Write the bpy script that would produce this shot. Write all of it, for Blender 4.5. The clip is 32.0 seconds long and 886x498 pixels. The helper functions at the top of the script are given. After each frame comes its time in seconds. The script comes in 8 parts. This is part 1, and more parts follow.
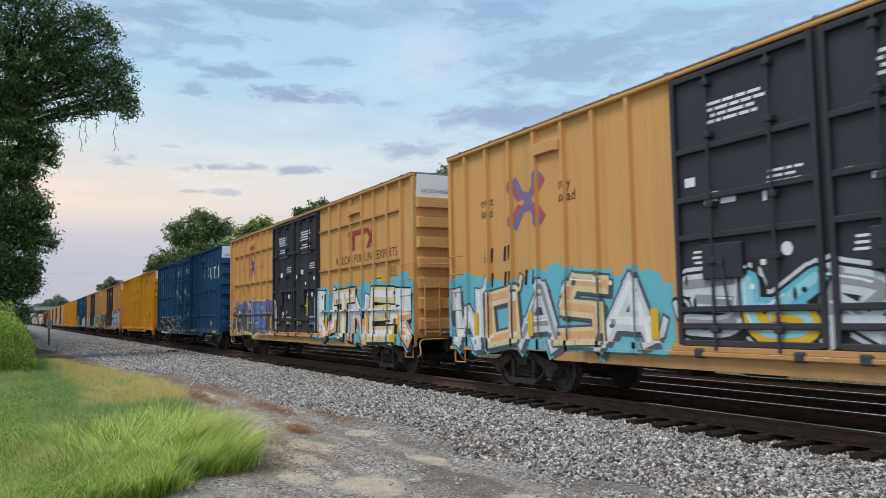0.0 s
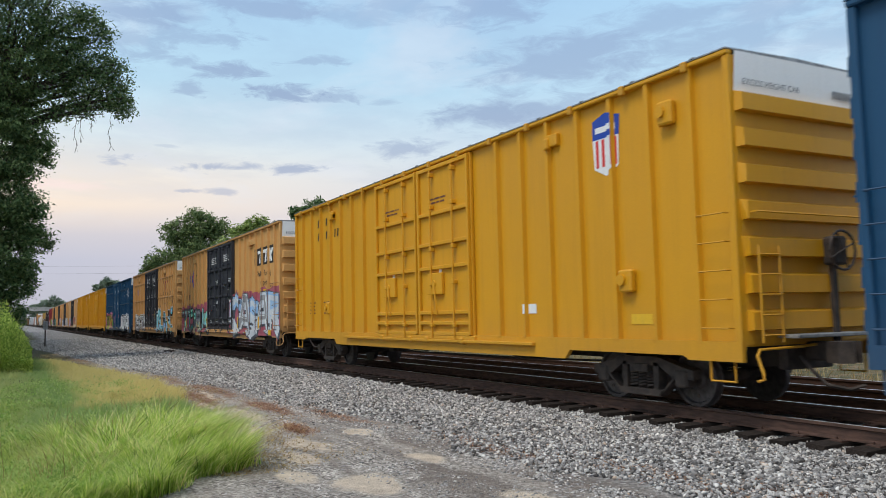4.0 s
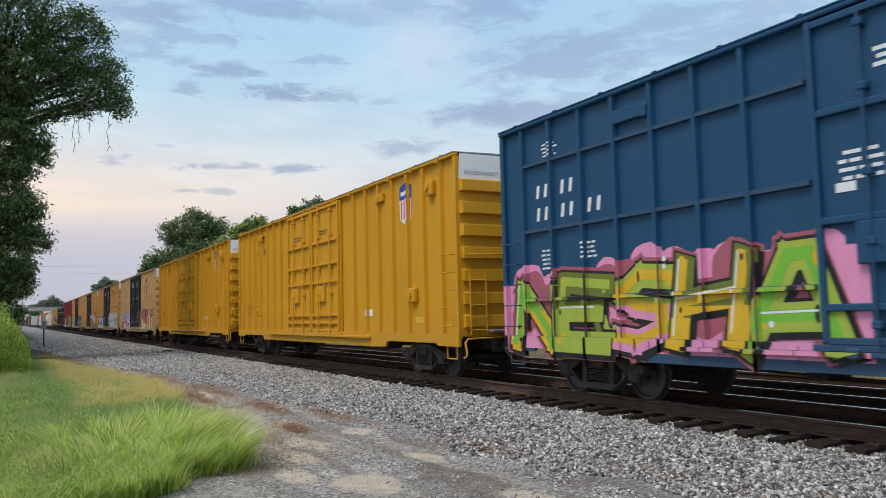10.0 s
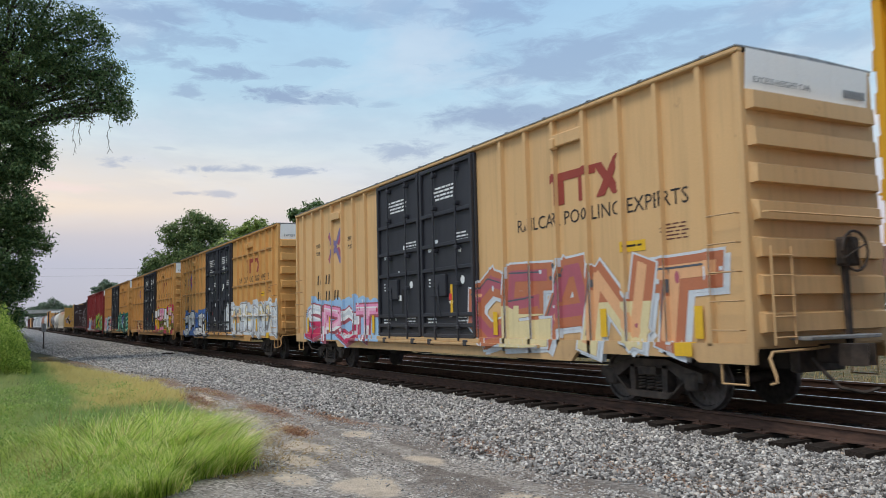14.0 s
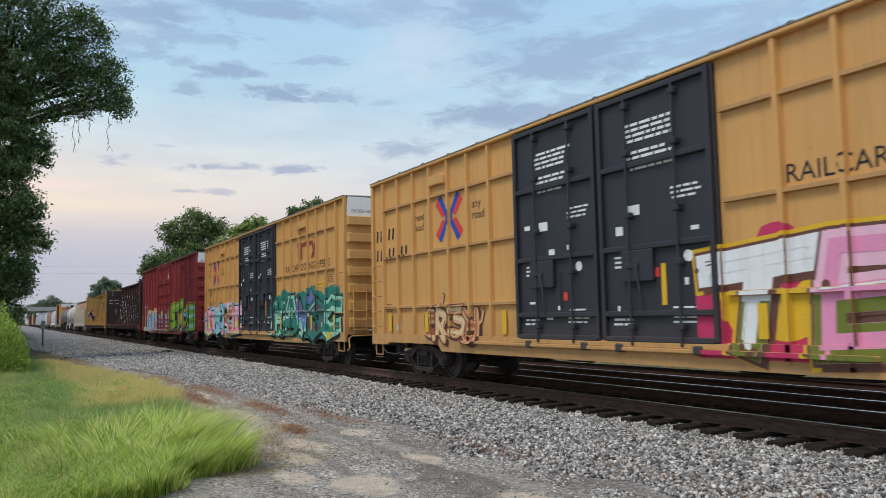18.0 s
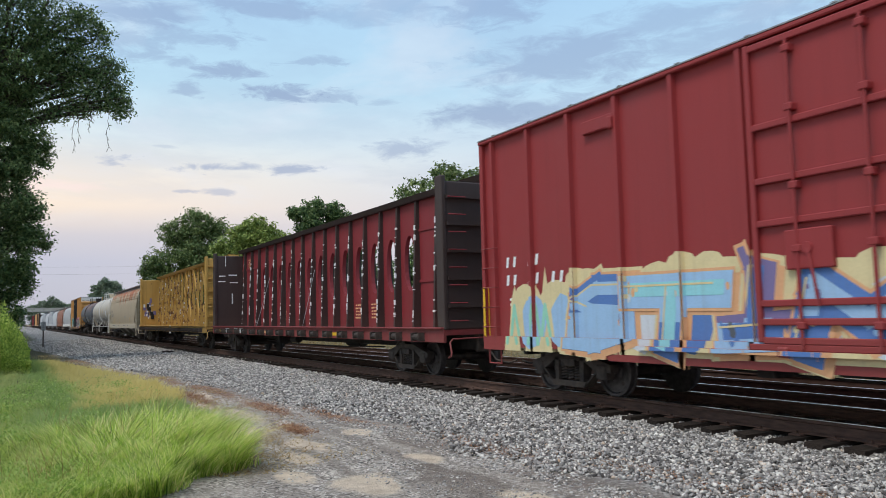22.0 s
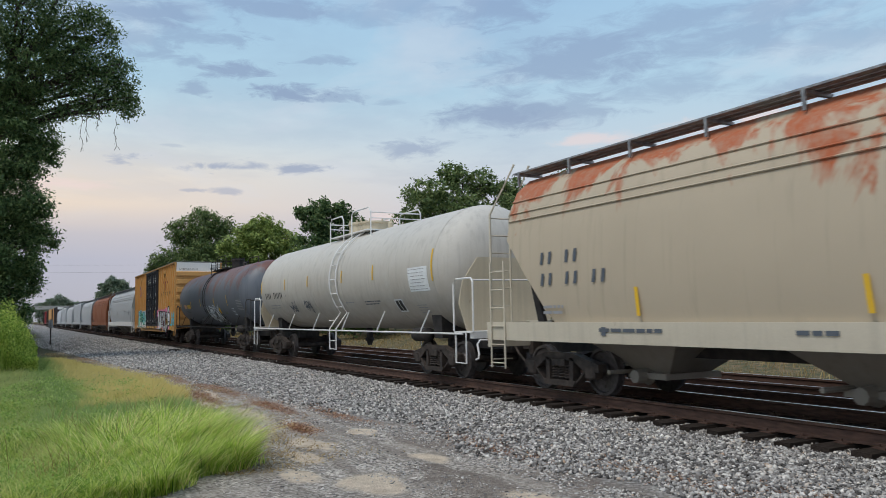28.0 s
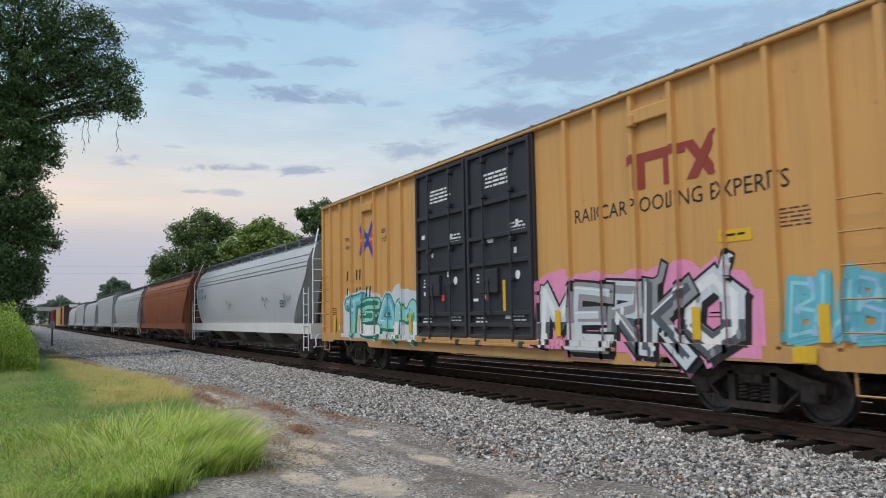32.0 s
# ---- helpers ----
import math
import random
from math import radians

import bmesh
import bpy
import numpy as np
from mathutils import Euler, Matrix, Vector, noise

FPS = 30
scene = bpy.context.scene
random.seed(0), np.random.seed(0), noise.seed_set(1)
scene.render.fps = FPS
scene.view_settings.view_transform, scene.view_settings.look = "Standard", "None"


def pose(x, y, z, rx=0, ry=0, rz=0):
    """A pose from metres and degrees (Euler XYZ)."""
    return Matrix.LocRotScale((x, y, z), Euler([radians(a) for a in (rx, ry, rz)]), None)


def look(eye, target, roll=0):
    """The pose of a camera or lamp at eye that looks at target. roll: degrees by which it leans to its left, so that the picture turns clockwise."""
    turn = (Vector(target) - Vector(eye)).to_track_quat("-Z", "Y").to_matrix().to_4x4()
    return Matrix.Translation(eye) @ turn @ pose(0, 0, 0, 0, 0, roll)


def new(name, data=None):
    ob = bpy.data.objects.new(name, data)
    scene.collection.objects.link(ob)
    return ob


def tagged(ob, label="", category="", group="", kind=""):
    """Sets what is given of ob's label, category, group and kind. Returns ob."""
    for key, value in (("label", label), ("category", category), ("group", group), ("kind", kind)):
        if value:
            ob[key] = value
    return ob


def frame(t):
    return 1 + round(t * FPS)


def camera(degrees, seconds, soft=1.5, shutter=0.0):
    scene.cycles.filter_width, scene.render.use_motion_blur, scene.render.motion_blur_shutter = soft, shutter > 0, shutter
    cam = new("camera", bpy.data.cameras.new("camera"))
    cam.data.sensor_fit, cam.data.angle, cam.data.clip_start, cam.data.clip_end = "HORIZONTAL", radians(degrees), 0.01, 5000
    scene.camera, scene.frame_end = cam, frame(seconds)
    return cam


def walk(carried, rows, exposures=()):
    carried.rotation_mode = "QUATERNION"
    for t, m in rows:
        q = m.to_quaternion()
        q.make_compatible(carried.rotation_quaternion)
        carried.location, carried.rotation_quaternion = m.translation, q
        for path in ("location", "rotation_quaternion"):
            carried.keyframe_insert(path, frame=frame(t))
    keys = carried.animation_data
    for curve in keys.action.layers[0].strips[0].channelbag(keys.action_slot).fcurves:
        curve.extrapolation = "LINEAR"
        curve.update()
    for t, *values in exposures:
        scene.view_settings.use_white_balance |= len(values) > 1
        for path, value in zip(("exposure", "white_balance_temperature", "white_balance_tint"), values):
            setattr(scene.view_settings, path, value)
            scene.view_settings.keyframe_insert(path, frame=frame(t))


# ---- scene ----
# The camera stands at the edge of a gravel lot and is held by hand: it only turns a little.
TURNS = [
    (0, 94.825, 0.928, 61.754), (0.5, 94.799, 0.972, 61.731), (1, 94.773, 1.024, 61.685), (1.5, 94.749, 1.067, 61.626), (2, 94.711, 1.119, 61.567),
    (2.5, 94.678, 1.178, 61.533), (3, 94.668, 1.223, 61.526), (3.5, 94.674, 1.240, 61.526), (5.5, 94.738, 1.463, 61.526), (6, 94.757, 1.433, 61.531),
    (6.5, 94.789, 1.380, 61.539), (7, 94.815, 1.342, 61.544), (7.5, 94.818, 1.326, 61.544), (8, 94.799, 1.322, 61.539), (8.5, 94.759, 1.341, 61.531),
    (9, 94.708, 1.363, 61.512), (9.5, 94.665, 1.379, 61.479), (10, 94.640, 1.402, 61.443), (10.5, 94.637, 1.425, 61.417), (11, 94.647, 1.442, 61.407),
    (11.5, 94.668, 1.439, 61.413), (12, 94.705, 1.424, 61.420), (12.5, 94.751, 1.415, 61.418), (13, 94.796, 1.394, 61.420), (13.5, 94.828, 1.361, 61.431),
    (14, 94.847, 1.331, 61.444), (14.5, 94.859, 1.305, 61.451), (16.5, 94.873, 1.214, 61.452), (17, 94.836, 1.212, 61.448), (17.5, 94.780, 1.202, 61.430),
    (18, 94.734, 1.177, 61.392), (18.5, 94.703, 1.170, 61.352), (19, 94.691, 1.189, 61.329), (19.5, 94.689, 1.228, 61.328), (20, 94.692, 1.278, 61.341),
    (20.5, 94.702, 1.308, 61.350), (21, 94.715, 1.331, 61.357), (21.5, 94.716, 1.364, 61.378), (22, 94.692, 1.398, 61.415), (22.5, 94.636, 1.425, 61.463),
    (23, 94.574, 1.420, 61.524), (23.5, 94.536, 1.371, 61.580), (24, 94.524, 1.303, 61.623), (24.5, 94.521, 1.242, 61.673), (25, 94.514, 1.176, 61.729),
    (25.5, 94.511, 1.121, 61.761), (27.5, 94.677, 1.069, 61.818), (28, 94.708, 1.060, 61.839), (28.5, 94.741, 1.050, 61.866), (29, 94.745, 1.036, 61.883),
    (29.5, 94.725, 1.028, 61.887), (30, 94.703, 1.041, 61.880), (30.5, 94.694, 1.047, 61.870), (31, 94.710, 1.039, 61.876), (31.5, 94.765, 1.018, 61.906),
    (32, 94.821, 0.998, 61.935),
]
EYE = (0.0, 0.0, 1.75)
cam = camera(58.5, 32.0, soft=0.5, shutter=0.12)
walk(cam, [(t, pose(*EYE, rx, ry, rz)) for t, rx, ry, rz in TURNS], exposures=[(0.0, 0.06), (3.0, 0.1), (10.0, 0.07), (12.0, 0.02), (20.0, 0.05), (22.5, 0.13), (24.0, 0.07), (26.0, -0.05), (28.0, -0.12), (30.0, -0.12), (32.0, -0.04)])


def rgb(r, g, b):
    """Linear colour from 0..255 display values."""
    return tuple(((c / 255 + 0.055) / 1.055) ** 2.4 if c > 10 else c / 3294.6 for c in (r, g, b)) + (1.0,)


# ---- world and light: an even evening sky with thin streaked clouds ----
class Nodes:
    def __init__(self, tree):
        self.t = tree
        tree.nodes.clear()

    def add(self, kind, **kw):
        n = self.t.nodes.new("ShaderNode" + kind)
        ins = kw.pop("ins", {})
        for k, v in kw.items():
            setattr(n, k, v)
        for k, v in ins.items():
            if isinstance(v, bpy.types.NodeSocket):
                self.t.links.new(v, n.inputs[k])
            else:
                n.inputs[k].default_value = v
        return n

    def math(self, op, a, b=0.0, c=0.0, clamp=False):
        return self.add("Math", operation=op, use_clamp=clamp, ins={0: a, 1: b, 2: c}).outputs[0]

    def mix(self, fac, a, b, mode="MIX"):
        return self.add("Mix", data_type="RGBA", blend_type=mode, ins={0: fac, 6: a, 7: b}).outputs[2]

    def noise(self, vec, scale, detail=4.0, rough=0.55, dist=0.0):
        return self.add("TexNoise", ins={"Vector": vec, "Scale": scale, "Detail": detail, "Roughness": rough, "Distortion": dist}).outputs["Fac"]

    def ramp(self, fac, stops, interpolation="LINEAR"):
        n = self.add("ValToRGB", ins={0: fac})
        r = n.color_ramp
        r.interpolation = interpolation
        while len(r.elements) < len(stops):
            r.elements.new(0.5)
        for e, (p, c) in zip(r.elements, stops):
            e.position, e.color = p, (c if isinstance(c, tuple) else (c, c, c, 1.0))
        return n.outputs[0]

    def scaled(self, vec, sx, sy, sz):
        return self.add("Mapping", ins={"Vector": vec, "Scale": (sx, sy, sz)}).outputs[0]


STREAKS = [(0.914, 0.307, 0.158, 0.04, 0.75),
           (0.985, 0.246, 0.12, 0.026, 0.8),
           (0.71, 0.316, 0.149, 0.03, 0.6),
           (0.633, 0.249, 0.085, 0.017, 0.55),
           (1.175, 0.372, 0.19, 0.017, 0.55),
           (0.791, 0.267, 0.104, 0.02, 0.5),
           (0.589, 0.298, 0.087, 0.024, 0.5),
           (1.47, 0.325, 0.06, 0.02, 0.6), (1.42, 0.31, 0.06, 0.016, 0.6), (1.5, 0.37, 0.05, 0.02, 0.6), (1.31, 0.186, 0.03, 0.007, 0.7), (1.22, 0.272, 0.05, 0.01, 0.7),
           (1.438, 0.356, 0.113, 0.021, 0.8),
           (1.283, 0.374, 0.144, 0.015, 0.75),
           (1.379, 0.337, 0.075, 0.014, 0.6),
           (1.124, 0.38, 0.088, 0.022, 0.6),
           (1.385, 0.276, 0.028, 0.01, 0.7),
           (1.266, 0.276, 0.067, 0.012, 0.95),
           (1.325, 0.3, 0.059, 0.013, 0.85),
           (1.226, 0.314, 0.039, 0.007, 0.6),
           (1.493, 0.299, 0.037, 0.012, 0.45),
           (1.469, 0.188, 0.032, 0.008, 0.7),
           (1.352, 0.184, 0.065, 0.007, 0.8),
           (1.267, 0.183, 0.041, 0.008, 0.85),
           (1.385, 0.155, 0.016, 0.003, 0.6),
           (1.346, 0.155, 0.019, 0.005, 0.6),
           (1.411, 0.207, 0.017, 0.003, 0.4),
           (1.01, 0.249, 0.093, 0.023, 0.9),
           (1.128, 0.208, 0.054, 0.015, 0.7),
           (1.141, 0.266, 0.025, 0.006, 0.5),
           (0.902, 0.254, 0.077, 0.018, 0.6),
           (0.885, 0.323, 0.117, 0.028, 0.75),
           (1.006, 0.374, 0.094, 0.03, 0.75),
           (0.78, 0.343, 0.11, 0.025, 0.6),
           (0.669, 0.34, 0.107, 0.024, 0.6)]
PUFFS = [(0.683, 0.219, 0.04, 0.014, 0.75), (0.631, 0.218, 0.04, 0.01, 0.5), (0.886, 0.212, 0.05, 0.01, 0.6), (0.763, 0.218, 0.05, 0.01, 0.45), (1.138, 0.123, 0.04, 0.008, 0.6), (1.53, 0.157, 0.05, 0.008, 0.6), (0.585, 0.209, 0.05, 0.012, 0.55)]
SUN_UP, SUN_TURN = radians(58), radians(162)
world = bpy.data.worlds.new("evening_sky")
scene.world = world
world.use_nodes = True
n = Nodes(world.node_tree)
way = n.add("TexCoord").outputs["Generated"]
xyz = n.add("SeparateXYZ", ins={0: way})
up = n.math("MAXIMUM", xyz.outputs[2], 0.0)
side = n.math("MULTIPLY", n.math("SUBTRACT", xyz.outputs[1], 0.05), 2.0, clamp=True)
warm = n.ramp(up, [(0.0, rgb(178, 178, 192)), (0.07, rgb(184, 184, 200)), (0.10, rgb(200, 194, 200)), (0.135, rgb(240, 221, 202)), (0.17, rgb(240, 227, 211)), (0.215, rgb(216, 226, 228)), (0.28, rgb(182, 214, 231)), (0.40, rgb(166, 204, 232)), (1.0, rgb(168, 182, 204))])
cool = n.ramp(up, [(0.0, rgb(196, 190, 200)), (0.10, rgb(204, 196, 204)), (0.18, rgb(204, 214, 222)), (0.27, rgb(182, 213, 232)), (0.38, rgb(166, 204, 233)), (1.0, rgb(168, 182, 204))])
base = n.mix(side, warm, cool)
flat = n.math("ADD", up, 0.05)
cv = n.add("CombineXYZ", ins={0: n.math("DIVIDE", xyz.outputs[0], flat), 1: n.math("DIVIDE", xyz.outputs[1], flat), 2: 0.0}).outputs[0]
c1 = n.noise(n.scaled(cv, 0.85, 1.0, 1), 0.62, 6.0, 0.55, 0.25)
c2 = n.noise(n.scaled(cv, 1.0, 1.0, 1), 2.1, 5.0, 0.6, 0.2)
cloud = n.math("ADD", n.math("MULTIPLY", c1, 0.72), n.math("MULTIPLY", c2, 0.28))
cover = n.ramp(cloud, [(0.475, 0.0), (0.60, 1.0)], "EASE")
cover = n.math("MULTIPLY", cover, n.ramp(up, [(0.10, 0.0), (0.19, 0.9), (0.45, 0.9), (1.0, 0.5)]))
# the streaks of grey cloud that stand over the railway: bearing, height, half width, half height
bearing = n.math("ARCTAN2", n.math("MULTIPLY", xyz.outputs[0], -1.0), xyz.outputs[1])
height = n.math("ARCSINE", xyz.outputs[2])
fray_at = n.add("CombineXYZ", ins={0: n.math("MULTIPLY", bearing, 20.0), 1: n.math("MULTIPLY", height, 62.0), 2: 0.0}).outputs[0]
fray = n.math("MULTIPLY", n.math("SUBTRACT", n.noise(fray_at, 1.0, 7.0, 0.66, 0.6), 0.5), 4.2)
streak = None
for cb, ch, wb, wh, k in STREAKS:
    a = n.math("DIVIDE", n.math("SUBTRACT", bearing, cb), wb)
    c = n.math("DIVIDE", n.math("SUBTRACT", height, ch), wh)
    r = n.math("ADD", n.math("SQRT", n.math("ADD", n.math("MULTIPLY", a, a), n.math("MULTIPLY", c, c))), n.math("MULTIPLY", fray, 0.55 if wb > 0.08 else 0.85))
    one = n.ramp(n.math("MULTIPLY", r, 0.8), [(0.15, k), (0.95, 0.0)], "EASE")
    streak = one if streak is None else n.math("MAXIMUM", streak, one)
cover = n.math("MAXIMUM", n.math("MULTIPLY", cover, n.ramp(up, [(0.36, 0.25), (0.5, 1.0)])), streak)
grey = n.ramp(up, [(0.1, rgb(156, 162, 186)), (0.25, rgb(142, 160, 190)), (0.5, rgb(136, 160, 200))])
tint = n.mix(n.math("MULTIPLY", cover, 0.9), base, grey)
wisp = n.ramp(n.noise(n.scaled(cv, 0.8, 1.1, 1), 1.3, 5.0, 0.55, 0.3), [(0.52, 0.0), (0.66, 0.4)])
tint = n.mix(n.math("MULTIPLY", n.math("MULTIPLY", wisp, n.math("SUBTRACT", 1.0, cover)), n.ramp(up, [(0.1, 0.0), (0.2, 1.0)])), tint, rgb(218, 222, 232))
# pale pink puffs over the far side of the railway
puff = None
for cb, ch, wb, wh, k in PUFFS:
    a = n.math("DIVIDE", n.math("SUBTRACT", bearing, cb), wb)
    c = n.math("DIVIDE", n.math("SUBTRACT", height, ch), wh)
    r = n.math("ADD", n.math("SQRT", n.math("ADD", n.math("MULTIPLY", a, a), n.math("MULTIPLY", c, c))), n.math("MULTIPLY", fray, 0.6))
    one = n.ramp(n.math("MULTIPLY", r, 0.8), [(0.15, k), (0.95, 0.0)], "EASE")
    puff = one if puff is None else n.math("MAXIMUM", puff, one)
tint = n.mix(puff, tint, rgb(244, 220, 214))
air = n.add("TexSky", sky_type="NISHITA", sun_disc=False, sun_elevation=SUN_UP, sun_rotation=SUN_TURN).outputs[0]
sky = n.add("Background", ins={0: tint, 1: 1.0})
glow = n.add("Background", ins={0: air, 1: 0.012})
n.add("OutputWorld", ins={0: n.add("AddShader", ins={0: sky.outputs[0], 1: glow.outputs[0]}).outputs[0]})

lamp = bpy.data.lights.new("sun", "SUN")
lamp.energy, lamp.angle, lamp.color = 2.1, radians(22), (1.0, 0.93, 0.83)
sun = new("sun", lamp)
sun.matrix_world = look((0, 0, 50), (-5, 15, 24))


# ---- materials ----
def material(name, make, rough=0.6, metal=0.0, bump=None, spec=0.5):
    m = bpy.data.materials.new(name)
    m.use_nodes = True
    q = Nodes(m.node_tree)
    obj = q.add("TexCoord").outputs["Object"]
    b = q.add("BsdfPrincipled", ins={"Roughness": rough, "Metallic": metal, "Specular IOR Level": spec})
    made = make(q, obj)
    colour, rest = made if isinstance(made, tuple) and len(made) == 2 and not isinstance(made[0], float) else (made, {})
    if isinstance(colour, bpy.types.NodeSocket):
        q.t.links.new(colour, b.inputs["Base Color"])
    else:
        b.inputs["Base Color"].default_value = colour
    for k, v in rest.items():
        q.t.links.new(v, b.inputs[k])
    if bump:
        scale, strength, dist = bump
        bn = q.add("Bump", ins={"Strength": strength, "Distance": dist, "Height": q.noise(obj, scale, 5.0, 0.6)})
        q.t.links.new(bn.outputs[0], b.inputs["Normal"])
    q.add("OutputMaterial", ins={0: b.outputs[0]})
    return m


def lighter(c, k):
    return tuple(min(1.0, v * k) for v in c[:3]) + (1.0,)


def paint(name, c, fade=0.25, dirt=0.45, rust=0.12, rough=0.55, dust=(0.16, 0.12, 0.09, 1), low=1.6):
    """Weathered vehicle paint: faded patches, streaks that run down, rust spots and road dust towards the wheels' spray."""
    def make(q, o):
        big = q.noise(o, 0.55, 3.0)
        col = q.mix(q.ramp(big, [(0.35, 0.0), (0.7, fade)]), c, lighter(c, 1.35))
        streak = q.noise(q.scaled(o, 7.0, 7.0, 0.35), 1.0, 4.0, 0.6)
        col = q.mix(q.ramp(streak, [(0.5, 0.0), (0.75, dirt * 0.6)]), col, lighter(c, 0.55))
        z = q.add("SeparateXYZ", ins={0: o}).outputs[2]
        spray = q.math("MULTIPLY", q.ramp(q.math("DIVIDE", z, low), [(0.45, dirt), (1.0, 0.0)]), q.noise(o, 2.5, 4.0))
        col = q.mix(spray, col, dust)
        spots = q.ramp(q.noise(q.scaled(o, 1, 1, 0.6), 3.4, 6.0, 0.7), [(0.66, 0.0), (0.74, min(1.0, rust * 3))])
        col = q.mix(spots, col, (0.12, 0.045, 0.02, 1))
        grit = q.noise(o, 38.0, 3.0)
        col = q.mix(q.ramp(grit, [(0.3, 0.14), (0.7, 0.0)]), col, lighter(c, 0.5))
        return col, {"Roughness": q.ramp(big, [(0.3, rough - 0.08), (0.7, rough + 0.14)])}
    return material(name, make, rough, bump=(1.3, 0.25, 0.02))


YELLOW = paint("boxcar_yellow", rgb(206, 156, 92), dirt=0.62, rust=0.16)
YELLOW_PALE = paint("boxcar_pale_yellow", rgb(210, 172, 122), dirt=0.65, rust=0.16)
YELLOW_WORN = paint("boxcar_worn_yellow", rgb(198, 152, 94), fade=0.35, dirt=0.6, rust=0.2)
ARMOUR = paint("armour_yellow", rgb(208, 150, 14), dirt=0.3, rust=0.05)
NAVY = paint("boxcar_blue", rgb(14, 70, 106), fade=0.12, dirt=0.3, rust=0.06)
OXIDE = paint("oxide_red", rgb(142, 48, 50), dirt=0.35, rust=0.06)
MAROON = paint("maroon_red", rgb(128, 42, 48), dirt=0.55, rust=0.2)
BEAM_YELLOW = paint("beam_yellow", rgb(190, 150, 78), fade=0.3, dirt=0.7, rust=0.3)
BEAM_RUST = material("beam_rust", lambda q, o: q.ramp(q.noise(o, 3.0, 6.0, 0.7), [(0.24, rgb(56, 36, 32)), (0.38, rgb(100, 66, 48)), (0.47, rgb(184, 146, 78))]), 0.8)
BLACK = paint("door_black", rgb(44, 46, 54), fade=0.3, dirt=0.4, rust=0.03)
TAN = paint("hopper_tan", rgb(196, 184, 160), fade=0.3, dirt=0.5, rust=0.3)
HOPPER_GREY = paint("hopper_grey", rgb(178, 182, 187), dirt=0.35, rust=0.06)
HOPPER_BROWN = paint("hopper_brown", rgb(142, 84, 54), dirt=0.4, rust=0.2)
TANK_WHITE = paint("tank_white", rgb(196, 193, 186), fade=0.15, dirt=0.75, rust=0.03, low=3.6, dust=(0.30, 0.24, 0.17, 1))
TANK_GREY = paint("tank_grey", rgb(104, 106, 112), fade=0.3, dirt=0.5, rust=0.1)
WHITE = paint("white_paint", rgb(226, 226, 224), dirt=0.25, rust=0.03)
CAP_WHITE = paint("end_cap_white", rgb(248, 248, 246), fade=0.0, dirt=0.12, rust=0.02)
DARK_CAR = paint("dark_car_paint", rgb(62, 50, 48), dirt=0.5, rust=0.2)
GALV = material("galvanised_steel", lambda q, o: q.ramp(q.noise(o, 9, 4), [(0.3, rgb(120, 122, 126)), (0.7, rgb(170, 172, 174))]), 0.5, 0.5)
IRON = material("truck_iron", lambda q, o: q.ramp(q.noise(o, 7, 5), [(0.3, (0.016, 0.013, 0.012, 1)), (0.72, (0.075, 0.056, 0.046, 1))]), 0.75, bump=(20, 0.4, 0.01))
TREAD = material("wheel_steel", lambda q, o: q.ramp(q.noise(o, 12, 3), [(0.3, (0.05, 0.045, 0.045, 1)), (0.7, (0.11, 0.1, 0.1, 1))]), 0.5, 0.5)
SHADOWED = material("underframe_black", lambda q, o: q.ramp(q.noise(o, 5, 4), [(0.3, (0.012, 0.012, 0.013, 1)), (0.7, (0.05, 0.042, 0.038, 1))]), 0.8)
RAIL_RUST = material("rail_rust", lambda q, o: q.ramp(q.noise(q.scaled(o, 1.5, 8, 8), 3, 5), [(0.3, (0.045, 0.024, 0.018, 1)), (0.7, (0.11, 0.06, 0.043, 1))]), 0.85, bump=(30, 0.3, 0.004))
RAIL_HEAD = material("rail_head", lambda q, o: q.ramp(q.noise(q.scaled(o, 0.4, 6, 6), 4, 3), [(0.3, (0.86, 0.86, 0.87, 1)), (0.7, (0.96, 0.96, 0.96, 1))]), 0.3, 1.0)
TIE_WOOD = material("tie_wood", lambda q, o: q.ramp(q.noise(q.scaled(o, 9, 1, 9), 3, 5, 0.65), [(0.25, (0.008, 0.007, 0.006, 1)), (0.75, (0.048, 0.036, 0.03, 1))]), 0.95, bump=(25, 0.6, 0.01), spec=0.2)
DOT_YELLOW = material("reflector_yellow", lambda q, o: q.ramp(q.noise(o, 6, 3), [(0.3, rgb(226, 158, 12)), (0.7, rgb(240, 178, 30))]), 0.5)


def ink(name, r, g, b, wear=0.16):
    c = rgb(r, g, b)

    def make(q, o):
        col = q.mix(q.ramp(q.noise(o, 4.0, 6.0, 0.65), [(0.42, 0.0), (0.72, wear)]), c, lighter(c, 0.5))
        col = q.mix(q.ramp(q.noise(q.scaled(o, 9.0, 9.0, 0.5), 1.0, 5.0, 0.65), [(0.5, 0.0), (0.78, wear * 1.2)]), col, rgb(120, 104, 84))
        return q.mix(q.ramp(q.noise(o, 30.0, 3.0), [(0.3, 0.2), (0.6, 0.0)]), col, lighter(c, 0.6))
    return material(name, make, 0.6)


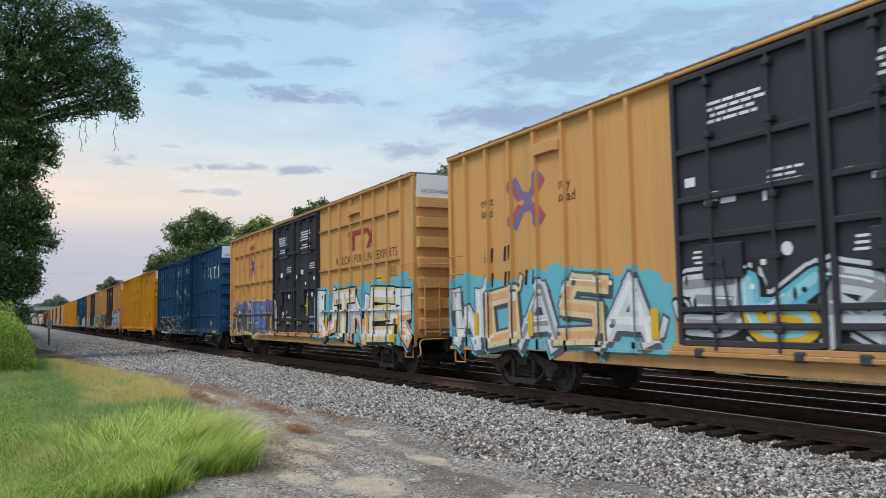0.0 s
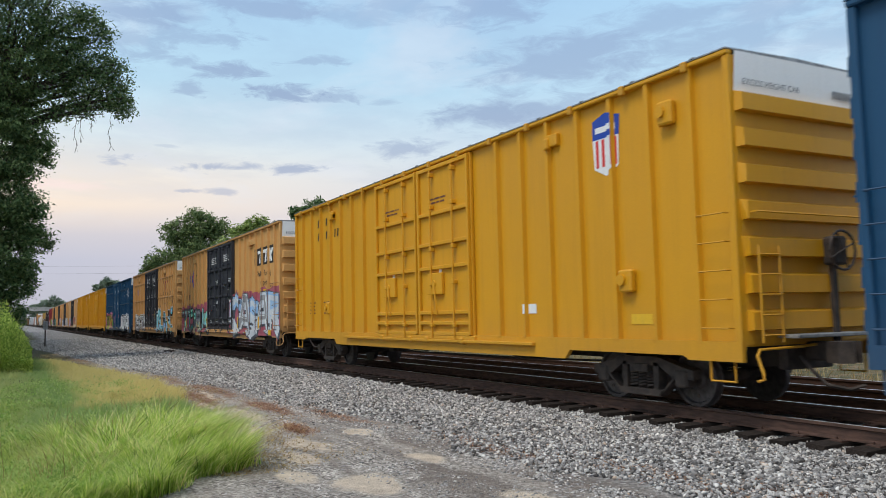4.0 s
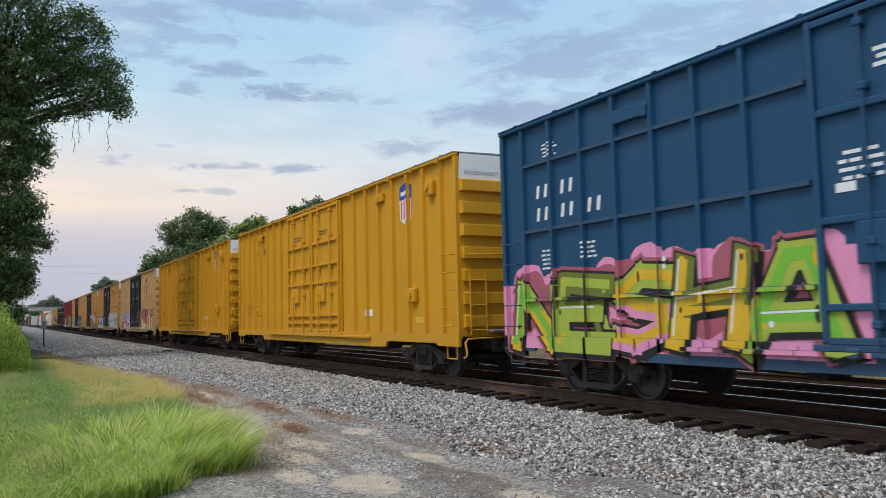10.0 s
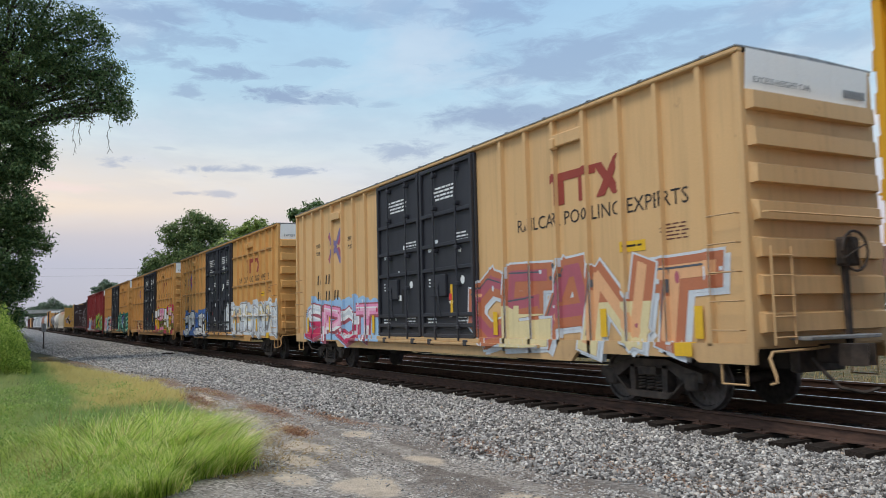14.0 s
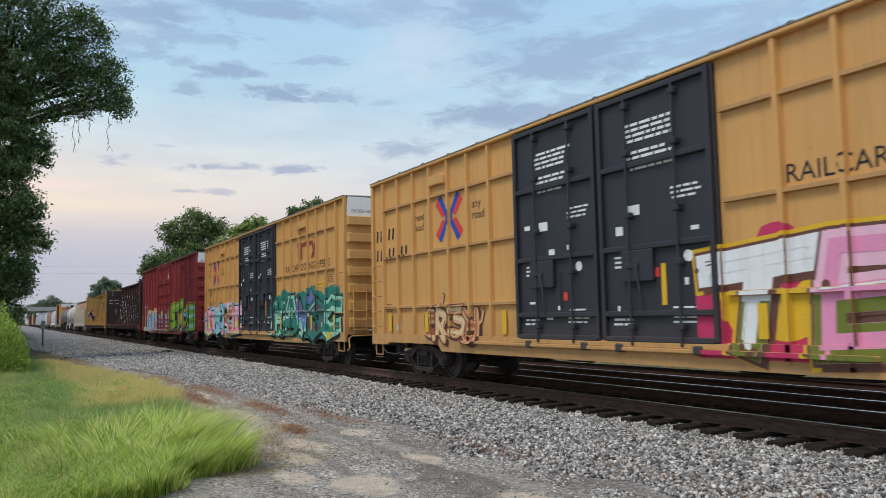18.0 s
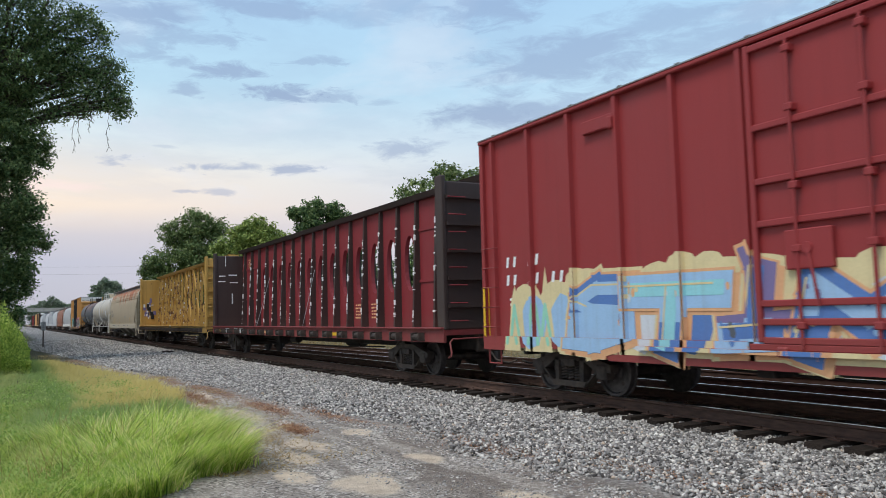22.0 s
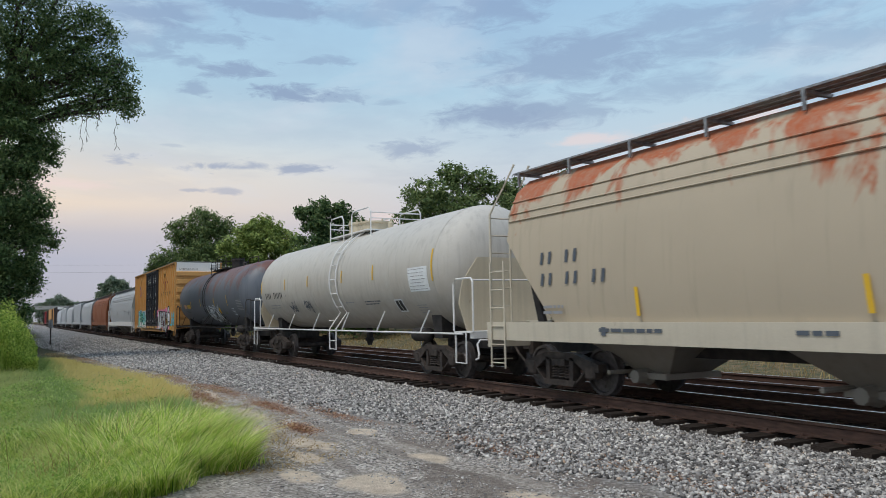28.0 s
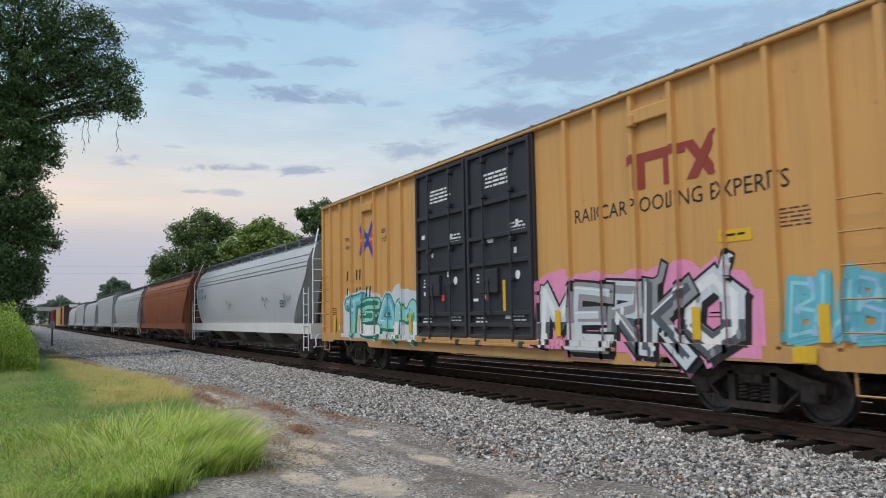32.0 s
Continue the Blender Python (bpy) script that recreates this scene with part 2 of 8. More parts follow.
INK = {"black": ink("ink_black", 26, 26, 30), "white": ink("ink_white", 232, 236, 238), "red": ink("ink_red", 176, 52, 48),
       "logo_red": ink("ink_logo_red", 216, 62, 60, 0.15), "logo_blue": ink("ink_logo_blue", 28, 72, 172, 0.15), "old_red": ink("ink_old_red", 150, 62, 50),
       "aqua": ink("ink_aqua", 104, 186, 204), "sky": ink("ink_sky", 156, 194, 230), "silver": ink("ink_silver", 206, 214, 222), "lilac": ink("ink_lilac", 122, 112, 158),
       "pink": ink("ink_pink", 232, 150, 190), "magenta": ink("ink_magenta", 196, 48, 96), "green": ink("ink_green", 122, 190, 60), "lime": ink("ink_lime", 168, 186, 70),
       "teal": ink("ink_teal", 36, 128, 116), "mint": ink("ink_mint", 150, 214, 190), "orange": ink("ink_orange", 184, 114, 82), "peach": ink("ink_peach", 224, 172, 128),
       "yellow": ink("ink_yellow", 224, 180, 40), "slate": ink("ink_slate", 84, 92, 102), "rose": ink("ink_rose", 172, 92, 108), "blue": ink("ink_blue", 86, 126, 190),
       "pale_pink": ink("ink_pale_pink", 236, 188, 210), "pale_aqua": ink("ink_pale_aqua", 148, 212, 222), "smudge": ink("ink_smudge", 112, 98, 80), "cream": ink("ink_cream", 220, 206, 160), "olive": ink("ink_olive", 112, 122, 40), "grey": ink("ink_grey", 150, 152, 156), "brown": ink("ink_brown", 104, 66, 54)}
INK_KEYS = list(INK)


# ---- mesh tools ----
class Build:
    """Collects boxes, bars and tubes into one mesh; m picks the material slot."""

    def __init__(self):
        self.v, self.f, self.mi = [], [], []

    def face(self, pts, m=0):
        k = len(self.v)
        self.v += [tuple(p) for p in pts]
        self.f.append(tuple(range(k, k + len(pts))))
        self.mi.append(m)

    def hexa(self, lo, hi, m=0):
        """Eight corners: lo and hi are four points each, running the same way round."""
        k = len(self.v)
        self.v += [tuple(p) for p in (*lo, *hi)]
        q = len(lo)
        fs = [tuple(range(k + q - 1, k - 1, -1)), tuple(range(k + q, k + 2 * q))]
        fs += [(k + i, k + (i + 1) % q, k + q + (i + 1) % q, k + q + i) for i in range(q)]
        self.f += fs
        self.mi += [m] * len(fs)

    def box(self, x0, x1, y0, y1, z0, z1, m=0, c=0.0):
        """A box; c cuts its long edges."""
        if x0 > x1: x0, x1 = x1, x0
        if y0 > y1: y0, y1 = y1, y0
        if z0 > z1: z0, z1 = z1, z0
        c = min(c, (x1 - x0) / 3, (y1 - y0) / 3, (z1 - z0) / 3)
        if c <= 0:
            self.hexa([(x0, y0, z0), (x1, y0, z0), (x1, y1, z0), (x0, y1, z0)], [(x0, y0, z1), (x1, y0, z1), (x1, y1, z1), (x0, y1, z1)], m)
            return
        ring = lambda d: [(x0 + c + d, y0 + d), (x1 - c - d, y0 + d), (x1 - d, y0 + c + d), (x1 - d, y1 - c - d), (x1 - c - d, y1 - d), (x0 + c + d, y1 - d), (x0 + d, y1 - c - d), (x0 + d, y0 + c + d)]
        levels = [(z0, c * 0.6), (z0 + c, 0), (z1 - c, 0), (z1, c * 0.6)]
        k = len(self.v)
        for z, d in levels:
            self.v += [(x, y, z) for x, y in ring(d)]
        self.f.append(tuple(range(k + 7, k - 1, -1)))
        self.f.append(tuple(range(k + 24, k + 32)))
        for l in range(3):
            for i in range(8):
                self.f.append((k + l * 8 + i, k + l * 8 + (i + 1) % 8, k + l * 8 + 8 + (i + 1) % 8, k + l * 8 + 8 + i))
        self.mi += [m] * (2 + 24)

    def prism(self, poly, axis, a, b, m=0):
        """A polygon swept along an axis from a to b. For x the polygon is (y, z), for y (x, z), for z (x, y)."""
        put = {"x": lambda p, s: (s, p[0], p[1]), "y": lambda p, s: (p[0], s, p[1]), "z": lambda p, s: (p[0], p[1], s)}[axis]
        self.hexa([put(p, a) for p in poly], [put(p, b) for p in poly], m)

    def tube(self, pts, r, m=0, sides=6, ends=True):
        pts = [Vector(p) for p in pts]
        k = len(self.v)
        for i, p in enumerate(pts):
            d = (pts[min(i + 1, len(pts) - 1)] - pts[max(i - 1, 0)]).normalized()
            u = d.orthogonal().normalized() if abs(d.z) > 0.95 else d.cross(Vector((0, 0, 1))).normalized()
            w = d.cross(u)
            for j in range(sides):
                a = 2 * math.pi * j / sides
                self.v.append(tuple(p + (u * math.cos(a) + w * math.sin(a)) * (r[i] if isinstance(r, (list, tuple)) else r)))
        for i in range(len(pts) - 1):
            for j in range(sides):
                a, b = k + i * sides + j, k + i * sides + (j + 1) % sides
                self.f.append((a, b, b + sides, a + sides))
                self.mi.append(m)
        if ends:
            self.f += [tuple(range(k + sides - 1, k - 1, -1)), tuple(range(k + (len(pts) - 1) * sides, k + len(pts) * sides))]
            self.mi += [m, m]

    def lathe(self, profile, axis, centre, sides=20, m=0):
        """Profile of (distance along the axis, radius)."""
        k = len(self.v)
        cx, cy, cz = centre
        for s, r in profile:
            for j in range(sides):
                a = 2 * math.pi * j / sides
                c, d = r * math.cos(a), r * math.sin(a)
                self.v.append({"x": (cx + s, cy + c, cz + d), "y": (cx + c, cy + s, cz + d), "z": (cx + c, cy + d, cz + s)}[axis])
        for i in range(len(profile) - 1):
            for j in range(sides):
                a, b = k + i * sides + j, k + i * sides + (j + 1) % sides
                self.f.append((a, b, b + sides, a + sides))
                self.mi.append(m)
        self.f += [tuple(range(k + sides - 1, k - 1, -1)), tuple(range(k + (len(profile) - 1) * sides, k + len(profile) * sides))]
        self.mi += [m, m]

    def mesh(self, name, mats, smooth=False, weld=False):
        me = bpy.data.meshes.new(name)
        me.from_pydata(self.v, [], self.f)
        for m in mats:
            me.materials.append(m)
        me.polygons.foreach_set("material_index", self.mi)
        bm = bmesh.new()
        bm.from_mesh(me)
        if weld:
            bmesh.ops.remove_doubles(bm, verts=bm.verts, dist=0.0005)
        bmesh.ops.recalc_face_normals(bm, faces=bm.faces)
        bm.to_mesh(me)
        bm.free()
        if smooth:
            me.shade_smooth()
            me.set_sharp_from_angle(angle=radians(35))
        return me


def put(name, me, parent=None, at=(0, 0, 0), label="", turn=0.0):
    ob = new(name, me)
    ob.location = at
    ob.rotation_euler = (0, 0, turn)
    if parent is not None:
        ob.parent = parent
    if label:
        ob["label"] = label
    return ob


def part(name, b, mats, parent, label="", smooth=False):
    return put(name, b.mesh(name, mats if isinstance(mats, (list, tuple)) else [mats], smooth), parent, label=label)


def big_mesh(name, verts, faces, mats, index=None):
    """A mesh from arrays; all faces have the same number of corners."""
    me = bpy.data.meshes.new(name)
    nf, k = faces.shape
    me.vertices.add(len(verts))
    me.vertices.foreach_set("co", np.ascontiguousarray(verts, dtype=np.float32).ravel())
    me.loops.add(nf * k)
    me.loops.foreach_set("vertex_index", np.ascontiguousarray(faces, dtype=np.int32).ravel())
    me.polygons.add(nf)
    me.polygons.foreach_set("loop_start", np.arange(0, nf * k, k, dtype=np.int32))
    me.polygons.foreach_set("loop_total", np.full(nf, k, dtype=np.int32))
    for m in mats:
        me.materials.append(m)
    if index is not None:
        me.polygons.foreach_set("material_index", np.ascontiguousarray(index, dtype=np.int32))
    me.update(calc_edges=True)
    return me


# ---- the ground ----
YC, RAIL = 9.9, 0.27  # the near track's centre line and the top of its rails


def ease(a, b, v):
    t = np.clip((v - a) / (b - a), 0, 1)
    return t * t * (3 - 2 * t)


def ground_height(x, y):
    x, y = np.asarray(x, float), np.asarray(y, float)
    h = -0.03 * ease(7.9, 8.4, y) + 0.03 * ease(8.5, 8.75, y) - 0.09 * ease(11.2, 12.0, y) - 0.1 * ease(16, 18, y) + 0.7 * ease(20, 44, y)
    h = h + 0.25 * ease(-1.0, -9.0, y) * ease(-8, -20, x)
    near = np.exp(-((x + 12) / 25) ** 2)
    h = h + near * (0.020 * np.sin(1.3 * x + 0.6 * y) + 0.014 * np.sin(2.9 * y - 1.1 * x) + 0.008 * np.sin(6.1 * x + 3.7 * y)) * (1 - ease(5.5, 7.5, y))
    return h


def ground_paint(q, o):
    xyz = q.add("SeparateXYZ", ins={0: o})
    x, y = xyz.outputs[0], xyz.outputs[1]
    wob = q.math("MULTIPLY", q.math("SUBTRACT", q.noise(o, 0.45, 5.0, 0.6), 0.5), 3.2)
    yy = q.math("ADD", y, wob)
    soil = q.ramp(q.noise(o, 3.1, 8.0, 0.75), [(0.28, rgb(104, 96, 89)), (0.45, rgb(158, 148, 138)), (0.6, rgb(194, 184, 173)), (0.78, rgb(230, 221, 208))])
    sand = q.ramp(q.noise(o, 5.0, 6.0, 0.7), [(0.3, rgb(190, 172, 150)), (0.7, rgb(240, 224, 202))])
    fray = q.math("MULTIPLY", q.math("SUBTRACT", q.noise(o, 1.4, 6.0, 0.65), 0.5), 2.4)

    def spot(cx, cy, rx, ry):
        """One where a worn patch lies, zero outside its frayed edge."""
        a = q.math("DIVIDE", q.math("SUBTRACT", x, cx), rx)
        c = q.math("DIVIDE", q.math("SUBTRACT", y, cy), ry)
        r = q.math("ADD", q.math("SQRT", q.math("ADD", q.math("MULTIPLY", a, a), q.math("MULTIPLY", c, c))), q.math("MULTIPLY", fray, 0.7))
        return q.ramp(r, [(0.62, 1.0), (0.9, 0.0)])

    chip = q.add("TexVoronoi", ins={"Vector": o, "Scale": 34.0, "Randomness": 1.0})
    shade = q.add("SeparateColor", ins={0: chip.outputs["Color"]}).outputs[0]
    grit = q.ramp(shade, [(0.0, rgb(64, 60, 57)), (0.4, rgb(154, 147, 139)), (0.75, rgb(208, 200, 191)), (1.0, rgb(246, 241, 232))])
    packed = q.ramp(q.noise(o, 0.9, 6.0, 0.7), [(0.4, 0.9), (0.6, 0.25)])
    lot = q.mix(packed, soil, grit)
    # long wheel ruts along the lot
    rut = q.ramp(q.noise(q.scaled(o, 0.25, 2.6, 1), 1.0, 4.0, 0.6), [(0.48, 0.0), (0.6, 0.55)])
    lot = q.mix(rut, lot, q.ramp(q.noise(o, 22.0, 4.0, 0.7), [(0.3, rgb(92, 83, 76)), (0.7, rgb(152, 141, 130))]))
    sandy = ((-10.58, 3.55, 0.9, 0.34), (-7.89, 3.36, 0.62, 0.42), (-11.14, 4.57, 0.5, 0.26), (-14.47, 3.7, 1.2, 0.3), (-16.5, 3.53, 1.3, 0.28), (-8.93, 4.53, 0.5, 0.22), (-13.0, 3.35, 0.8, 0.26), (-18.8, 3.9, 1.2, 0.24), (-6.1, 4.3, 0.7, 0.3), (-12.2, 3.1, 0.5, 0.2), (-9.5, 3.15, 0.5, 0.22), (-8.7, 2.8, 0.45, 0.25))
    damp = ((-10.0, 4.95, 1.3, 0.42), (-6.6, 5.05, 1.3, 0.34), (-7.4, 4.2, 1.4, 0.4), (-12.5, 4.9, 1.2, 0.3), (-5.2, 4.6, 1.2, 0.4))
    rusty = ((-20.5, 4.4, 3.4, 0.34), (-15.5, 4.45, 1.8, 0.26), (-18.5, 3.75, 2.0, 0.2), (-41.5, 3.1, 5.0, 0.9), (-12.3, 4.0, 0.8, 0.16), (-9.2, 5.55, 1.5, 0.2), (-6.6, 6.0, 1.6, 0.2), (-25.0, 4.1, 2.4, 0.35))
    for cx, cy, rx, ry in damp:
        lot = q.mix(q.math("MULTIPLY", spot(cx, cy, rx, ry), 0.7), lot, q.ramp(q.noise(o, 16.0, 6.0, 0.7), [(0.3, rgb(82, 73, 66)), (0.7, rgb(142, 129, 118))]))
    for cx, cy, rx, ry in sandy:
        lot = q.mix(q.math("MULTIPLY", spot(cx, cy, rx, ry), 0.9), lot, sand)
    for cx, cy, rx, ry in rusty:
        lot = q.mix(q.math("MULTIPLY", spot(cx, cy, rx, ry), 0.7), lot, q.ramp(q.noise(o, 13.0, 6.0, 0.75), [(0.3, rgb(96, 66, 50)), (0.7, rgb(170, 130, 104))]))
    cell = q.add("TexVoronoi", ins={"Vector": o, "Scale": 15.0, "Randomness": 1.0})
    tone = q.add("SeparateColor", ins={0: cell.outputs["Color"]}).outputs[0]
    stone = q.ramp(tone, [(0.0, rgb(100, 99, 100)), (0.5, rgb(156, 155, 154)), (1.0, rgb(208, 206, 203))])
    stone = q.mix(q.ramp(cell.outputs["Distance"], [(0.3, 0.0), (0.62, 0.7)]), stone, rgb(74, 70, 68))
    foot = q.ramp(q.math("MULTIPLY", x, -0.0125), [(0.0, 0.54), (0.15, 0.53), (0.25, 0.47), (0.44, 0.36), (0.75, 0.16), (1.0, 0.1)])
    ballast = q.ramp(q.math("ADD", q.math("SUBTRACT", q.math("MULTIPLY", q.math("ADD", y, q.math("MULTIPLY", wob, 0.35)), 0.1), foot), 0.5), [(0.48, 0.0), (0.54, 1.0)])
    col = q.mix(ballast, lot, stone)
    # oily ballast between the near rails, with the train's shade painted in
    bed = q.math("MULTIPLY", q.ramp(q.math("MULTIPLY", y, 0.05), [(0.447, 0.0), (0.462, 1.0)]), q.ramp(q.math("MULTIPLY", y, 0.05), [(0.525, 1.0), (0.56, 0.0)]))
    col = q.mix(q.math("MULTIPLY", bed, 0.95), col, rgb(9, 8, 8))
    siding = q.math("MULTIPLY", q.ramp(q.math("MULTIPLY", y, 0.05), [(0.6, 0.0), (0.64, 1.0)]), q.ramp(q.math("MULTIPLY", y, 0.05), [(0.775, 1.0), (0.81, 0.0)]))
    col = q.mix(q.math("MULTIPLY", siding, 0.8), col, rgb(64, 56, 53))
    grass = q.ramp(q.noise(o, 3.0, 6.0, 0.7), [(0.3, rgb(56, 62, 36)), (0.48, rgb(92, 90, 56)), (0.62, rgb(142, 116, 88))])
    far = q.ramp(q.math("MULTIPLY", yy, 0.04), [(0.66, 0.0), (0.74, 1.0)])
    col = q.mix(far, col, grass)
    # soil under the verge, darkened to paint the shade between grass blades
    bank = q.math("MULTIPLY", q.ramp(q.math("MULTIPLY", q.math("ADD", yy, 2.0), 0.1), [(0.38, 1.0), (0.5, 0.0)]), q.ramp(q.math("MULTIPLY", x, -0.05), [(0.475, 0.0), (0.575, 1.0)]))
    col = q.mix(bank, col, q.ramp(q.noise(o, 8.0, 4.0), [(0.35, rgb(44, 50, 26)), (0.65, rgb(84, 80, 46))]))
    return col


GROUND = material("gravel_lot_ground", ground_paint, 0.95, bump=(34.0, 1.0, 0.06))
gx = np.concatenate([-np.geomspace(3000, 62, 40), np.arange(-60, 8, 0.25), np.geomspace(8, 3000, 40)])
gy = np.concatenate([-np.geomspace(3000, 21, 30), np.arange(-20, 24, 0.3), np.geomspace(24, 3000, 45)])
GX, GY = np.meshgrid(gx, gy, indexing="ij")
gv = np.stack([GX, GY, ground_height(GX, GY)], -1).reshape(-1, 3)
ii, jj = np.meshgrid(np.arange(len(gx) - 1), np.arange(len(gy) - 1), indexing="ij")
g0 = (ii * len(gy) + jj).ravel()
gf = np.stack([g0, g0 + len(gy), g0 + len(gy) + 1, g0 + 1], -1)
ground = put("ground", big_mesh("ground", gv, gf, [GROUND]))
tagged(ground, "gravel lot, ballast and rough grass beside the tracks", "ground", kind="structure")

# ---- the tracks ----
RAIL_FORM = [(-0.075, 0), (0.075, 0), (0.075, 0.014), (0.012, 0.032), (0.012, 0.135), (0.037, 0.15), (0.037, 0.183), (0.026, 0.19), (-0.026, 0.19), (-0.037, 0.183), (-0.037, 0.15), (-0.012, 0.135), (-0.012, 0.032), (-0.075, 0.014)]


def rail(parent, y, top, x0, x1):
    b = Build()
    b.prism([(y + a, top - 0.19 + h) for a, h in RAIL_FORM], "x", x0, x1)
    ob = part("rail", b, [RAIL_RUST, RAIL_HEAD], parent)
    for p in ob.data.polygons:
        if p.normal.z > 0.9 and p.center.z > top - 0.01:
            p.material_index = 1
    return ob


def railway(name, yc, top, label):
    base = new(name)
    base.location = (0, 0, 0)
    tagged(base, label, "railway track", kind="structure")
    for s in (-0.7525, 0.7525):
        rail(base, yc + s, top, -900, 600)
    return base


near_track = railway("track_near", YC, RAIL, "worn steel rails on dark wooden ties in grey ballast")
far_track = railway("track_far", 14.2, 0.24, "rusty siding rails on ties behind the near track")
rail(far_track, 12.45, 0.2, -900, 600)

# ---- lettering and paint on the cars' sides ----
GLYPHS = {}


def letters(text, size, bold=0.0):
    """Triangles of a line of text in the built-in font, from (0, 0) to the right and up."""
    key = (text, bold)
    if key not in GLYPHS:
        cu = bpy.data.curves.new("line", "FONT")
        cu.body, cu.size, cu.resolution_u, cu.offset = text, 1.0, 2, bold
        ob = bpy.data.objects.new("line", cu)
        scene.collection.objects.link(ob)
        me = bpy.data.meshes.new_from_object(ob.evaluated_get(bpy.context.evaluated_depsgraph_get()))
        me.calc_loop_triangles()
        GLYPHS[key] = [[tuple(me.vertices[i].co[:2]) for i in t.vertices] for t in me.loop_triangles]
        bpy.data.objects.remove(ob)
        bpy.data.meshes.remove(me)
        bpy.data.curves.remove(cu)
    return [[(x * size, y * size) for x, y in t] for t in GLYPHS[key]]


def clip(poly, c, keep):
    """The part of a polygon on one side of the upright line at c."""
    out = []
    for i, p in enumerate(poly):
        q = poly[i - 1]
        a, b = (q[0] - c) * keep, (p[0] - c) * keep
        if (a >= 0) != (b >= 0):
            t = a / (a - b)
            out.append((c, q[1] + (p[1] - q[1]) * t))
        if b >= 0:
            out.append(p)
    return out


class Decal:
    """Flat paint on an uneven side: each shape follows the sheets, posts and doors on which it lies."""

    def __init__(self, strips, bands=()):
        """strips: x from, to and depth; bands: x from, to, height from, to and depth of bars that stand proud."""
        self.strips, self.bands, self.b, self.car, self.count, self.sides = strips, bands, Build(), None, 0, False

    def shape(self, poly, key, layer=1):
        m = INK_KEYS.index(key)
        self.count += 1
        lift = 0.003 * layer + 0.00005 * (self.count % 58)
        lo, hi = min(p[0] for p in poly), max(p[0] for p in poly)
        for x0, x1, depth in self.strips:
            if hi <= x0 or lo >= x1:
                continue
            part_of = poly
            if lo < x0:
                part_of = clip(part_of, x0, 1)
            if hi > x1 and part_of:
                part_of = clip(part_of, x1, -1)
            if len(part_of) >= 3:
                self.b.face([(x, -depth - lift, z) for x, z in part_of], m)
        for (_, x1, high), (_, _, low) in zip(self.strips, self.strips[1:] if self.sides else ()):
            # the side of a post that faces the head of the train
            if high > low + 0.01 and lo < x1 < hi:
                cut = [q[1] + (p[1] - q[1]) * (x1 - q[0]) / (p[0] - q[0]) for p, q in zip(poly, poly[-1:] + poly[:-1]) if (p[0] - x1) * (q[0] - x1) < 0]
                if len(cut) >= 2:
                    a, c = max(1.02, min(cut)), max(cut)
                    if c > a:
                        self.b.face([(x1 + lift, -high, a), (x1 + lift + 0.014, -low - lift, a), (x1 + lift + 0.014, -low - lift, c), (x1 + lift, -high, c)], m)
        z_lo, z_hi = min(p[1] for p in poly), max(p[1] for p in poly)
        for x0, x1, z0, z1, depth in self.bands:
            if hi <= x0 or lo >= x1 or z_hi <= z0 or z_lo >= z1:
                continue
            part_of = clip(clip(poly, x0, 1), x1, -1)
            part_of = clip([(z, x) for x, z in part_of], z0, 1) if part_of else part_of
            part_of = clip(part_of, z1, -1) if part_of else part_of
            if len(part_of) >= 3:
                self.b.face([(x, -depth - lift, z) for z, x in part_of], m)

    def bar(self, x, z, w, h, key, layer=1):
        self.shape([(x, z), (x + w, z), (x + w, z + h), (x, z + h)], key, layer)

    def text(self, text, x, z, size, key, layer=1, bold=0.0, wide=1.0):
        for t in letters(text, size, bold):
            self.shape([(x + a * wide, z + c) for a, c in t], key, layer)

    def lines(self, x, z, w, n, h, gap, key, rng, layer=1):
        """Lines of small print, as bars."""
        for i in range(n):
            a = rng.uniform(0, 0.12) * w
            end = w - rng.uniform(0, 0.2) * w
            while a < end - 0.03:
                word = min(rng.uniform(0.08, 0.28), end - a)
                self.bar(x + a, z - i * gap, word, h, key, layer)
                a += word + 0.035

    def stroke(self, pts, width, key, layer, round_=False, below=None):
        """A thick line; round_ fills its bends, below keeps only what lies under that height."""
        polys = []
        for (x0, z0), (x1, z1) in zip(pts, pts[1:]):
            dx, dz = x1 - x0, z1 - z0
            l = math.hypot(dx, dz) or 1.0
            ux, uz = dx / l * width * 0.5, dz / l * width * 0.5
            e = 0.0 if round_ else 0.8
            polys.append([(x0 - ux * e - uz, z0 - uz * e + ux), (x0 - ux * e + uz, z0 - uz * e - ux), (x1 + ux * e * 0.7 + uz, z1 + uz * e * 0.7 - ux), (x1 + ux * e - uz, z1 + uz * e + ux)])
        if round_:
            for x, z in pts:
                polys.append([(x + width * 0.5 * math.cos(a), z + width * 0.5 * math.sin(a)) for a in [k * math.pi / 4 for k in range(8)]])
        for p in polys:
            if below is not None:
                p = [(b, a) for a, b in clip([(z, x) for x, z in p], below, -1)]
            if len(p) >= 3:
                self.shape(p, key, layer)

    def blob(self, x, z, rx, rz, key, layer, rng, n=14):
        self.shape([(x + rx * math.cos(a) * rng.uniform(0.9, 1.06), z + rz * math.sin(a) * rng.uniform(0.9, 1.06)) for a in [2 * math.pi * i / n for i in range(n)]], key, layer)

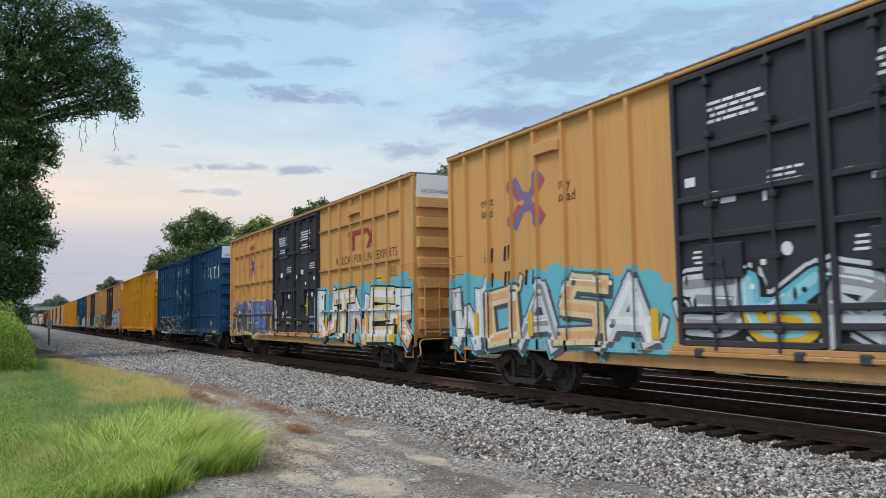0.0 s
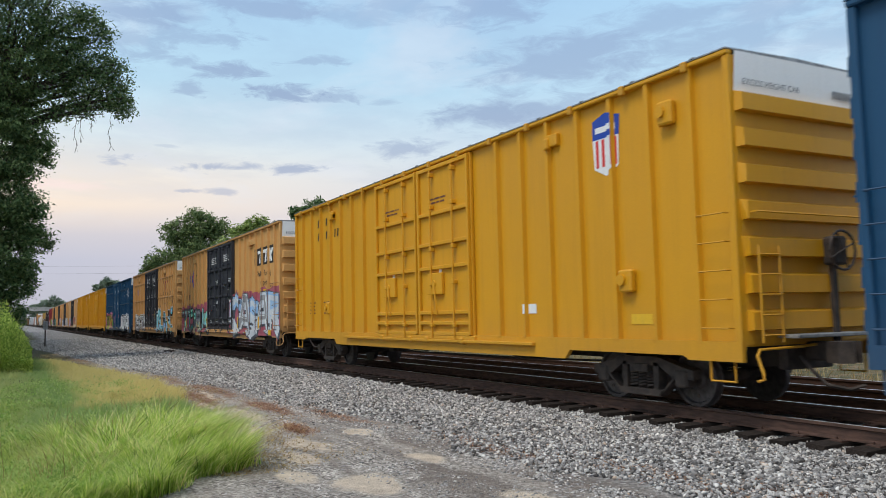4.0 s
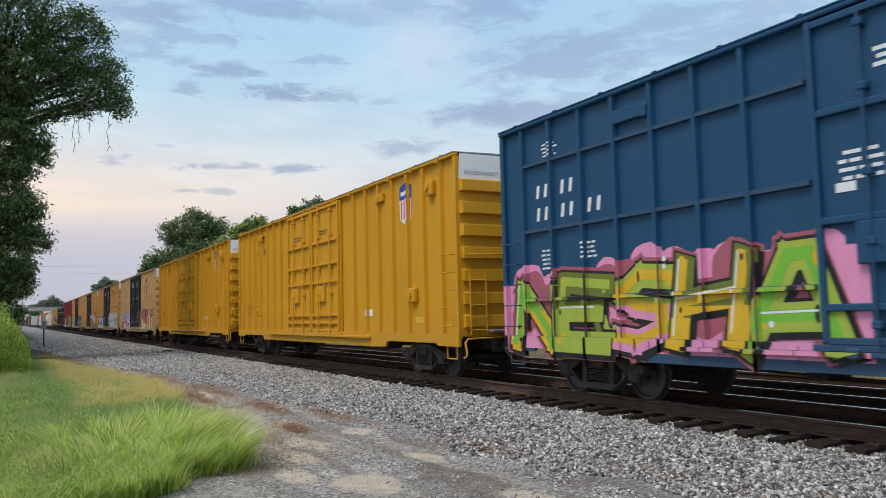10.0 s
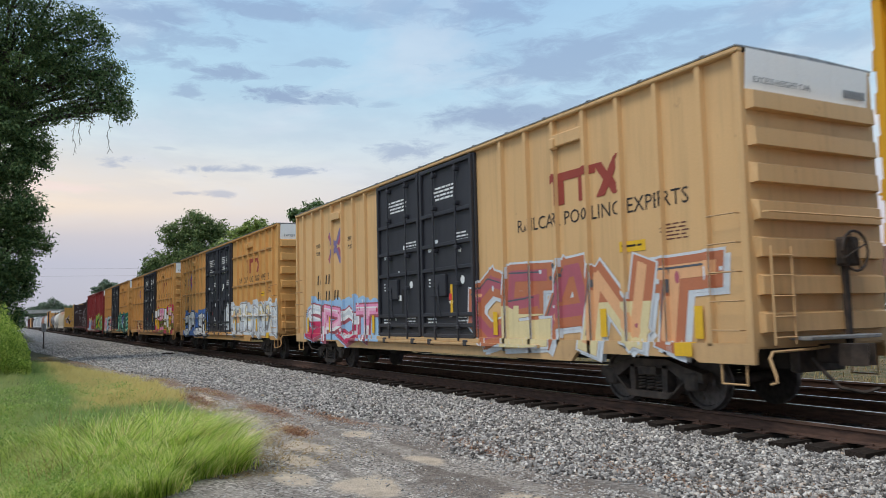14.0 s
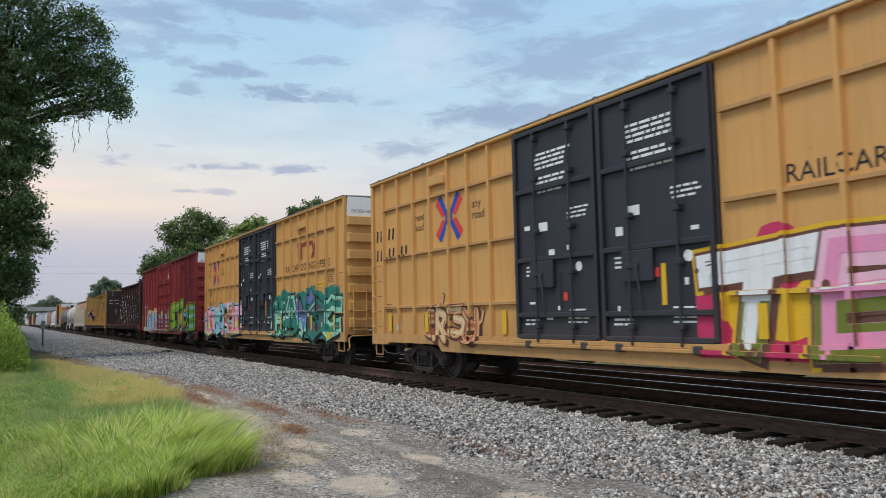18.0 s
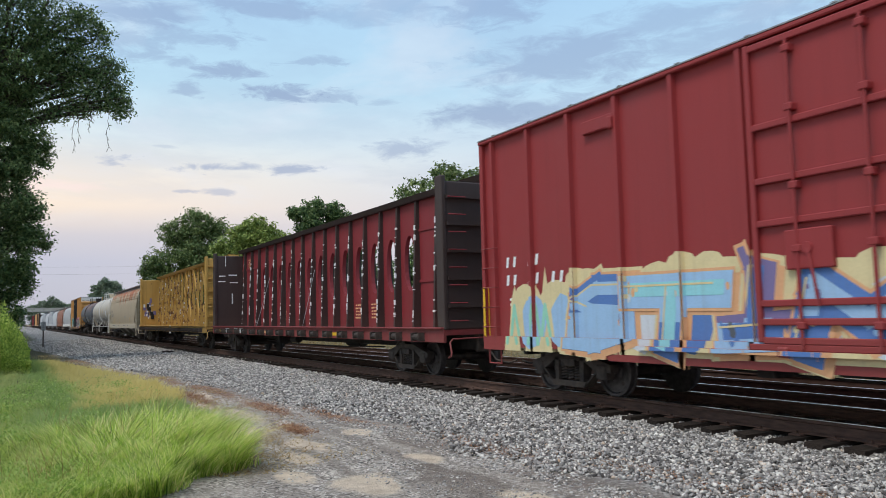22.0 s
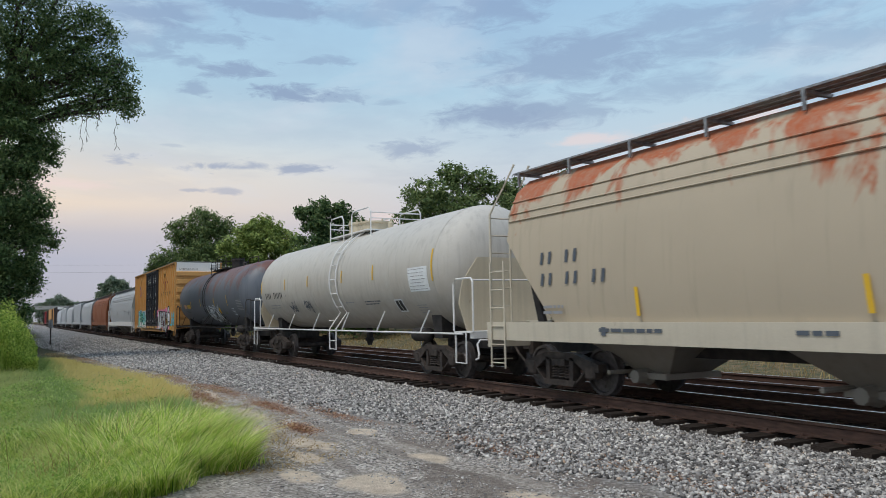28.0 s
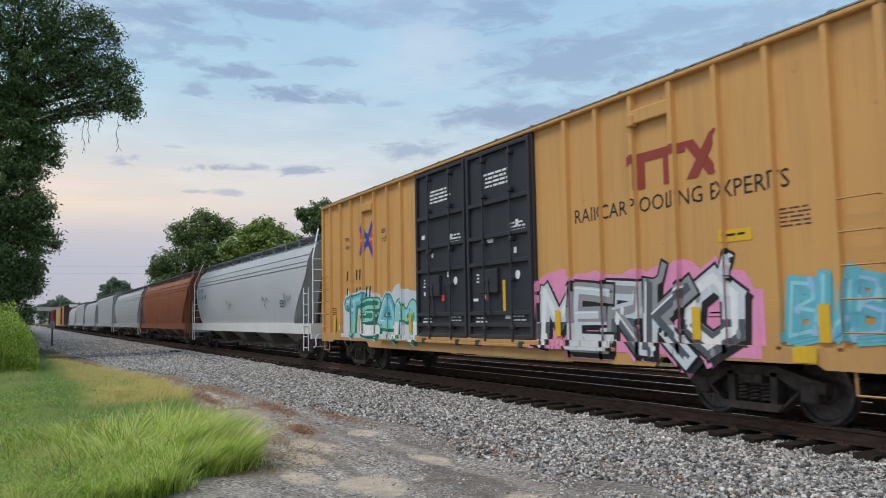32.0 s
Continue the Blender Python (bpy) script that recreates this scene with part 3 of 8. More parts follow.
    def cut(self, name, label=""):
        """Ends one painted element: it becomes a part of its own."""
        if self.b.f and self.car is not None:
            me = bpy.data.meshes.new(name)
            me.from_pydata(self.b.v, [], self.b.f)
            used = sorted(set(self.b.mi))
            for k in used:
                me.materials.append(INK[INK_KEYS[k]])
            me.polygons.foreach_set("material_index", [used.index(k) for k in self.b.mi])
            tagged(put(name, me, self.car, label=label), kind="stuff")
            self.b = Build()

    def done(self, parent, name="small_print", label=""):
        self.car = parent
        self.cut(name, label)


# Angular wild-style letter forms as strokes in a unit cell.
FORMS = [
    [[(0.1, 0), (0.12, 1)], [(0.12, 0.95), (0.8, 0.8), (0.55, 0.5)], [(0.2, 0.5), (0.9, 0.0)]],
    [[(0.1, 1), (0.1, 0.05), (0.85, 0.1)], [(0.15, 0.55), (0.7, 0.6)], [(0.1, 0.98), (0.9, 0.9)]],
    [[(0.0, 0), (0.45, 1), (0.9, 0)], [(0.2, 0.38), (0.8, 0.3)]],
    [[(0.9, 0.85), (0.3, 0.95), (0.1, 0.55), (0.8, 0.45), (0.85, 0.05), (0.05, 0.05)]],
    [[(0.05, 1), (0.35, 0.05), (0.9, 0.15), (0.85, 1)]],
    [[(0.0, 0.95), (1.0, 0.9)], [(0.5, 0.95), (0.45, 0.0)]],
    [[(0.1, 0), (0.15, 0.95), (0.5, 0.4), (0.85, 1), (0.88, 0)]],
    [[(0.85, 0.9), (0.2, 0.8), (0.08, 0.3), (0.4, 0.02), (0.88, 0.25), (0.55, 0.4)]],
    [[(0.1, 0), (0.1, 1), (0.8, 0.9), (0.75, 0.5), (0.15, 0.5)], [(0.4, 0.5), (0.9, -0.05)]],
    [[(0.15, 0.1), (0.1, 0.9), (0.8, 0.95), (0.88, 0.12), (0.15, 0.08)]],
]


# Letters of sprayed words, as strokes in the same cell.
ABC = {
    "A": [[(0.0, 0), (0.4, 1), (0.62, 1), (1.0, 0)], [(0.2, 0.32), (0.8, 0.32)]],
    "B": [[(0.1, 0), (0.1, 1), (0.75, 0.92), (0.8, 0.66), (0.3, 0.52)], [(0.3, 0.52), (0.92, 0.42), (0.88, 0.08), (0.1, 0.0)]],
    "C": [[(0.95, 0.88), (0.45, 1), (0.06, 0.7), (0.06, 0.3), (0.45, 0), (0.95, 0.14)]],
    "D": [[(0.1, 0), (0.1, 1), (0.6, 0.95), (0.95, 0.6), (0.9, 0.25), (0.55, 0.02), (0.1, 0)]],
    "E": [[(0.92, 0.96), (0.1, 1), (0.06, 0.52), (0.08, 0.02), (0.95, 0.06)], [(0.1, 0.52), (0.75, 0.56)]],
    "H": [[(0.08, 0), (0.12, 1)], [(0.88, 0), (0.92, 1)], [(0.1, 0.48), (0.9, 0.55)]],
    "I": [[(0.5, 0), (0.5, 1)], [(0.2, 0.0), (0.8, 0.02)]],
    "K": [[(0.1, 0), (0.12, 1)], [(0.95, 1), (0.25, 0.5), (1.0, -0.05)]],
    "L": [[(0.15, 1), (0.1, 0.06), (0.95, 0.04)]],
    "M": [[(0.02, 0), (0.08, 1), (0.5, 0.4), (0.92, 1), (1.0, 0)]],
    "N": [[(0.05, 0), (0.1, 1), (0.88, 0.02), (0.92, 1)]],
    "O": [[(0.5, 1), (0.1, 0.75), (0.06, 0.25), (0.5, 0), (0.92, 0.25), (0.92, 0.75), (0.5, 1)]],
    "P": [[(0.1, 0), (0.1, 1), (0.85, 0.95), (0.92, 0.62), (0.6, 0.45), (0.12, 0.45)]],
    "R": [[(0.1, 0), (0.1, 1), (0.85, 0.92), (0.85, 0.6), (0.15, 0.5)], [(0.4, 0.5), (0.98, -0.05)]],
    "S": [[(0.92, 0.9), (0.4, 1), (0.08, 0.75), (0.35, 0.55), (0.85, 0.42), (0.88, 0.15), (0.45, 0), (0.04, 0.1)]],
    "T": [[(-0.02, 0.94), (1.02, 1)], [(0.5, 0.95), (0.46, 0.0)]],
    "W": [[(0.0, 1), (0.2, 0), (0.5, 0.6), (0.8, 0), (1.0, 1)]],
    "V": [[(0.0, 1), (0.5, 0), (1.0, 1)]],
    "U": [[(0.06, 1), (0.1, 0.2), (0.45, 0), (0.88, 0.2), (0.92, 1)]],
}


def rounded(pts):
    """Cuts the corners of a line twice."""
    for _ in range(2):
        out = [pts[0]]
        for (x0, z0), (x1, z1) in zip(pts, pts[1:]):
            out += [(x0 * 0.75 + x1 * 0.25, z0 * 0.75 + z1 * 0.25), (x0 * 0.25 + x1 * 0.75, z0 * 0.25 + z1 * 0.75)]
        pts = out + [pts[-1]]
    return pts


# the neighbouring tones that a sprayed colour fades into
BEVEL = {"silver": ("white", "grey"), "white": ("silver", "white"), "sky": ("silver", "pale_aqua"), "aqua": ("pale_aqua", "sky"), "teal": ("mint", "slate"), "mint": ("pale_aqua", "teal"),
         "green": ("lime", "mint"), "lime": ("yellow", "green"), "olive": ("lime", "yellow"), "orange": ("rose", "peach"), "rose": ("pink", "magenta"), "pink": ("pale_pink", "magenta"),
         "pale_pink": ("pink", "cream"), "pale_aqua": ("mint", "sky"), "peach": ("cream", "orange"), "cream": ("white", "peach"), "slate": ("grey", "mint"), "grey": ("silver", "slate"),
         "lilac": ("blue", "slate"), "blue": ("sky", "lilac"), "yellow": ("cream", "lime"), "black": ("slate", "black")}


def graffiti(d, rng, x0, x1, z0, z1, count, fill, edge, cloud=(), accent=(), lean=0.12, fat=0.30, glint="white", drip=True, curvy=None, word=""):
    """A sprayed piece: a cloud behind, overlapping letter forms with dark edges and a side shadow, a second colour in their lower half, glints and drips."""
    d.sides = True
    count = len(word) or count
    w = (x1 - x0) / count
    h = z1 - z0
    for k, key in enumerate(cloud):
        steps = max(4, int((x1 - x0) / 0.5))
        for i in range(steps + 1):
            x = x0 + i * (x1 - x0) / steps + rng.uniform(-0.1, 0.1)
            zz = z0 + h * (rng.uniform(0.72, 0.92) if k == 0 else rng.uniform(0.35, 0.8))
            d.blob(min(max(x, x0 + 0.2), x1 - 0.2), zz, rng.uniform(0.32, 0.48), rng.uniform(0.22, 0.36) * (1 if k == 0 else 1.4), key, 1 + k, rng)
            if k == 0:
                d.bar(x - 0.3, z0 + 0.05, 0.6, zz - z0 - 0.05, key, 1)
    f = 1.12 * fat * min(w * 1.15, h * 0.8)
    bend = rng.random() < 0.65 if curvy is None else curvy
    cells = []
    last = -1
    for i in range(count):
        k = rng.randrange(len(FORMS))
        if k == last:
            k = (k + 3) % len(FORMS)
        last = k
        fx, fz = not word and rng.random() < 0.5, not word and rng.random() < 0.4
        ox, sx = x0 + i * w + rng.uniform(-0.1, 0.02) * w, w * rng.uniform(0.95, 1.12)
        oz, sz = z0 + f * 0.6 + rng.uniform(-0.05, 0.05) * h, (h - f * 1.2) * rng.uniform(0.86, 1.04)
        twist = rng.uniform(-0.08, 0.08)
        strokes = [[(ox + (1 - a if fx else a) * sx + (lean + twist) * b * h * 0.5, oz + (1 - b if fz else b) * sz + twist * a * h) for a, b in s] for s in (ABC[word[i]] if word else FORMS[k])]
        cells.append([rounded(s) for s in strokes] if bend else strokes)
    rim = cloud[-1] if cloud else ("silver" if edge == "black" else None)
    for strokes in cells if rim else ():
        for s in strokes:
            d.stroke(s, f + 0.2, rim, 2, bend)
    for strokes in cells:
        for s in strokes:
            d.stroke([(x + 0.09, z - 0.07) for x, z in s], f * 1.1, edge, 3, bend)
    for i, strokes in enumerate(cells):
        key = fill[i % len(fill)]
        lift = 4 + 3 * (i % 2)
        for s in strokes:
            d.stroke(s, f + 0.085, edge, lift, bend)
        for s in strokes:
            d.stroke(s, f, key, lift + 1, bend)
        if accent:
            second = accent[i % len(accent)]
            for s in strokes:
                d.stroke(s, f * 0.98, second, lift + 2, bend, below=z0 + h * rng.uniform(0.36, 0.52))
        tone = rng.choice(BEVEL.get(key, (key,)))
        for s in strokes:
            d.stroke([(x - f * 0.06, z + f * 0.06) for x, z in s], f * 0.42, tone, lift + 2, bend)
        for _ in range(7):
            x, z = rng.choice(rng.choice(strokes))
            d.blob(x + rng.uniform(-0.3, 0.3) * f, z + rng.uniform(-0.3, 0.3) * f, rng.uniform(0.02, 0.07), rng.uniform(0.03, 0.12), rng.choice(BEVEL.get(key, (key,)) + (edge,)), lift + 2, rng, 7)
        for s in strokes:
            if glint and rng.random() < 0.85:
                pts = s[: max(2, len(s) // 2)]
                d.stroke([(x - f * 0.3, z + f * 0.18) for x, z in pts], 0.03, glint, lift + 3)
        if rng.random() < (0.2 if word else 0.6):
            x, z = strokes[0][-1]
            k = rng.choice((-1, 1))
            d.stroke([(x, z), (x + 0.22 * k, z + 0.1), (x + 0.3 * k, z + 0.32)], f * 0.55, edge, lift, bend)
            d.stroke([(x, z), (x + 0.22 * k, z + 0.1), (x + 0.3 * k, z + 0.3)], f * 0.36, key, lift + 1, bend)
        if accent and rng.random() < 0.7:
            x, z = strokes[0][0]
            for q in range(3):
                d.blob(x + rng.uniform(-0.2, 0.4), z + rng.uniform(-0.1, 0.3), 0.045, 0.045, rng.choice((glint or key, edge)), lift + 3, rng, 8)
    if drip:
        for _ in range(count * 2):
            x = rng.uniform(x0, x1)
            d.bar(x, z0 + rng.uniform(-0.02, 0.1), 0.012, rng.uniform(0.1, 0.25), edge, 10)
    d.sides = False


def tag(d, rng, x, z, size, key, n=4):
    """A quick scrawled line."""
    pts = [(x + i * size * 0.28 + rng.uniform(-0.1, 0.1) * size, z + rng.uniform(0, 1) * size) for i in range(n * 2)]
    d.stroke(pts, 0.035, key, 11)


# ---- railway car parts ----
def wheelset_mesh():
    b = Build()
    for s in (-1, 1):
        prof = [(-0.005, 0.40), (0.0, 0.44), (0.03, 0.445), (0.035, 0.425), (0.13, 0.42), (0.135, 0.37), (0.1, 0.35), (0.095, 0.17), (0.13, 0.14), (0.14, 0.09)]
        b.lathe([(s * (0.68 + a), r) for a, r in prof], "y", (0, 0, 0), 28, 0)
        for k in range(4):
            a = k * math.pi / 2 + 0.4
            b.lathe([(s * 0.775, 0.03), (s * 0.785, 0.03)], "y", (0.26 * math.cos(a), 0, 0.26 * math.sin(a)), 8, 1)
        b.lathe([(s * 0.82, 0.08), (s * 1.06, 0.075), (s * 1.07, 0.04)], "y", (0, 0, 0), 12, 1)
        for k in range(3):
            a = k * 2 * math.pi / 3
            b.lathe([(s * 1.06, 0.018), (s * 1.085, 0.016)], "y", (0.045 * math.cos(a), 0, 0.045 * math.sin(a)), 6, 0)
    b.lathe([(-0.75, 0.085), (0.75, 0.085)], "y", (0, 0, 0), 12, 1)
    return b.mesh("wheelset", [TREAD, IRON], True)


def side_frame_mesh():
    """Cast truss frame with two openings for the wheels' boxes and one for the springs."""
    b = Build()
    y0, y1 = -0.09, 0.09
    top = [(-1.12, 0.56), (-1.12, 0.42), (-0.7, 0.44), (-0.42, 0.60), (0.42, 0.60), (0.7, 0.44), (1.12, 0.42), (1.12, 0.56), (0.8, 0.63), (0.4, 0.74), (-0.4, 0.74), (-0.8, 0.63)]
    b.prism(top, "y", y0, y1)
    b.prism([(-0.42, 0.14), (0.42, 0.14), (0.5, 0.24), (-0.5, 0.24)], "y", y0 - 0.02, y1 + 0.02)
    for s in (-1, 1):
        b.prism([(s * 0.42, 0.14), (s * 0.5, 0.24), (s * 0.82, 0.52), (s * 0.74, 0.40)][::s], "y", y0, y1)
        b.prism([(s * 0.30, 0.2), (s * 0.40, 0.2), (s * 0.42, 0.65), (s * 0.30, 0.65)][::s], "y", y0, y1)
        b.box(s * 0.89 - 0.13, s * 0.89 + 0.13, y0 - 0.03, y1 + 0.03, 0.30, 0.56, 0, 0.03)
    return b.mesh("side_frame", [IRON])


def spring_mesh():
    b = Build()
    for ox in (-0.19, 0.0, 0.19):
        pts = [(ox + 0.075 * math.cos(a), 0.075 * math.sin(a), 0.25 + 0.25 * a / (2 * math.pi * 5)) for a in [i * 0.7 for i in range(46)]]
        b.tube(pts, 0.019, 0, 5)
    return b.mesh("spring_nest", [IRON])


def bolster_mesh():
    b = Build()
    b.prism([(-1.12, 0.5), (1.12, 0.5), (1.12, 0.62), (0.5, 0.72), (-0.5, 0.72), (-1.12, 0.62)], "x", -0.2, 0.2)
    b.lathe([(0.72, 0.2), (0.78, 0.2)], "z", (0, 0, 0), 14)
    b.box(-0.6, -0.5, -0.7, 0.7, 0.35, 0.45)
    b.box(0.5, 0.6, -0.7, 0.7, 0.35, 0.45)
    return b.mesh("bolster", [IRON])


WHEELSET, SIDE_FRAME, SPRINGS, BOLSTER = wheelset_mesh(), side_frame_mesh(), spring_mesh(), bolster_mesh()
SPUN = []  # wheelsets with the place of their car, for motions()
CARS = []  # each car with its place in the train


def truck(car, x, place):
    t = new("truck")
    t.parent, t.location = car, (x, 0, 0)
    put("bolster", BOLSTER, t)
    for s in (-1, 1):
        put("side_frame", SIDE_FRAME, t, (0, s * 1.0, 0))
        put("spring_nest", SPRINGS, t, (0, s * 1.0, 0))
        w = put("wheelset", WHEELSET, t, (s * 0.89, 0, 0.42))
        SPUN.append((w, place - x - s * 0.89, s * 0.89))


def coupler_mesh():
    b = Build()
    b.box(-0.35, 0.45, -0.12, 0.12, 0.72, 0.98, 0, 0.03)
    b.prism([(0.4, -0.15), (0.62, -0.2), (0.78, -0.08), (0.72, 0.02), (0.6, -0.02), (0.6, 0.08), (0.74, 0.14), (0.66, 0.22), (0.4, 0.15)], "z", 0.7, 0.99)
    b.tube([(0.15, -0.35, 0.8), (0.32, -0.36, 0.62), (0.5, -0.3, 0.42), (0.72, -0.12, 0.36), (0.85, 0.0, 0.42)], 0.026)
    b.box(-0.1, 0.05, -0.5, 0.5, 0.6, 1.02, 0, 0.02)
    return b.mesh("coupler", [IRON])


def cut_lever_mesh(mat):
    b = Build()
    b.tube([(0.12, 0.0, 0.95), (0.16, -0.5, 0.93), (0.18, -1.3, 0.92), (0.2, -1.38, 0.84), (0.3, -1.4, 0.62), (0.34, -1.44, 0.55), (0.26, -1.46, 0.52)], 0.02)
    return b.mesh("cut_lever", [mat])


COUPLER = coupler_mesh()
LEVERS = {}


def running_gear(car, place, half, centres, inset=0.1, lever=None):
    for s in (-1, 1):
        truck(car, s * centres, place)
        put("coupler", COUPLER, car, (s * (half - inset), 0, 0), turn=0 if s > 0 else math.pi)
        if lever is not None:
            if lever.name not in LEVERS:
                LEVERS[lever.name] = cut_lever_mesh(lever)
            put("cut_lever", LEVERS[lever.name], car, (s * half, 0, 0), turn=0 if s > 0 else math.pi)


def under(car, half, deep=0.5, y=0.22):
    b = Build()
    b.box(-half + 0.1, half - 0.1, -y, y, 0.62, 1.0)
    part("centre_sill", b, SHADOWED, car)
    b = Build()
    b.lathe([(-0.6, 0.18), (-0.55, 0.22), (0.55, 0.22), (0.6, 0.18)], "x", (1.6, 0.55, 0.66), 14)
    b.lathe([(-0.3, 0.14), (0.35, 0.14)], "x", (-1.8, -0.5, 0.68), 12)
    b.box(-3.2, -2.9, -0.8, -0.3, 0.5, 0.95)
    b.tube([(-6.0, -0.4, 0.58), (-2.0, -0.42, 0.5), (3.0, -0.42, 0.52), (6.0, -0.4, 0.58)], 0.022)
    part("brake_gear", b, SHADOWED, car)


def steps(b, x, w, y, z0, z1, m=0):
    b.tube([(x, y, z1), (x, y, z0), (x + w, y, z0), (x + w, y, z1)], 0.02, m, 5)


def end_ribs_mesh(name, half_w, z0, z1, n, mats, cap):
    """A pressed steel end: n deep horizontal ribs below a flat painted cap."""
    b = Build()
    pitch = (z1 - cap - z0) / n
    prof = [(0.0, z0)]
    for i in range(n):
        a = z0 + i * pitch
        prof += [(0.0, a + 0.42 * pitch), (0.11, a + 0.45 * pitch), (0.10, a + 0.92 * pitch), (0.0, a + 0.99 * pitch)]
    prof += [(0.0, z1 - cap)]
    for (d0, a), (d1, c) in zip(prof, prof[1:]):
        w0 = half_w - (0.0 if max(d0, d1) < 0.05 else 0.05)
        b.face([(d0, -w0, a), (d0, w0, a), (d1, w0, c), (d1, -w0, c)])
    for s in (-1, 1):
        b.face([(d, s * (half_w - 0.04), z) for d, z in prof] + [(-0.03, s * half_w, z1 - cap), (-0.03, s * half_w, z0)])
    b.face([(0.03, -half_w, z1 - cap), (0.03, half_w, z1 - cap), (0.03, half_w - 0.02, z1), (0.03, -half_w + 0.02, z1)], 1)
    b.face([(0.03, -half_w, z1 - cap), (0.03, half_w, z1 - cap), (0, half_w, z1 - cap), (0, -half_w, z1 - cap)], 1)
    me = bpy.data.meshes.new(name)
    me.from_pydata(b.v, [], b.f)
    for m in mats:
        me.materials.append(m)
    me.polygons.foreach_set("material_index", b.mi)
    bm = bmesh.new()
    bm.from_mesh(me)
    bmesh.ops.remove_doubles(bm, verts=bm.verts, dist=0.06)
    bm.to_mesh(me)
    bm.free()
    return me


MESHES = {}


def once(key, make):
    """One shared mesh for alike pieces."""
    if key not in MESHES:
        MESHES[key] = make()
    return MESHES[key]


DEEP = 0.085  # how far the posts stand out
SIDE = 1.43  # from the centre line to the outer side


def post_mesh(mat, z0, z1, wide):
    b = Build()
    b.prism([(-wide / 2 - 0.014, 0), (wide / 2 + 0.014, 0), (wide / 2, -DEEP), (-wide / 2, -DEEP)], "z", z0, z1)
    return b.mesh("side_post", [mat])


def bar_mesh(mat, length):
    b = Build()
    b.prism([(0, -0.035), (0, 0.045), (-0.07, 0.03), (-0.07, -0.025)], "x", 0, length)
    return b.mesh("side_rail", [mat])


def door_meshes(mat, w, z0, z1, style):
    """A plug door: sheet, and its frame with bars, lock rods, hinges and plates."""
    b = Build()
    b.box(0, w, -0.05, 0.02, z0, z1, 0, 0.01)
    sheet = b.mesh("door_sheet", [mat])
    out = [("door_sheet", sheet)]
    h = z1 - z0
    for i, x in enumerate((0.03, w - 0.11)):
        b = Build()
        b.box(x, x + 0.08, -0.125, -0.05, z0 + 0.02, z1 - 0.02, 0, 0.012)
        out.append(("door_stile", b.mesh("door_stile", [mat])))
    for f in ((0.0, 0.1, 0.36, 0.69, 0.97) if style == "grid" else (0.0, 0.06, 0.12, 0.38, 0.52, 0.7, 0.97)):
        b = Build()
        b.box(0.11, w - 0.11, -0.12, -0.05, z0 + f * h, z0 + f * h + 0.085, 0, 0.012)
        out.append(("door_bar", b.mesh("door_bar", [mat])))
    for x in (0.3 * w, 0.72 * w):
        b = Build()
        b.tube([(x, -0.14, z0 - 0.05), (x, -0.14, z1 - 0.12)], 0.022, 0, 6)
        for f in (0.06, 0.3, 0.5, 0.75, 0.94):
            b.box(x - 0.06, x + 0.06, -0.17, -0.05, z0 + f * h - 0.045, z0 + f * h + 0.045, 0, 0.012)
        out.append(("lock_rod", b.mesh("lock_rod", [mat])))
    b = Build()
    b.box(0.22 * w, 0.5 * w, -0.135, -0.05, z0 + 0.235 * h, z0 + 0.36 * h, 0, 0.015)
    b.lathe([(-0.16, 0.07), (-0.05, 0.09)], "y", (0.36 * w, 0, z0 + 0.3 * h), 12)
    b.tube([(0.36 * w, -0.15, z0 + 0.3 * h), (0.40 * w, -0.17, z0 + 0.2 * h), (0.41 * w, -0.15, z0 + 0.12 * h)], 0.018)
    out.append(("lock_box", b.mesh("lock_box", [mat])))
    for x in (0.14 * w, 0.8 * w):
        b = Build()
        b.box(x, x + 0.16, -0.16, -0.03, z0 - 0.16, z0 - 0.03, 0, 0.02)
        out.append(("door_roller", b.mesh("door_roller", [mat])))
    return out


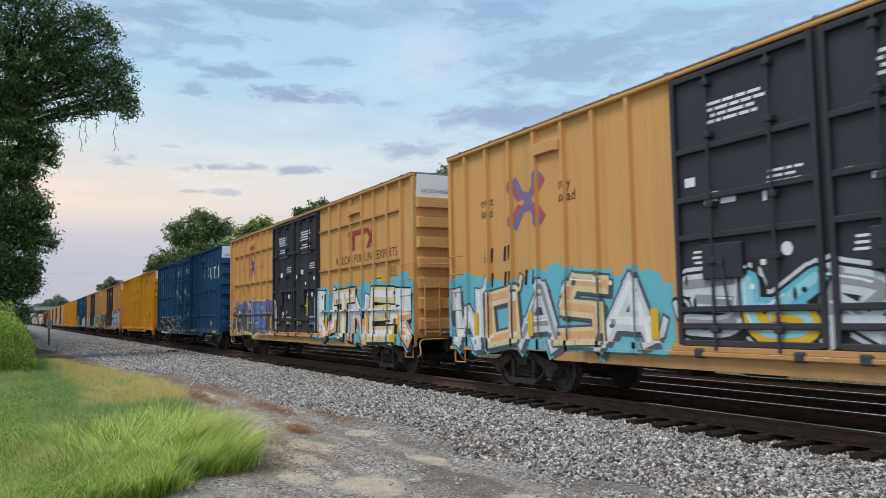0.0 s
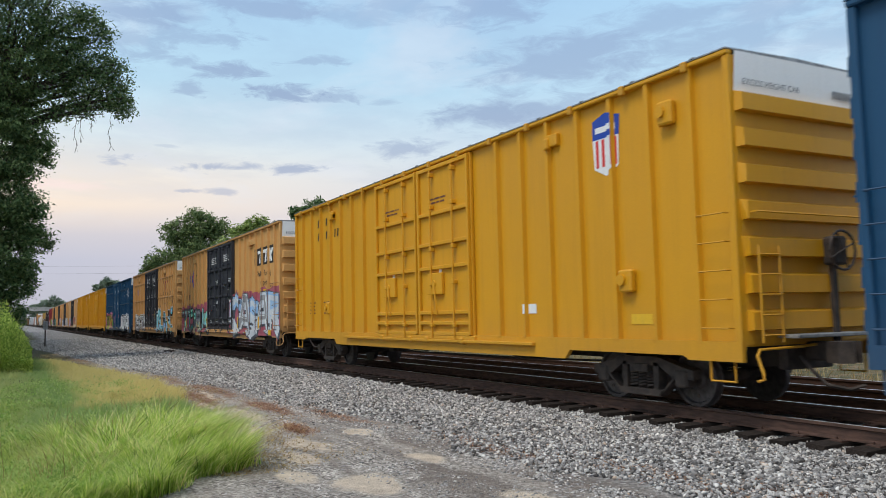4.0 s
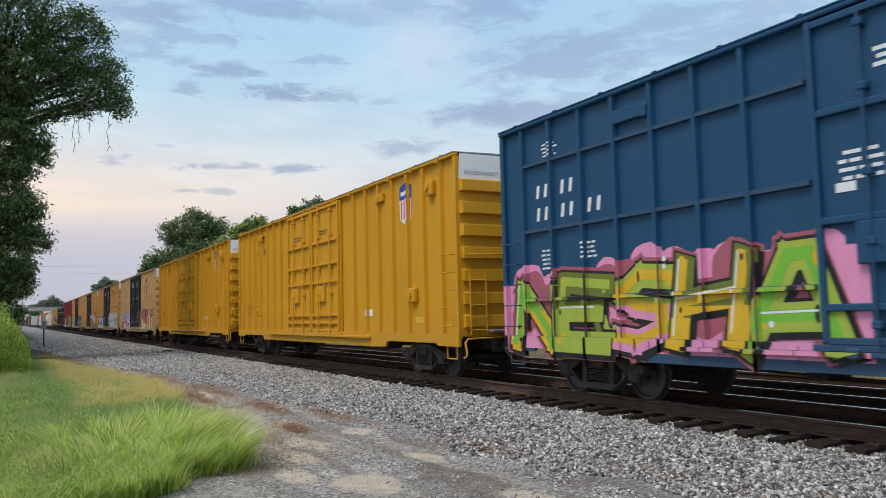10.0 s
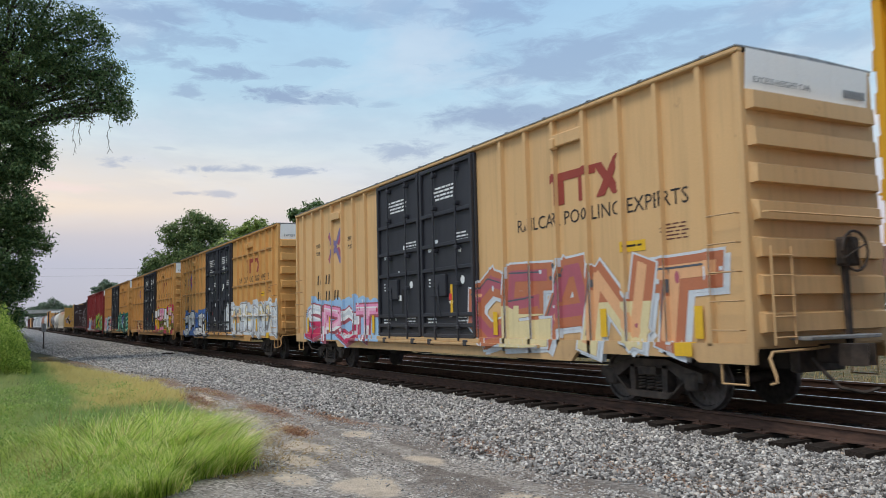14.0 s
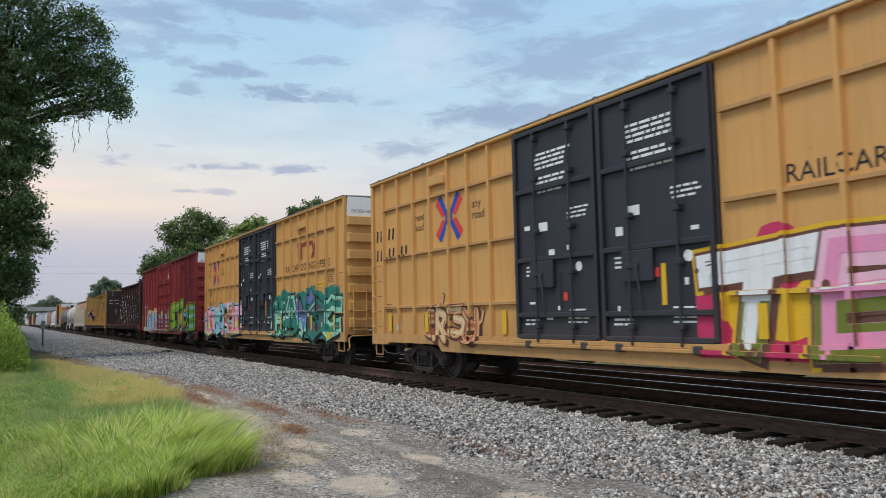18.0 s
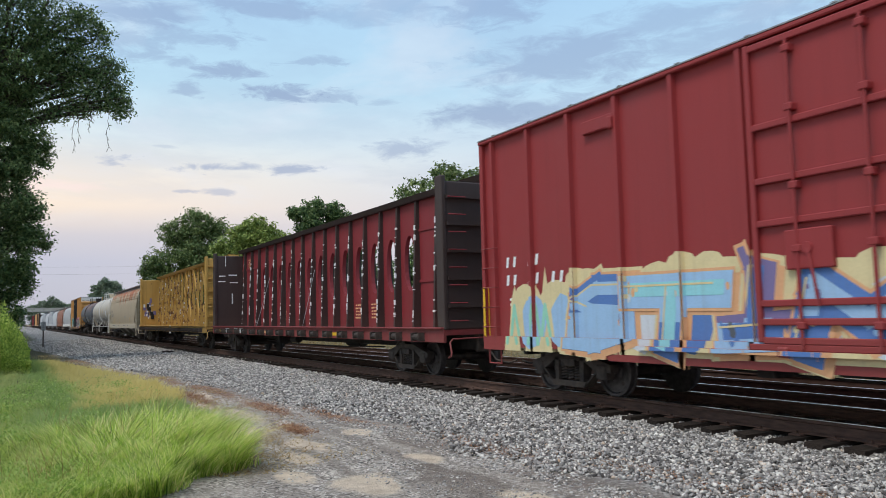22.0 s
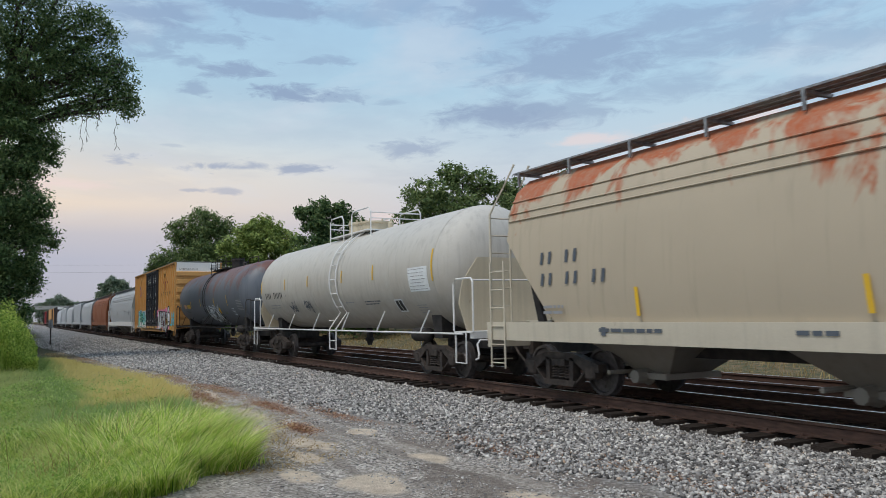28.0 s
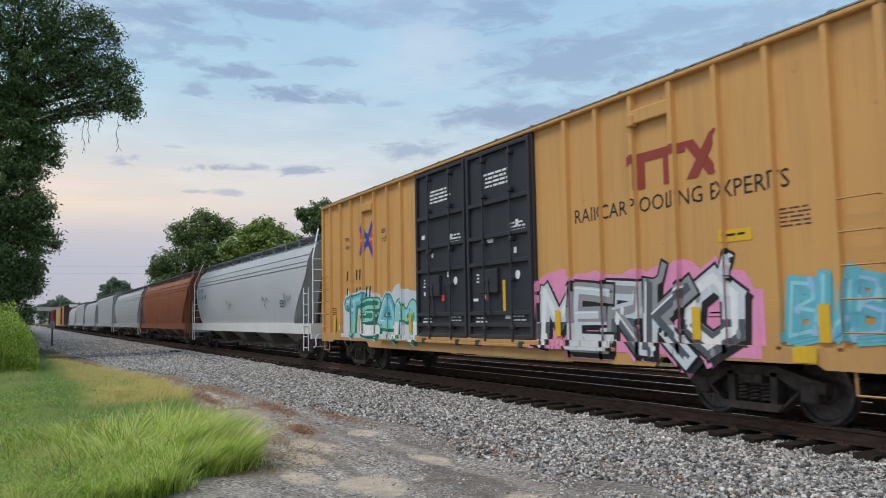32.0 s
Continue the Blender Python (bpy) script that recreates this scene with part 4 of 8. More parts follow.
def boxcar(place, body, door, label, post="posts", half=9.39, door_x=(-2.48, 2.48), cap=CAP_WHITE, cap_h=0.55, rows=(), grid=(), art=None, ends=True, wear="", near_posts=None, group="freight cars of the train"):
    """A sixty-foot hi-cube boxcar with double plug doors. x runs to the train's front, z starts at the rail's top."""
    car = new("boxcar")
    tagged(car, label, "boxcar", group)
    CARS.append((car, place))
    z0, z1, top = 0.98, 4.925, 5.0
    y = SIDE - DEEP
    running_gear(car, place, half, 7.05, lever=body)
    under(car, half)
    b = Build()
    b.box(-half, half, -y, y, z0, z1)
    part("body_shell", b, body, car)
    # lower sills: deep between the trucks and at the ends, cut away over the wheels
    for s in (-1, 1):
        b = Build()
        lo = [(-half, 0.75), (-half + 0.95, 0.75), (-half + 1.05, 0.81), (-5.7, 0.81), (-5.55, 0.66), (5.55, 0.66), (5.7, 0.81), (half - 1.05, 0.81), (half - 0.95, 0.75), (half, 0.75), (half, 1.02), (-half, 1.02)]
        b.prism(lo, "y", s * (SIDE - 0.07), s * SIDE)
        part("side_sill", b, body, car)
        b = Build()
        b.box(-half, half, s * (y - 0.02), s * (SIDE + 0.025), z1, top, 0, 0.02)
        part("eave", b, body, car)
        for x in (-half, half):
            b = Build()
            b.box(x - 0.11 if x > 0 else x, x + 0.11 if x < 0 else x, s * (y - 0.02), s * SIDE, 0.9, z1, 0, 0.015)
            part("corner_post", b, body, car)
    b = Build()
    yy = SIDE + 0.03
    b.prism([(-yy, top), (yy, top), (yy, top + 0.02), (0, top + 0.05), (-yy, top + 0.02)], "x", -half, half)
    for i in range(15):
        x = -half + 0.6 + i * (2 * half - 1.2) / 14
        b.prism([(-yy, top + 0.01), (yy, top + 0.01), (yy, top + 0.04), (0, top + 0.07), (-yy, top + 0.04)], "x", x - 0.04, x + 0.04)
    part("roof", b, GALV if body is not NAVY else body, car)
    for i in range(14 if body is ARMOUR else 0):
        x = -half + 0.75 + i * (2 * half - 1.5) / 13
        for s in (-1, 1):
            put("roof_clip", once(("clip", body.name), lambda: clip_mesh(body)), car, (x, s * (SIDE + 0.025), top), turn=0 if s < 0 else math.pi)
    # posts
    d0, d1 = door_x
    strips, marks = [], []
    if near_posts:
        xs = [-half + 0.45 + i * (d0 + half - 0.55) / (near_posts - 1) for i in range(near_posts)] + [d1 + 0.1 + i * (half - d1 - 0.55) / (near_posts - 1) for i in range(near_posts)]
    else:
        xs = [k * (3.46 + 0.866 * i) for k in (-1, 1) for i in range(7)]
    wide = 0.085 if post == "posts" else 0.075
    pm = once(("post", body.name, wide), lambda: post_mesh(body, z0, z1, wide))
    for x in xs:
        for s in (1, -1):
            put("side_post", pm, car, (x, -s * y, 0), turn=0 if s > 0 else math.pi)
        marks.append((x - wide / 2, x + wide / 2, y + DEEP))
    bars = [(-half, half, 0.6, 1.02, SIDE), (d0 - 2.2, d1 + 2.2, 0.86, 0.92, SIDE + 0.09)]
    for zz in grid:
        for a, c in ((-8.66, d0 - 0.06), (d1 + 0.06, 8.66)):
            bm_ = once(("bar", body.name, round(c - a, 2)), lambda: bar_mesh(body, c - a))
            put("side_rail", bm_, car, (a, -y, zz))
            bars.append((a, c, zz - 0.025, zz + 0.03, y + 0.07))
    # doors, standing a little proud of the side
    w = (d1 - d0) / 2
    dm = once(("door", door.name, round(w, 2), post), lambda: door_meshes(door, w - 0.03, z0 + 0.02, z1 - 0.02, post))
    for s in (1, -1):
        for k in range(2):
            leaf = new("door")
            leaf.parent = car
            leaf.location = (d0 + k * w + 0.015 if s > 0 else d1 - k * w - 0.015, -s * (y + 0.03), 0)
            leaf.rotation_euler = (0, 0, 0 if s > 0 else math.pi)
            if door is not body:
                leaf["label"] = "black plug door with bars and lock rods"
            for nm, me in dm:
                put(nm, me, leaf)
    for s in (-1, 1):
        b = Build()
        b.box(d0 - 2.2, d1 + 2.2, s * SIDE, s * (SIDE + 0.09), 0.86, 0.92, 0, 0.01)
        b.box(d0 - 0.1, d1 + 0.1, s * SIDE, s * (SIDE + 0.06), 0.92, 1.0, 0, 0.01)
        part("door_track", b, body, car)
    # ends
    em = once(("end", body.name, cap.name), lambda: end_ribs_mesh("end_wall", y - 0.005, 0.95, top - 0.02, 7, [body, cap], cap_h))
    for s in (1, -1):
        put("end_wall", em, car, (s * (half + 0.004), 0, 0), turn=0 if s > 0 else math.pi)
        for gx, k in ((half - 0.62, 1), (-half + 0.12, -1)):
            for i in range(5):
                put("grab_iron", once(("grab", body.name), lambda: grab_mesh(body)), car, (gx * s, -s * (SIDE - 0.02), 1.2 + i * 0.39), turn=0 if s > 0 else math.pi)
            put("sill_step", once(("step", body.name), lambda: step_mesh(body)), car, ((gx + 0.03) * s, -s * (SIDE - 0.05), 0), turn=0 if s > 0 else math.pi)
        b = Build()
        for yy2 in (-1.2, -0.8):
            b.tube([(half + 0.16, yy2, 1.0), (half + 0.16, yy2, 2.3)], 0.018, 0, 5)
        for i in range(5):
            b.tube([(half + 0.17, -1.2, 1.1 + i * 0.27), (half + 0.17, -0.8, 1.1 + i * 0.27)], 0.013, 0, 5)
        b.tube([(half + 0.1, -1.25, 2.75), (half + 0.19, -1.25, 2.75), (half + 0.19, 1.2, 2.75), (half + 0.1, 1.2, 2.75)], 0.014, 0, 5)
        part("end_ladder", b, body, car).rotation_euler = (0, 0, 0 if s > 0 else math.pi)
        b = Build()
        b.box(half + 0.02, half + 0.35, -0.75, 0.75, 1.05, 1.1, 0, 0.01)
        part("crossover_platform", b, GALV, car).rotation_euler = (0, 0, 0 if s > 0 else math.pi)
    b = Build()
    b.tube([(half + 0.3 + 0.0, 0.35 + 0.28 * math.cos(a), 2.25 + 0.28 * math.sin(a)) for a in [i * math.pi / 8 for i in range(17)]], 0.02, 0, 5)
    for a in range(4):
        b.tube([(half + 0.3, 0.35, 2.25), (half + 0.3, 0.35 + 0.28 * math.cos(a * math.pi / 2 + 0.4), 2.25 + 0.28 * math.sin(a * math.pi / 2 + 0.4))], 0.012, 0, 5)
    b.box(half + 0.08, half + 0.28, 0.2, 0.5, 2.05, 2.45, 0, 0.03)
    b.box(half + 0.1, half + 0.16, 0.3, 0.4, 0.95, 2.05)
    part("brake_wheel", b, IRON, car)
    # small hatches and vents high on the side
    if body is ARMOUR:
        for x, z in ((7.05, 1.75), (-6.35, 1.55), (8.05, 4.2)):
            b = Build()
            b.box(x, x + 0.3, -SIDE - 0.05, -y, z, z + 0.36, 0, 0.03)
            b.lathe([(-SIDE - 0.09, 0.09), (-SIDE - 0.04, 0.09)], "y", (x + 0.1, 0, z + 0.2), 10)
            part("pipe_cover", b, body, car)
    for x in (-6.02, 5.22):
        long_ = 0.3 if body is ARMOUR else 0.8
        b = Build()
        b.box(x, x + long_, -SIDE - 0.01, -y, 4.44, 4.66, 0, 0.015)
        b.box(x + long_ - 0.12 if x < 0 else x - 0.04, x + long_ if x < 0 else x + 0.08, -SIDE - 0.06, -y, 4.4, 4.6, 0, 0.02)
        part("vent_box", b, body, car)
    marks.sort()
    strips, at = [], -half
    solid = sorted(marks + [(d0, d1, y + 0.082)])
    for a, c, dep in solid:
        if a > at:
            strips.append((at, a, y))
        strips.append((max(a, at), c, dep))
        at = max(at, c)
    strips.append((at, half, y))
    strips = [(-half, -half + 0.12, SIDE)] + [s_ for s_ in strips if s_[1] > -half + 0.12 and s_[0] < half - 0.12] + [(half - 0.12, half, SIDE)]
    if art:
        d = Decal(strips, bars)
        d.car = car
        if cap is CAP_WHITE:
            tagged(put("end_lettering", once("excess", end_words), car, (half + 0.04, 0, 0)), kind="stuff")
        rng = random.Random(int(place * 10) + 5)
        art(d, rng, half, d0, d1)
        d.done(car)
    return car


def clip_mesh(mat):
    b = Build()
    b.box(-0.05, 0.05, -0.05, 0.03, -0.13, 0.012, 0, 0.012)
    return b.mesh("roof_clip", [mat])


def grab_mesh(mat):
    b = Build()
    b.tube([(0, 0, 0), (0, -0.09, 0), (0.48, -0.09, 0), (0.48, 0, 0)], 0.012, 0, 5)
    return b.mesh("grab_iron", [mat])


def step_mesh(mat):
    b = Build()
    steps(b, 0, 0.42, 0, 0.48, 0.85)
    return b.mesh("sill_step", [mat])


def end_words():
    """The warning line on the white cap of an end."""
    b = Build()
    for t in letters("EXCESS HEIGHT CAR", 0.125):
        b.face([(0, -1.2 + a, 4.52 + c) for a, c in t])
    for k in range(9):
        b.face([(0, y_, z_) for y_, z_ in ((0.72 + k * 0.055, 4.52), (0.755 + k * 0.055, 4.52), (0.755 + k * 0.055, 4.64), (0.72 + k * 0.055, 4.64))])
    me = bpy.data.meshes.new("end_lettering")
    me.from_pydata(b.v, [], b.f)
    me.materials.append(INK["slate"])
    return me


# ---- what is painted on each boxcar ----
def cross_logo(d, x, z, s, red, blue):
    """Four slanting arms that meet in a bent upright bar: each has a blue and a red stripe."""
    for sx in (-1, 1):
        for sz in (-1, 1):
            at = lambda u, v: (x + sx * s * u, z + sz * s * v)
            d.shape([at(0.04, 0.12), at(0.36, 0.54), at(0.5, 0.46), at(0.17, 0.06)], blue, 2)
            d.shape([at(0.17, 0.06), at(0.5, 0.46), at(0.62, 0.34), at(0.31, 0.02)], red, 2)
    d.shape([(x - s * 0.16, z - s * 0.08), (x - s * 0.05, z - s * 0.2), (x + s * 0.08, z - s * 0.16), (x + s * 0.16, z), (x + s * 0.08, z + s * 0.16), (x - s * 0.05, z + s * 0.2), (x - s * 0.16, z + s * 0.08), (x - s * 0.06, z)], blue, 3)


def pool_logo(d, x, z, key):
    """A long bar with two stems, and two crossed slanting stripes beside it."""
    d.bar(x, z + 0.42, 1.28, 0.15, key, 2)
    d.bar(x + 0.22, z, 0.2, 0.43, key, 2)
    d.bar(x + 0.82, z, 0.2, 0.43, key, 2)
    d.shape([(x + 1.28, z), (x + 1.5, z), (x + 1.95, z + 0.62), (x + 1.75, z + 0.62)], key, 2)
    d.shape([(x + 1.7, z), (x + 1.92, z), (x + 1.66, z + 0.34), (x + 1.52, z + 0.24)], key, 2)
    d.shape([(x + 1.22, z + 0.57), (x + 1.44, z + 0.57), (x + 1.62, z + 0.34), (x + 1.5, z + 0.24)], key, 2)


def marks(d, x, z, key, h=0.29, groups=(2, 2), gap=0.42):
    """A car's letters and numbers, as plain slim bars."""
    for r, n_ in enumerate((2, 3)):
        for g in range(n_):
            for k in range(2):
                a, c = x + g * gap * 1.75 + k * 0.24, z - r * h * 1.75
                d.shape([(a, c), (a + 0.085, c), (a + 0.125, c + h), (a + 0.04, c + h)], key, 2)


def door_print(d, rng, d0, d1, key="white", busy=1.0, lines_z=4.35):
    for k in range(2):
        a = d0 + k * (d1 - d0) / 2
        d.lines(a + 0.65, lines_z, 1.1, 4, 0.045, 0.085, key, rng)
        if len(d.bands) > 2:
            d.lines(a + 0.65, lines_z - 0.44, 1.1, 4, 0.045, 0.085, key, rng)
        d.lines(a + 1.6, 3.25, 0.6, 3, 0.035, 0.075, key, rng)
        d.lines(a + 0.3, 2.3, 0.5, 3, 0.035, 0.075, key, rng)
        d.lines(a + 1.55, 1.5, 0.6, 4, 0.03, 0.07, key, rng)
        d.lines(a + 0.25, 1.4, 0.5, 3, 0.035, 0.075, key, rng)
        for _ in range(int(6 * busy)):
            w = rng.uniform(0.05, 0.2)
            d.bar(a + rng.uniform(0.15, 2.1), rng.uniform(1.25, 3.3), w, rng.uniform(0.04, 0.15), key, 2)
        d.bar(a + rng.uniform(0.4, 1.8), rng.uniform(1.6, 2.0), 0.12, 0.14, "logo_red", 3)
        d.bar(a + rng.uniform(0.3, 0.9), 2.95, 0.26, 0.16, "white", 2)
        d.bar(a + 1.35, 1.55, 0.1, 0.62, "yellow" if k else "black", 2)
        d.blob(a + 1.9, 2.25, 0.09, 0.09, "white", 2, rng)


def small_print(d, rng, half, key="black"):
    d.lines(-half + 0.75, 1.75, 0.45, 4, 0.025, 0.06, "brown", rng)
    d.lines(half - 1.6, 2.75, 0.55, 5, 0.022, 0.055, "brown", rng)
    for x in (-8.4, -6.4, -3.1, 3.0, 6.3, 8.35):
        d.bar(x, 1.08, 0.16, 0.46, "yellow", 13)
    d.bar(8.02, 0.83, 0.34, 0.2, "yellow", 13)
    d.bar(-7.95, 1.12, 0.24, 0.13, "silver", 2)
    d.bar(6.9, 2.42, 0.5, 0.17, "yellow", 2)
    d.lines(6.95, 2.5, 0.4, 1, 0.03, 0.05, "black", rng, 3)
    d.lines(half - 3.1, 1.5, 0.6, 3, 0.022, 0.055, "brown", rng)


def pool_car(pieces, logo="old_red", bright=False, print_key="white", old_sign=False, slogan="black", at=-5.8, say=3.6, number=None):
    def art(d, rng, half, d0, d1):
        red, blue = ("logo_red", "logo_blue") if bright else ("rose", "lilac")
        cross_logo(d, at, 3.64, 1.0, red, blue)
        d.text("next", at - 1.68, 3.72, 0.27, "black")
        d.text("load", at - 1.68, 3.48, 0.27, "black")
        d.text("any", at + 1.0, 3.72, 0.27, "black")
        d.text("road", at + 1.0, 3.48, 0.27, "black")
        d.cut("emblem")
        marks(d, *(number or (at - 1.6, 2.55)), "black")
        d.cut("car_number")
        if old_sign:
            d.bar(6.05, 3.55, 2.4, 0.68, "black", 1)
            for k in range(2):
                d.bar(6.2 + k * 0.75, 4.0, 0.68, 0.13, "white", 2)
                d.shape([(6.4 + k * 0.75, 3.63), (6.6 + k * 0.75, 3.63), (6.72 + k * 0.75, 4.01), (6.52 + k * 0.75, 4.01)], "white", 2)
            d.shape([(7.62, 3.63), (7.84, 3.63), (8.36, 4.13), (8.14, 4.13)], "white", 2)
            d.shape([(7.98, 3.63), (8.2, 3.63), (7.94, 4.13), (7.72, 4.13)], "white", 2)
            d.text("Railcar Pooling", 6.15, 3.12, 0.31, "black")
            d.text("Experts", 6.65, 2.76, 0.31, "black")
        else:
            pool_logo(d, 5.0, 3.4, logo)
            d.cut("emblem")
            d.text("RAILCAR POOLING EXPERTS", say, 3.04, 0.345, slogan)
        d.cut("slogan")
        door_print(d, rng, d0, d1, print_key)
        d.cut("door_stencil")
        small_print(d, rng, half)
        d.cut("small_print")
        for p in pieces:
            p(d, rng)
            d.cut("graffiti", "sprayed graffiti")
    return art


def sprayed(x0, x1, z0, z1, count, fill, edge, cloud=(), accent=(), **kw):
    return lambda d, rng: graffiti(d, rng, x0, x1, z0, z1, count, fill, edge, cloud, accent, **kw)


def scrawl(*spots):
    return lambda d, rng: [tag(d, rng, x, z, s, k) for x, z, s, k in spots]


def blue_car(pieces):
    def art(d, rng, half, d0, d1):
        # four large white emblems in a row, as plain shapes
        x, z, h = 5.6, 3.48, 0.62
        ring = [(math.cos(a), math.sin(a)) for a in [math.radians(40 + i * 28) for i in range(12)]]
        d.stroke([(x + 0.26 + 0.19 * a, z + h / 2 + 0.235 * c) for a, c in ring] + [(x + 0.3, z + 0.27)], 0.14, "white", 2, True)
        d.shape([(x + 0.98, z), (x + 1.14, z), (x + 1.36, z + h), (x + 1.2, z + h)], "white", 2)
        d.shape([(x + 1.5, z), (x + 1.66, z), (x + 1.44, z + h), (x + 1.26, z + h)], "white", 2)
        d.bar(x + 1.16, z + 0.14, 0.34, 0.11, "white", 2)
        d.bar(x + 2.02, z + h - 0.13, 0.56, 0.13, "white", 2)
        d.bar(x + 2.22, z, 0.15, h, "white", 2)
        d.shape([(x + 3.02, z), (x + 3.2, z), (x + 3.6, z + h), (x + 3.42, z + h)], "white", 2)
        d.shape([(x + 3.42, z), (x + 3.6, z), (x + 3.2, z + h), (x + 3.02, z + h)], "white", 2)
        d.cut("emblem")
        marks(d, -8.3, 3.55, "white", 0.24)
        d.lines(-8.1, 4.5, 0.5, 4, 0.03, 0.07, "white", rng)
        d.lines(-8.2, 2.55, 0.4, 5, 0.035, 0.08, "white", rng)
        d.lines(-7.0, 2.6, 0.4, 4, 0.035, 0.08, "white", rng)
        for k in range(2):
            a = d0 + k * 2.48
            d.lines(a + 0.8, 4.3, 0.9, 3, 0.05, 0.09, "white", rng)
            d.lines(a + 0.35, 3.2, 0.6, 4, 0.045, 0.1, "white", rng)
            d.bar(a + 1.1, 2.9, 0.3, 0.16, "white", 2)
            for _ in range(6):
                d.bar(a + rng.uniform(0.2, 2.0), rng.uniform(1.3, 3.0), rng.uniform(0.08, 0.3), rng.uniform(0.04, 0.16), "white", 2)
            d.bar(a + 1.25, 1.85, 0.18, 0.22, "logo_red", 3)
        for x in (-6.1, 0.4, 3.1, 8.0):
            d.bar(x, 0.82, 0.75, 0.13, "yellow", 2)
        d.bar(7.1, 1.2, 0.5, 0.2, "yellow", 2)
        d.cut("small_print")
        for p in pieces:
            p(d, rng)
            d.cut("graffiti", "sprayed graffiti")
    return art


def armour_car(pieces=(), shield=True):
    def art(d, rng, half, d0, d1):
        marks(d, -7.3, 4.3, "black", 0.24)
        d.cut("car_number")
        if shield:
            x, z = 6.45, 3.82
            d.shape([(x, z), (x + 0.3, z - 0.14), (x + 0.6, z), (x + 0.62, z + 0.6), (x + 0.66, z + 0.82), (x, z + 0.82), (x - 0.03, z + 0.5)], "white", 2)
            d.shape([(x - 0.03, z + 0.5), (x + 0.63, z + 0.5), (x + 0.66, z + 0.82), (x + 0.3, z + 0.92), (x - 0.02, z + 0.82)], "logo_blue", 3)
            for k in range(4):
                d.bar(x + 0.05 + k * 0.15, z + 0.02, 0.07, 0.46, "logo_red", 3)
            d.bar(x + 0.05, z + 0.6, 0.5, 0.1, "white", 4)
            d.cut("emblem")
        for k in range(2):
            a = d0 + k * 2.48
            d.lines(a + 0.6, 4.1, 0.9, 2, 0.04, 0.09, "brown", rng)
            d.bar(a + 1.0, 2.3, 0.14, 0.22, "white", 3)
        d.bar(4.3, 1.45, 0.34, 0.18, "white", 2)
        d.bar(7.2, 1.25, 0.5, 0.16, "yellow", 2)
        d.lines(-8.0, 1.9, 0.5, 4, 0.04, 0.11, "brown", rng)
        d.lines(-6.8, 1.9, 0.5, 4, 0.04, 0.11, "brown", rng)
        for p in pieces:
            p(d, rng)
    return art


def red_car(d, rng, half, d0, d1):
    d.lines(0.7, 4.2, 0.9, 4, 0.05, 0.09, "white", rng)
    marks(d, -8.6, 2.35, "white", 0.2)
    d.cut("small_print")
    d.lines(-8.5, 1.7, 0.5, 4, 0.05, 0.1, "white", rng)
    graffiti(d, rng, 1.7, 9.2, 0.78, 2.5, 6, ("green", "green", "mint", "green"), "black", ("slate", "yellow"), ("green", "green", "lime"), fat=0.31, curvy=False, word="STME")
    d.cut("graffiti", "bright green sprayed graffiti")
    for x in (-7.9, -7.0, -6.0, -5.0, -4.0, -3.0, -2.0, -1.0):
        d.blob(x, 1.5, 0.55, 0.55, "cream", 1, rng)
        d.blob(x + 0.2, 1.3, 0.4, 0.5, rng.choice(["blue", "sky", "sky", "silver"]), 2, rng)
    graffiti(d, rng, -6.6, 1.2, 0.72, 2.15, 7, ("blue", "sky", "lilac"), "peach", ("cream",), ("sky", "blue"), fat=0.4, glint="cream", word="STIME")
    d.cut("graffiti", "faded blue and cream graffiti")
    for x in (-7.6, -7.9, -8.6):
        d.shape([(x, 0.75), (x + 0.55, 0.75), (x + 0.4, 1.7), (x + 0.28, 2.3 - 0.3 * (x < -7.7)), (x + 0.15, 1.7)], "cream", 2)
        d.stroke([(x + 0.1, 0.9), (x + 0.25, 1.6), (x + 0.42, 0.9)], 0.09, "mint", 3, True)
    tag(d, rng, 3.0, 2.9, 0.4, "rose")
    d.bar(-9.35, 1.0, 0.1, 1.0, "yellow", 3)
    d.bar(9.26, 1.0, 0.1, 1.5, "yellow", 3)


GRID = (1.68, 2.95, 4.2)
# ---- other freight cars ----


